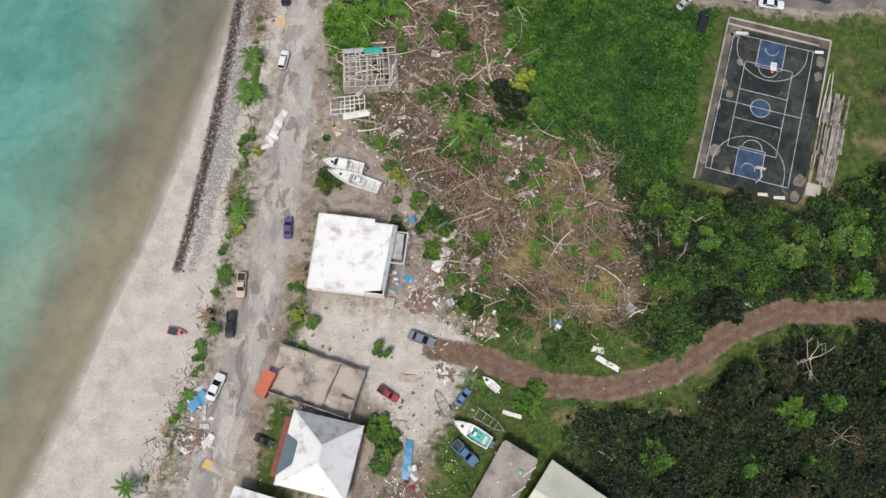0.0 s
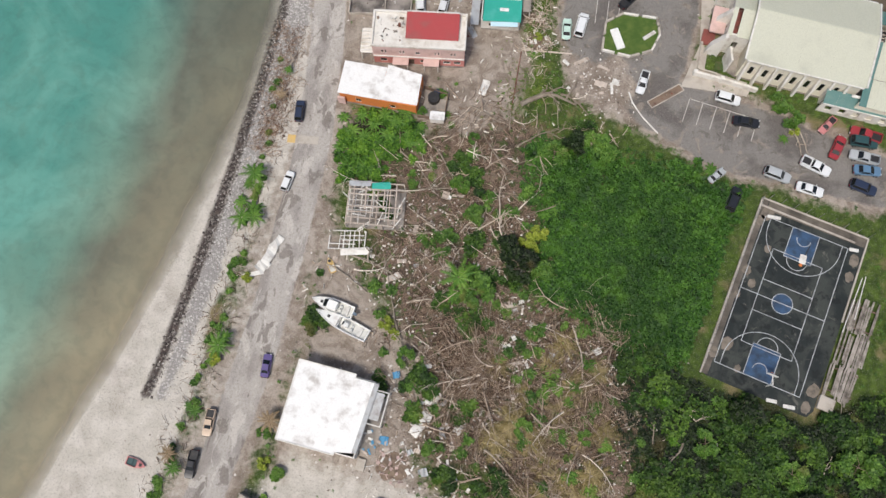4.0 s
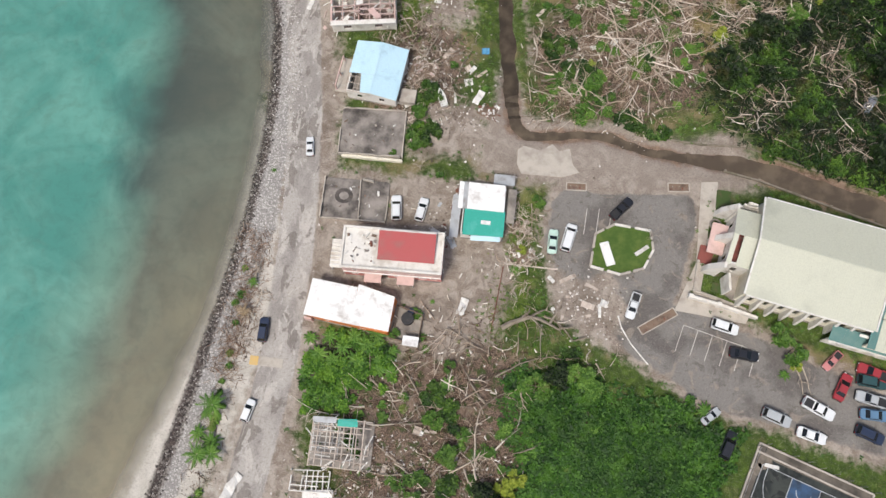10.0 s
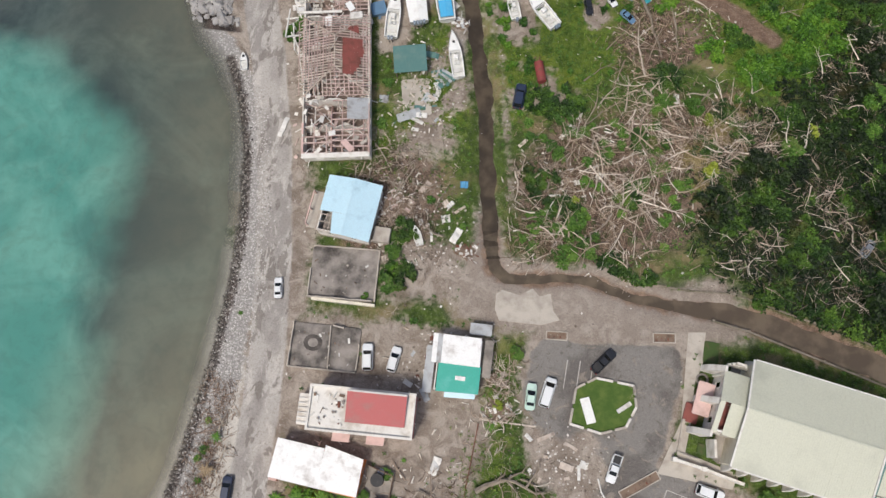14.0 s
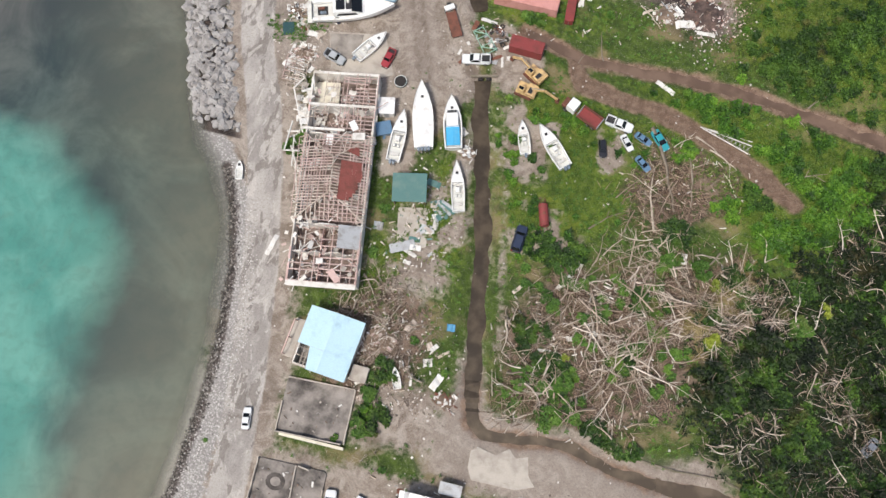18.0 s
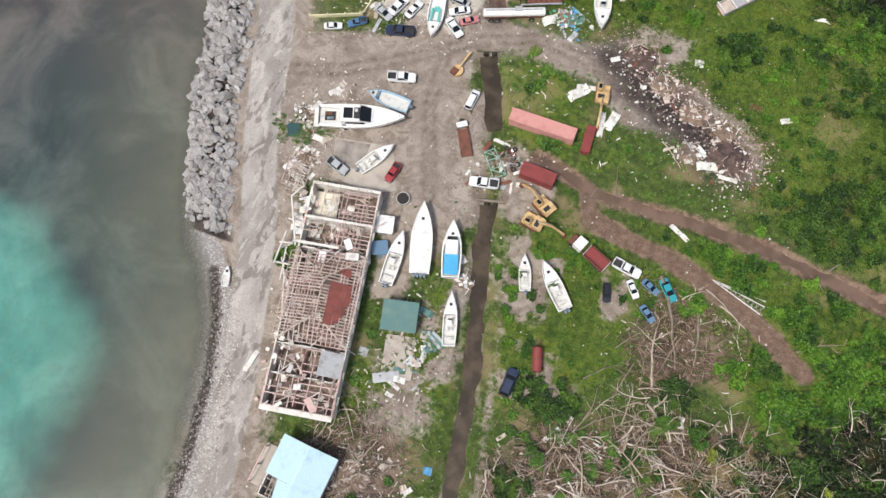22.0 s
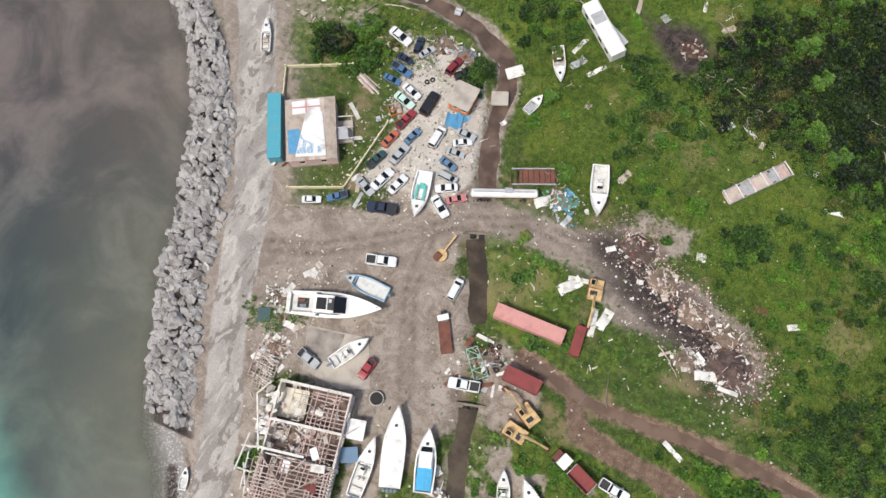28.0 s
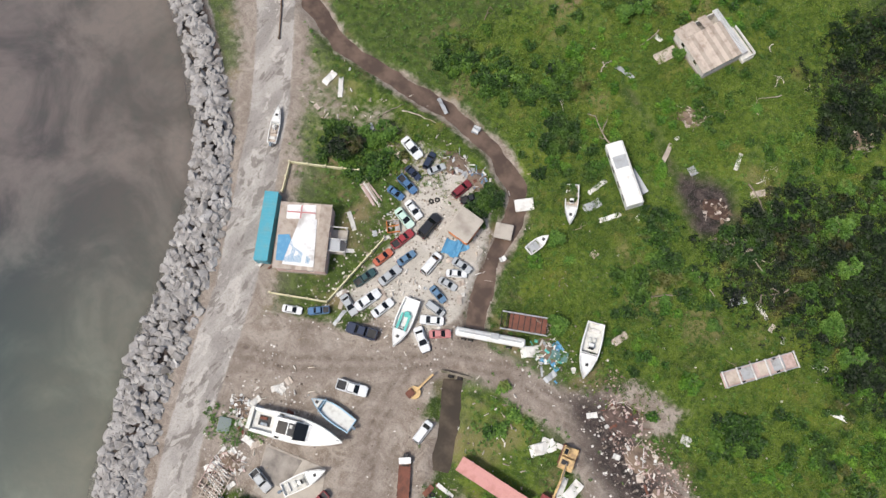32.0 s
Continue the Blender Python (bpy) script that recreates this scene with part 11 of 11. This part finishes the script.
for kind_, x, y, t, k, s in (("white", -35.8, 68.6, 60, 1, 1.3), ("white", -36.6, 66.2, 75, 1, 1.6), ("white", -37.4, 64.2, 55, 4, 1.8), ("white", -38.8, 62.4, 20, 3, 1.1), ("grey", -36.2, 67.0, 90, 4, 1.2), ("white", -4.2, 42.6, 80, 1, 1.8), ("white", -3.4, 45.6, 70, 4, 1.6), ("white", -5.2, 40.4, 60, 1, 1.6), ("grey", -4.4, 43.8, 10, 4, 1.6),
                            ("white", 1.6, 41.6, 70, 1, 1.2), ("white", 2.4, 48.0, 30, 4, 1.4), ("white", 8.0, 67.2, 5, 1, 1.0), ("white", 49.6, 33.4, 20, 1, 1.6), ("white", 24.0, 22.4, -30, 3, 1.3), ("white", 22.4, 24.8, -10, 1, 1.0), ("white", 24.6, 12.4, -30, 1, 1.0), ("white", 7.4, 13.6, -15, 3, 1.0), ("blue", 15.4, 29.8, 30, 4, 1.2),
                            ("white", 15.6, 28.6, 60, 2, 1.2), ("blue", -10.4, 48.4, 20, 4, 1.0), ("blue", -10.8, 37.2, 0, 4, 1.2), ("blue", -46.8, 15.4, 50, 1, 1.6), ("white", 23.0, 7.0, -40, 3, 0.8), ("white", 44.2, 44.8, 10, 2, 1.2), ("timber", -10.6, 19.6, 0, 1, 1.2), ("blue", -10.2, 6.0, 85, 3, 1.9), ("white", -9.4, 4.6, 10, 2, 1.4),
                            ("white", -41.6, 160, 80, 3, 1.2), ("blue", -6.2, 154.4, 10, 4, 1.1), ("white", -6.0, 144.6, 70, 1, 1.2), ("white", -8.4, 147.4, 20, 4, 1.2), ("white", -2.6, 104.4, 80, 1, 1.3), ("white", 10.4, 155, 10, 3, 0.7), ("white", 14.6, 158.4, 20, 1, 0.9), ("blue", -37.0, 248.6, 10, 4, 2.4), ("blue", -36.0, 249.8, 60, 4, 2.0),
                            ("white", -13.8, 242.4, 10, 4, 2.0), ("white", -15.4, 240.8, 40, 1, 1.8), ("blue", -12.4, 243.2, 70, 4, 1.7), ("teal", -11.6, 242.4, 20, 1, 1.5), ("white", -5.8, 228.0, 50, 1, 1.8), ("white", -4.6, 229.6, 10, 3, 1.2), ("white", 1.8, 224.8, 80, 1, 1.6), ("white", 0.2, 223.6, 100, 3, 1.5), ("timber", -4.2, 250.6, 70, 1, 1.2),
                            ("white", 13.4, 267.6, -30, 3, 1.0), ("white", 26.0, 264.2, 10, 1, 1.0), ("white", -21.2, 272.2, 70, 3, 1.2), ("grey", -20.2, 268.6, 60, 1, 1.4), ("white", -16.4, 268.4, 50, 3, 1.2), ("white", -2.4, 289.6, 100, 3, 1.0), ("white", -28.4, 251.8, 60, 2, 1.2), ("timber", -55.6, 258.4, -8, 3, 1.6), ("white", -53.0, 238.0, 30, 3, 1.0),
                            ("white", 20.6, 222.6, 20, 1, 1.5), ("white", 18.4, 224.6, 60, 4, 1.6), ("white", 5.0, 233.4, 10, 2, 1.2), ("rust", 25.4, 236.8, 0, 1, 1.0), ("white", 31.6, 236.4, 30, 1, 1.0), ("timber", 33.0, 234.8, 60, 2, 1.0), ("white", 19.8, 208.8, -25, 3, 1.2), ("white", -50.4, 195.4, 60, 1, 1.2), ("grey", -49.4, 207.0, 20, 4, 1.4)):
    scrap(kind_, x, y, t, k, s)
rng3 = random.Random(707)
for x, y in ((0.7, 69.6), (8.0, 62.8), (9.4, 53.2), (6.6, 55.4), (5.0, 59.9), (15.8, 55.1), (10.2, 46.6), (15.2, 46.3), (28.6, 32.1), (-18.1, 68.7), (-24.8, 67.2), (-10.1, 68.1), (-4.4, 68.4), (0.9, 60.4), (-10.2, 51.9), (18.6, 42.8), (30.1, 177.5), (19.9, 168.8), (17.9, 160.1), (17.2, 147.1), (12.1, 171.3), (-13.0, 143.3), (-16.4, 166.5), (-17.1, 163.6), (-24.1, 168.7), (-12.6, 186.6), (-10.0, 206.9), (10.9, 167.8), (3.5, 164.6), (34.8, 167.3), (-30.7, 149.6), (-29.7, 143.6), (-14.2, 190.2), (-13.8, 287.8), (-13.9, 284.5), (3.3, 286.0), (16.3, 265.8), (18.8, 265.0), (9.5, 267.1), (-8.4, 283.8), (-45.6, 270.0), (-53.5, 270.8), (-74.9, 264.3), (-72.0, 263.9), (-73.5, 258.2), (-28.3, 294.4), (-26.5, 303.7), (-35.6, 295.9), (-12.1, 271.0), (-15.4, 261.1), (31.8, 258.6), (37.8, 251.5), (13.2, 241.8), (-59.1, 261.6), (-61.6, 259.6), (-55.1, 243.3)):
    scrap(rng3.choice(("white", "white", "timber", "grey")), x, y, rng3.uniform(0, 180), rng3.randrange(5), rng3.uniform(0.8, 1.3))
for poly, n, looks in zip(JUNK_AREAS, (22, 40, 26, 44, 26, 22, 16, 24, 14, 22, 20, 22, 20, 14, 16), (("white", "timber"), ("white", "timber", "white"), ("white", "timber", "grey"), ("white", "rust", "timber", "white"), ("grey", "white", "timber"), ("timber", "white", "rust"), ("white", "blue", "grey"), ("rust", "white", "grey"), ("white", "grey", "teal"), ("white", "timber"), ("grey", "timber", "white"), ("white", "timber", "rust"), ("timber", "white"), ("white", "timber"), ("white", "rust", "grey"))):
    xs, ys = [p[0] for p in poly], [p[1] for p in poly]
    i = 0
    while i < n:
        x, y = rng3.uniform(min(xs), max(xs)), rng3.uniform(min(ys), max(ys))
        i += 1
        if area(np.array([x]), np.array([y]), poly)[0] > 0:
            scrap(rng3.choice(looks), x, y, rng3.uniform(0, 180), rng3.randrange(5), rng3.uniform(0.35, 1.15))


def heap(label, x, y, r, h, mat, seed, bits, n=40):
    """A mound of burnt or broken stuff with pieces sticking out."""
    rng = random.Random(seed)
    b = thing("rubble_heap", x, y, 0, 0, label, "rubble heap")
    rings = []
    for k in range(6):
        f = k / 5
        rings.append([(math.cos(a * math.tau / 20) * r * (1 - f * 0.93) * rng.uniform(0.85, 1.15), math.sin(a * math.tau / 20) * r * 0.8 * (1 - f * 0.93) * rng.uniform(0.85, 1.15), -0.1 + h * math.sin(f * 1.5) * rng.uniform(0.85, 1.1)) for a in range(20)])
    part("mound", loft(rings), mat, b)
    for i in range(n):
        a, q = rng.uniform(0, math.tau), r * math.sqrt(rng.uniform(0, 1.2))
        z = max(0.1, h * (1 - q / r) * 0.9)
        if rng.random() < 0.5:
            t = rng.uniform(0, math.tau)
            l = rng.uniform(0.5, 1.8)
            bar("timber", b, (q * math.cos(a), q * 0.8 * math.sin(a), z), (q * math.cos(a) + l * math.cos(t), q * 0.8 * math.sin(a) + l * math.sin(t), z + rng.uniform(-0.1, 0.4)), 0.1, 0.08, rng.choice(bits))
        else:
            slab("scrap_piece", b, q * math.cos(a), q * 0.8 * math.sin(a), z + 0.08, rng.uniform(0.3, 1.1), rng.uniform(0.2, 0.6), 0.06, rng.choice(bits), rng.uniform(0, 180), "", rng.uniform(-25, 25), rng.uniform(-25, 25))
    return b


EARTH = worn("brown_earth", srgb(134, 116, 100), srgb(88, 74, 63), 0.95, 0, 0.8, 0.8, 5, bump=0.5)
SOOT = worn("charred_earth", srgb(72, 60, 56), srgb(120, 100, 90), 0.95, 0, 0.8, 0.8, 5, bump=0.5)
heap("smouldering mound of charred household rubble", 23.8, 225.6, 4.2, 1.3, SOOT, 1, [TIMBER, RUST, PINK_TIMBER, BROWN_TIMBER, WHITE_TRIM], 70)
heap("heap of pale broken boards beside the ash", 16.9, 223.8, 2.6, 0.8, EARTH, 2, [WHITE_TRIM, TIMBER, GREY_SHEET], 40)
heap("ridge of scorched rubble and bricks", 2.9, 239.2, 3.4, 0.8, SOOT, 3, [RUST, WHITE_TRIM, PINK_TIMBER, TIMBER], 60)
heap("ridge of pinkish rubble beside the track", 8.6, 235.0, 3.0, 0.7, EARTH, 4, [PINK_TIMBER, WHITE_TRIM, TIMBER], 50)
heap("long spoil bank of pale rubble", 15.4, 231.6, 3.0, 0.7, EARTH, 5, [WHITE_TRIM, PINK_TIMBER, TIMBER], 46)
heap("long spoil bank of brown rubble", 21.6, 230.2, 2.6, 0.7, EARTH, 6, [WHITE_TRIM, BROWN_TIMBER, TIMBER], 36)
heap("heap of dug brown earth and roots in the meadow", -1.6, 279.6, 2.6, 0.7, worn("dark_dug_earth", srgb(84, 64, 54), srgb(58, 44, 37), 0.95, 0, 0.8, 0.8, 5, bump=0.5), 7, [BROWN_TIMBER, TIMBER], 36)
heap("brown brush pile with dead branches", -13.6, 293.0, 2.6, 0.8, EARTH, 8, [BROWN_TIMBER, TIMBER], 44)
heap("tangle of dead grey branches", 13.2, 304.6, 3.0, 1.0, EARTH, 9, [TIMBER, TIMBER, BROWN_TIMBER], 60)
heap("scrap metal tangle at the yard end", -45.6, 262.4, 3.0, 0.8, EARTH, 10, [GREY_SHEET, WHITE_TRIM, RUST, BLACK_PLASTIC], 50)
heap("stacked crushed bodywork at the yard end", -40.0, 261.8, 2.4, 0.8, EARTH, 11, [GREY_SHEET, PAINTS["steel"], WHITE_TRIM, RUST], 40)
heap("heap of tyres, rims and pale scrap", -13.4, 210.4, 2.6, 0.5, EARTH, 12, [RUBBER, WHITE_TRIM, RIM, GREY_SHEET], 46)
heap("heap of white scrap beside the track", -13.4, 242.2, 2.8, 0.7, EARTH, 13, [WHITE_TRIM, GELCOAT, AQUA, GREY_SHEET], 50)
heap("dumped debris at the roadside", -47.2, 8.8, 3.0, 0.6, EARTH, 14, [GREY_SHEET, TIMBER, WHITE_TRIM, CONCRETE], 60)
heap("broken timbers behind the white-roofed house", -8.6, 33.2, 3.4, 0.5, EARTH, 15, [TIMBER, WHITE_TRIM, PINK_TIMBER], 60)
heap("splintered wood at the start of the mud road", 2.6, 29.0, 3.2, 0.5, EARTH, 16, [TIMBER, WHITE_TRIM], 50)
heap("splintered wood beside parked cars", -4.2, 20.8, 2.2, 0.4, EARTH, 17, [TIMBER, WHITE_TRIM], 36)
heap("heap of household wreckage below the hipped roof", -10.6, -0.6, 3.4, 0.7, EARTH, 18, [WHITE_TRIM, GREY_SHEET, PAINTS["red"], TIMBER], 60)
heap("tangled wire and pale scrap on bare dirt", -3.6, 142.0, 1.8, 0.4, EARTH, 19, [WHITE_TRIM, RUST, BROWN_TIMBER], 36)
heap("broken furniture beside the teal-roofed house", 6.2, 115.4, 2.6, 0.6, EARTH, 20, [TIMBER, BROWN_TIMBER, WHITE_TRIM], 60)
heap("snapped branches beside the teal-roofed house", 5.4, 120.2, 2.2, 0.5, EARTH, 21, [TIMBER, BROWN_TIMBER], 46)
heap("pile of planks at the north end of the hall", -48.2, 197.4, 2.6, 0.6, EARTH, 22, [TIMBER, WHITE_TRIM, PINK_TIMBER], 50)
heap("wreckage spilled beside the motor yacht", -50.6, 206.0, 2.2, 0.5, EARTH, 23, [WHITE_TRIM, GREY_SHEET, TIMBER], 36)
heap("splintered boards behind the blue-roofed house", -17.6, 148.4, 3.4, 0.5, EARTH, 24, [TIMBER, PINK_TIMBER, WHITE_TRIM], 60)
heap("wrecked engine parts and white panels behind the yacht", -52.0, 205.9, 2.4, 0.6, EARTH, 25, [WHITE_TRIM, GELCOAT, BLACK_PLASTIC, GREY_SHEET], 44)
heap("broken white fibreglass along the stream bank", -12.4, 186.4, 1.6, 0.4, EARTH, 26, [WHITE_TRIM, GELCOAT, GREY_SHEET], 26)
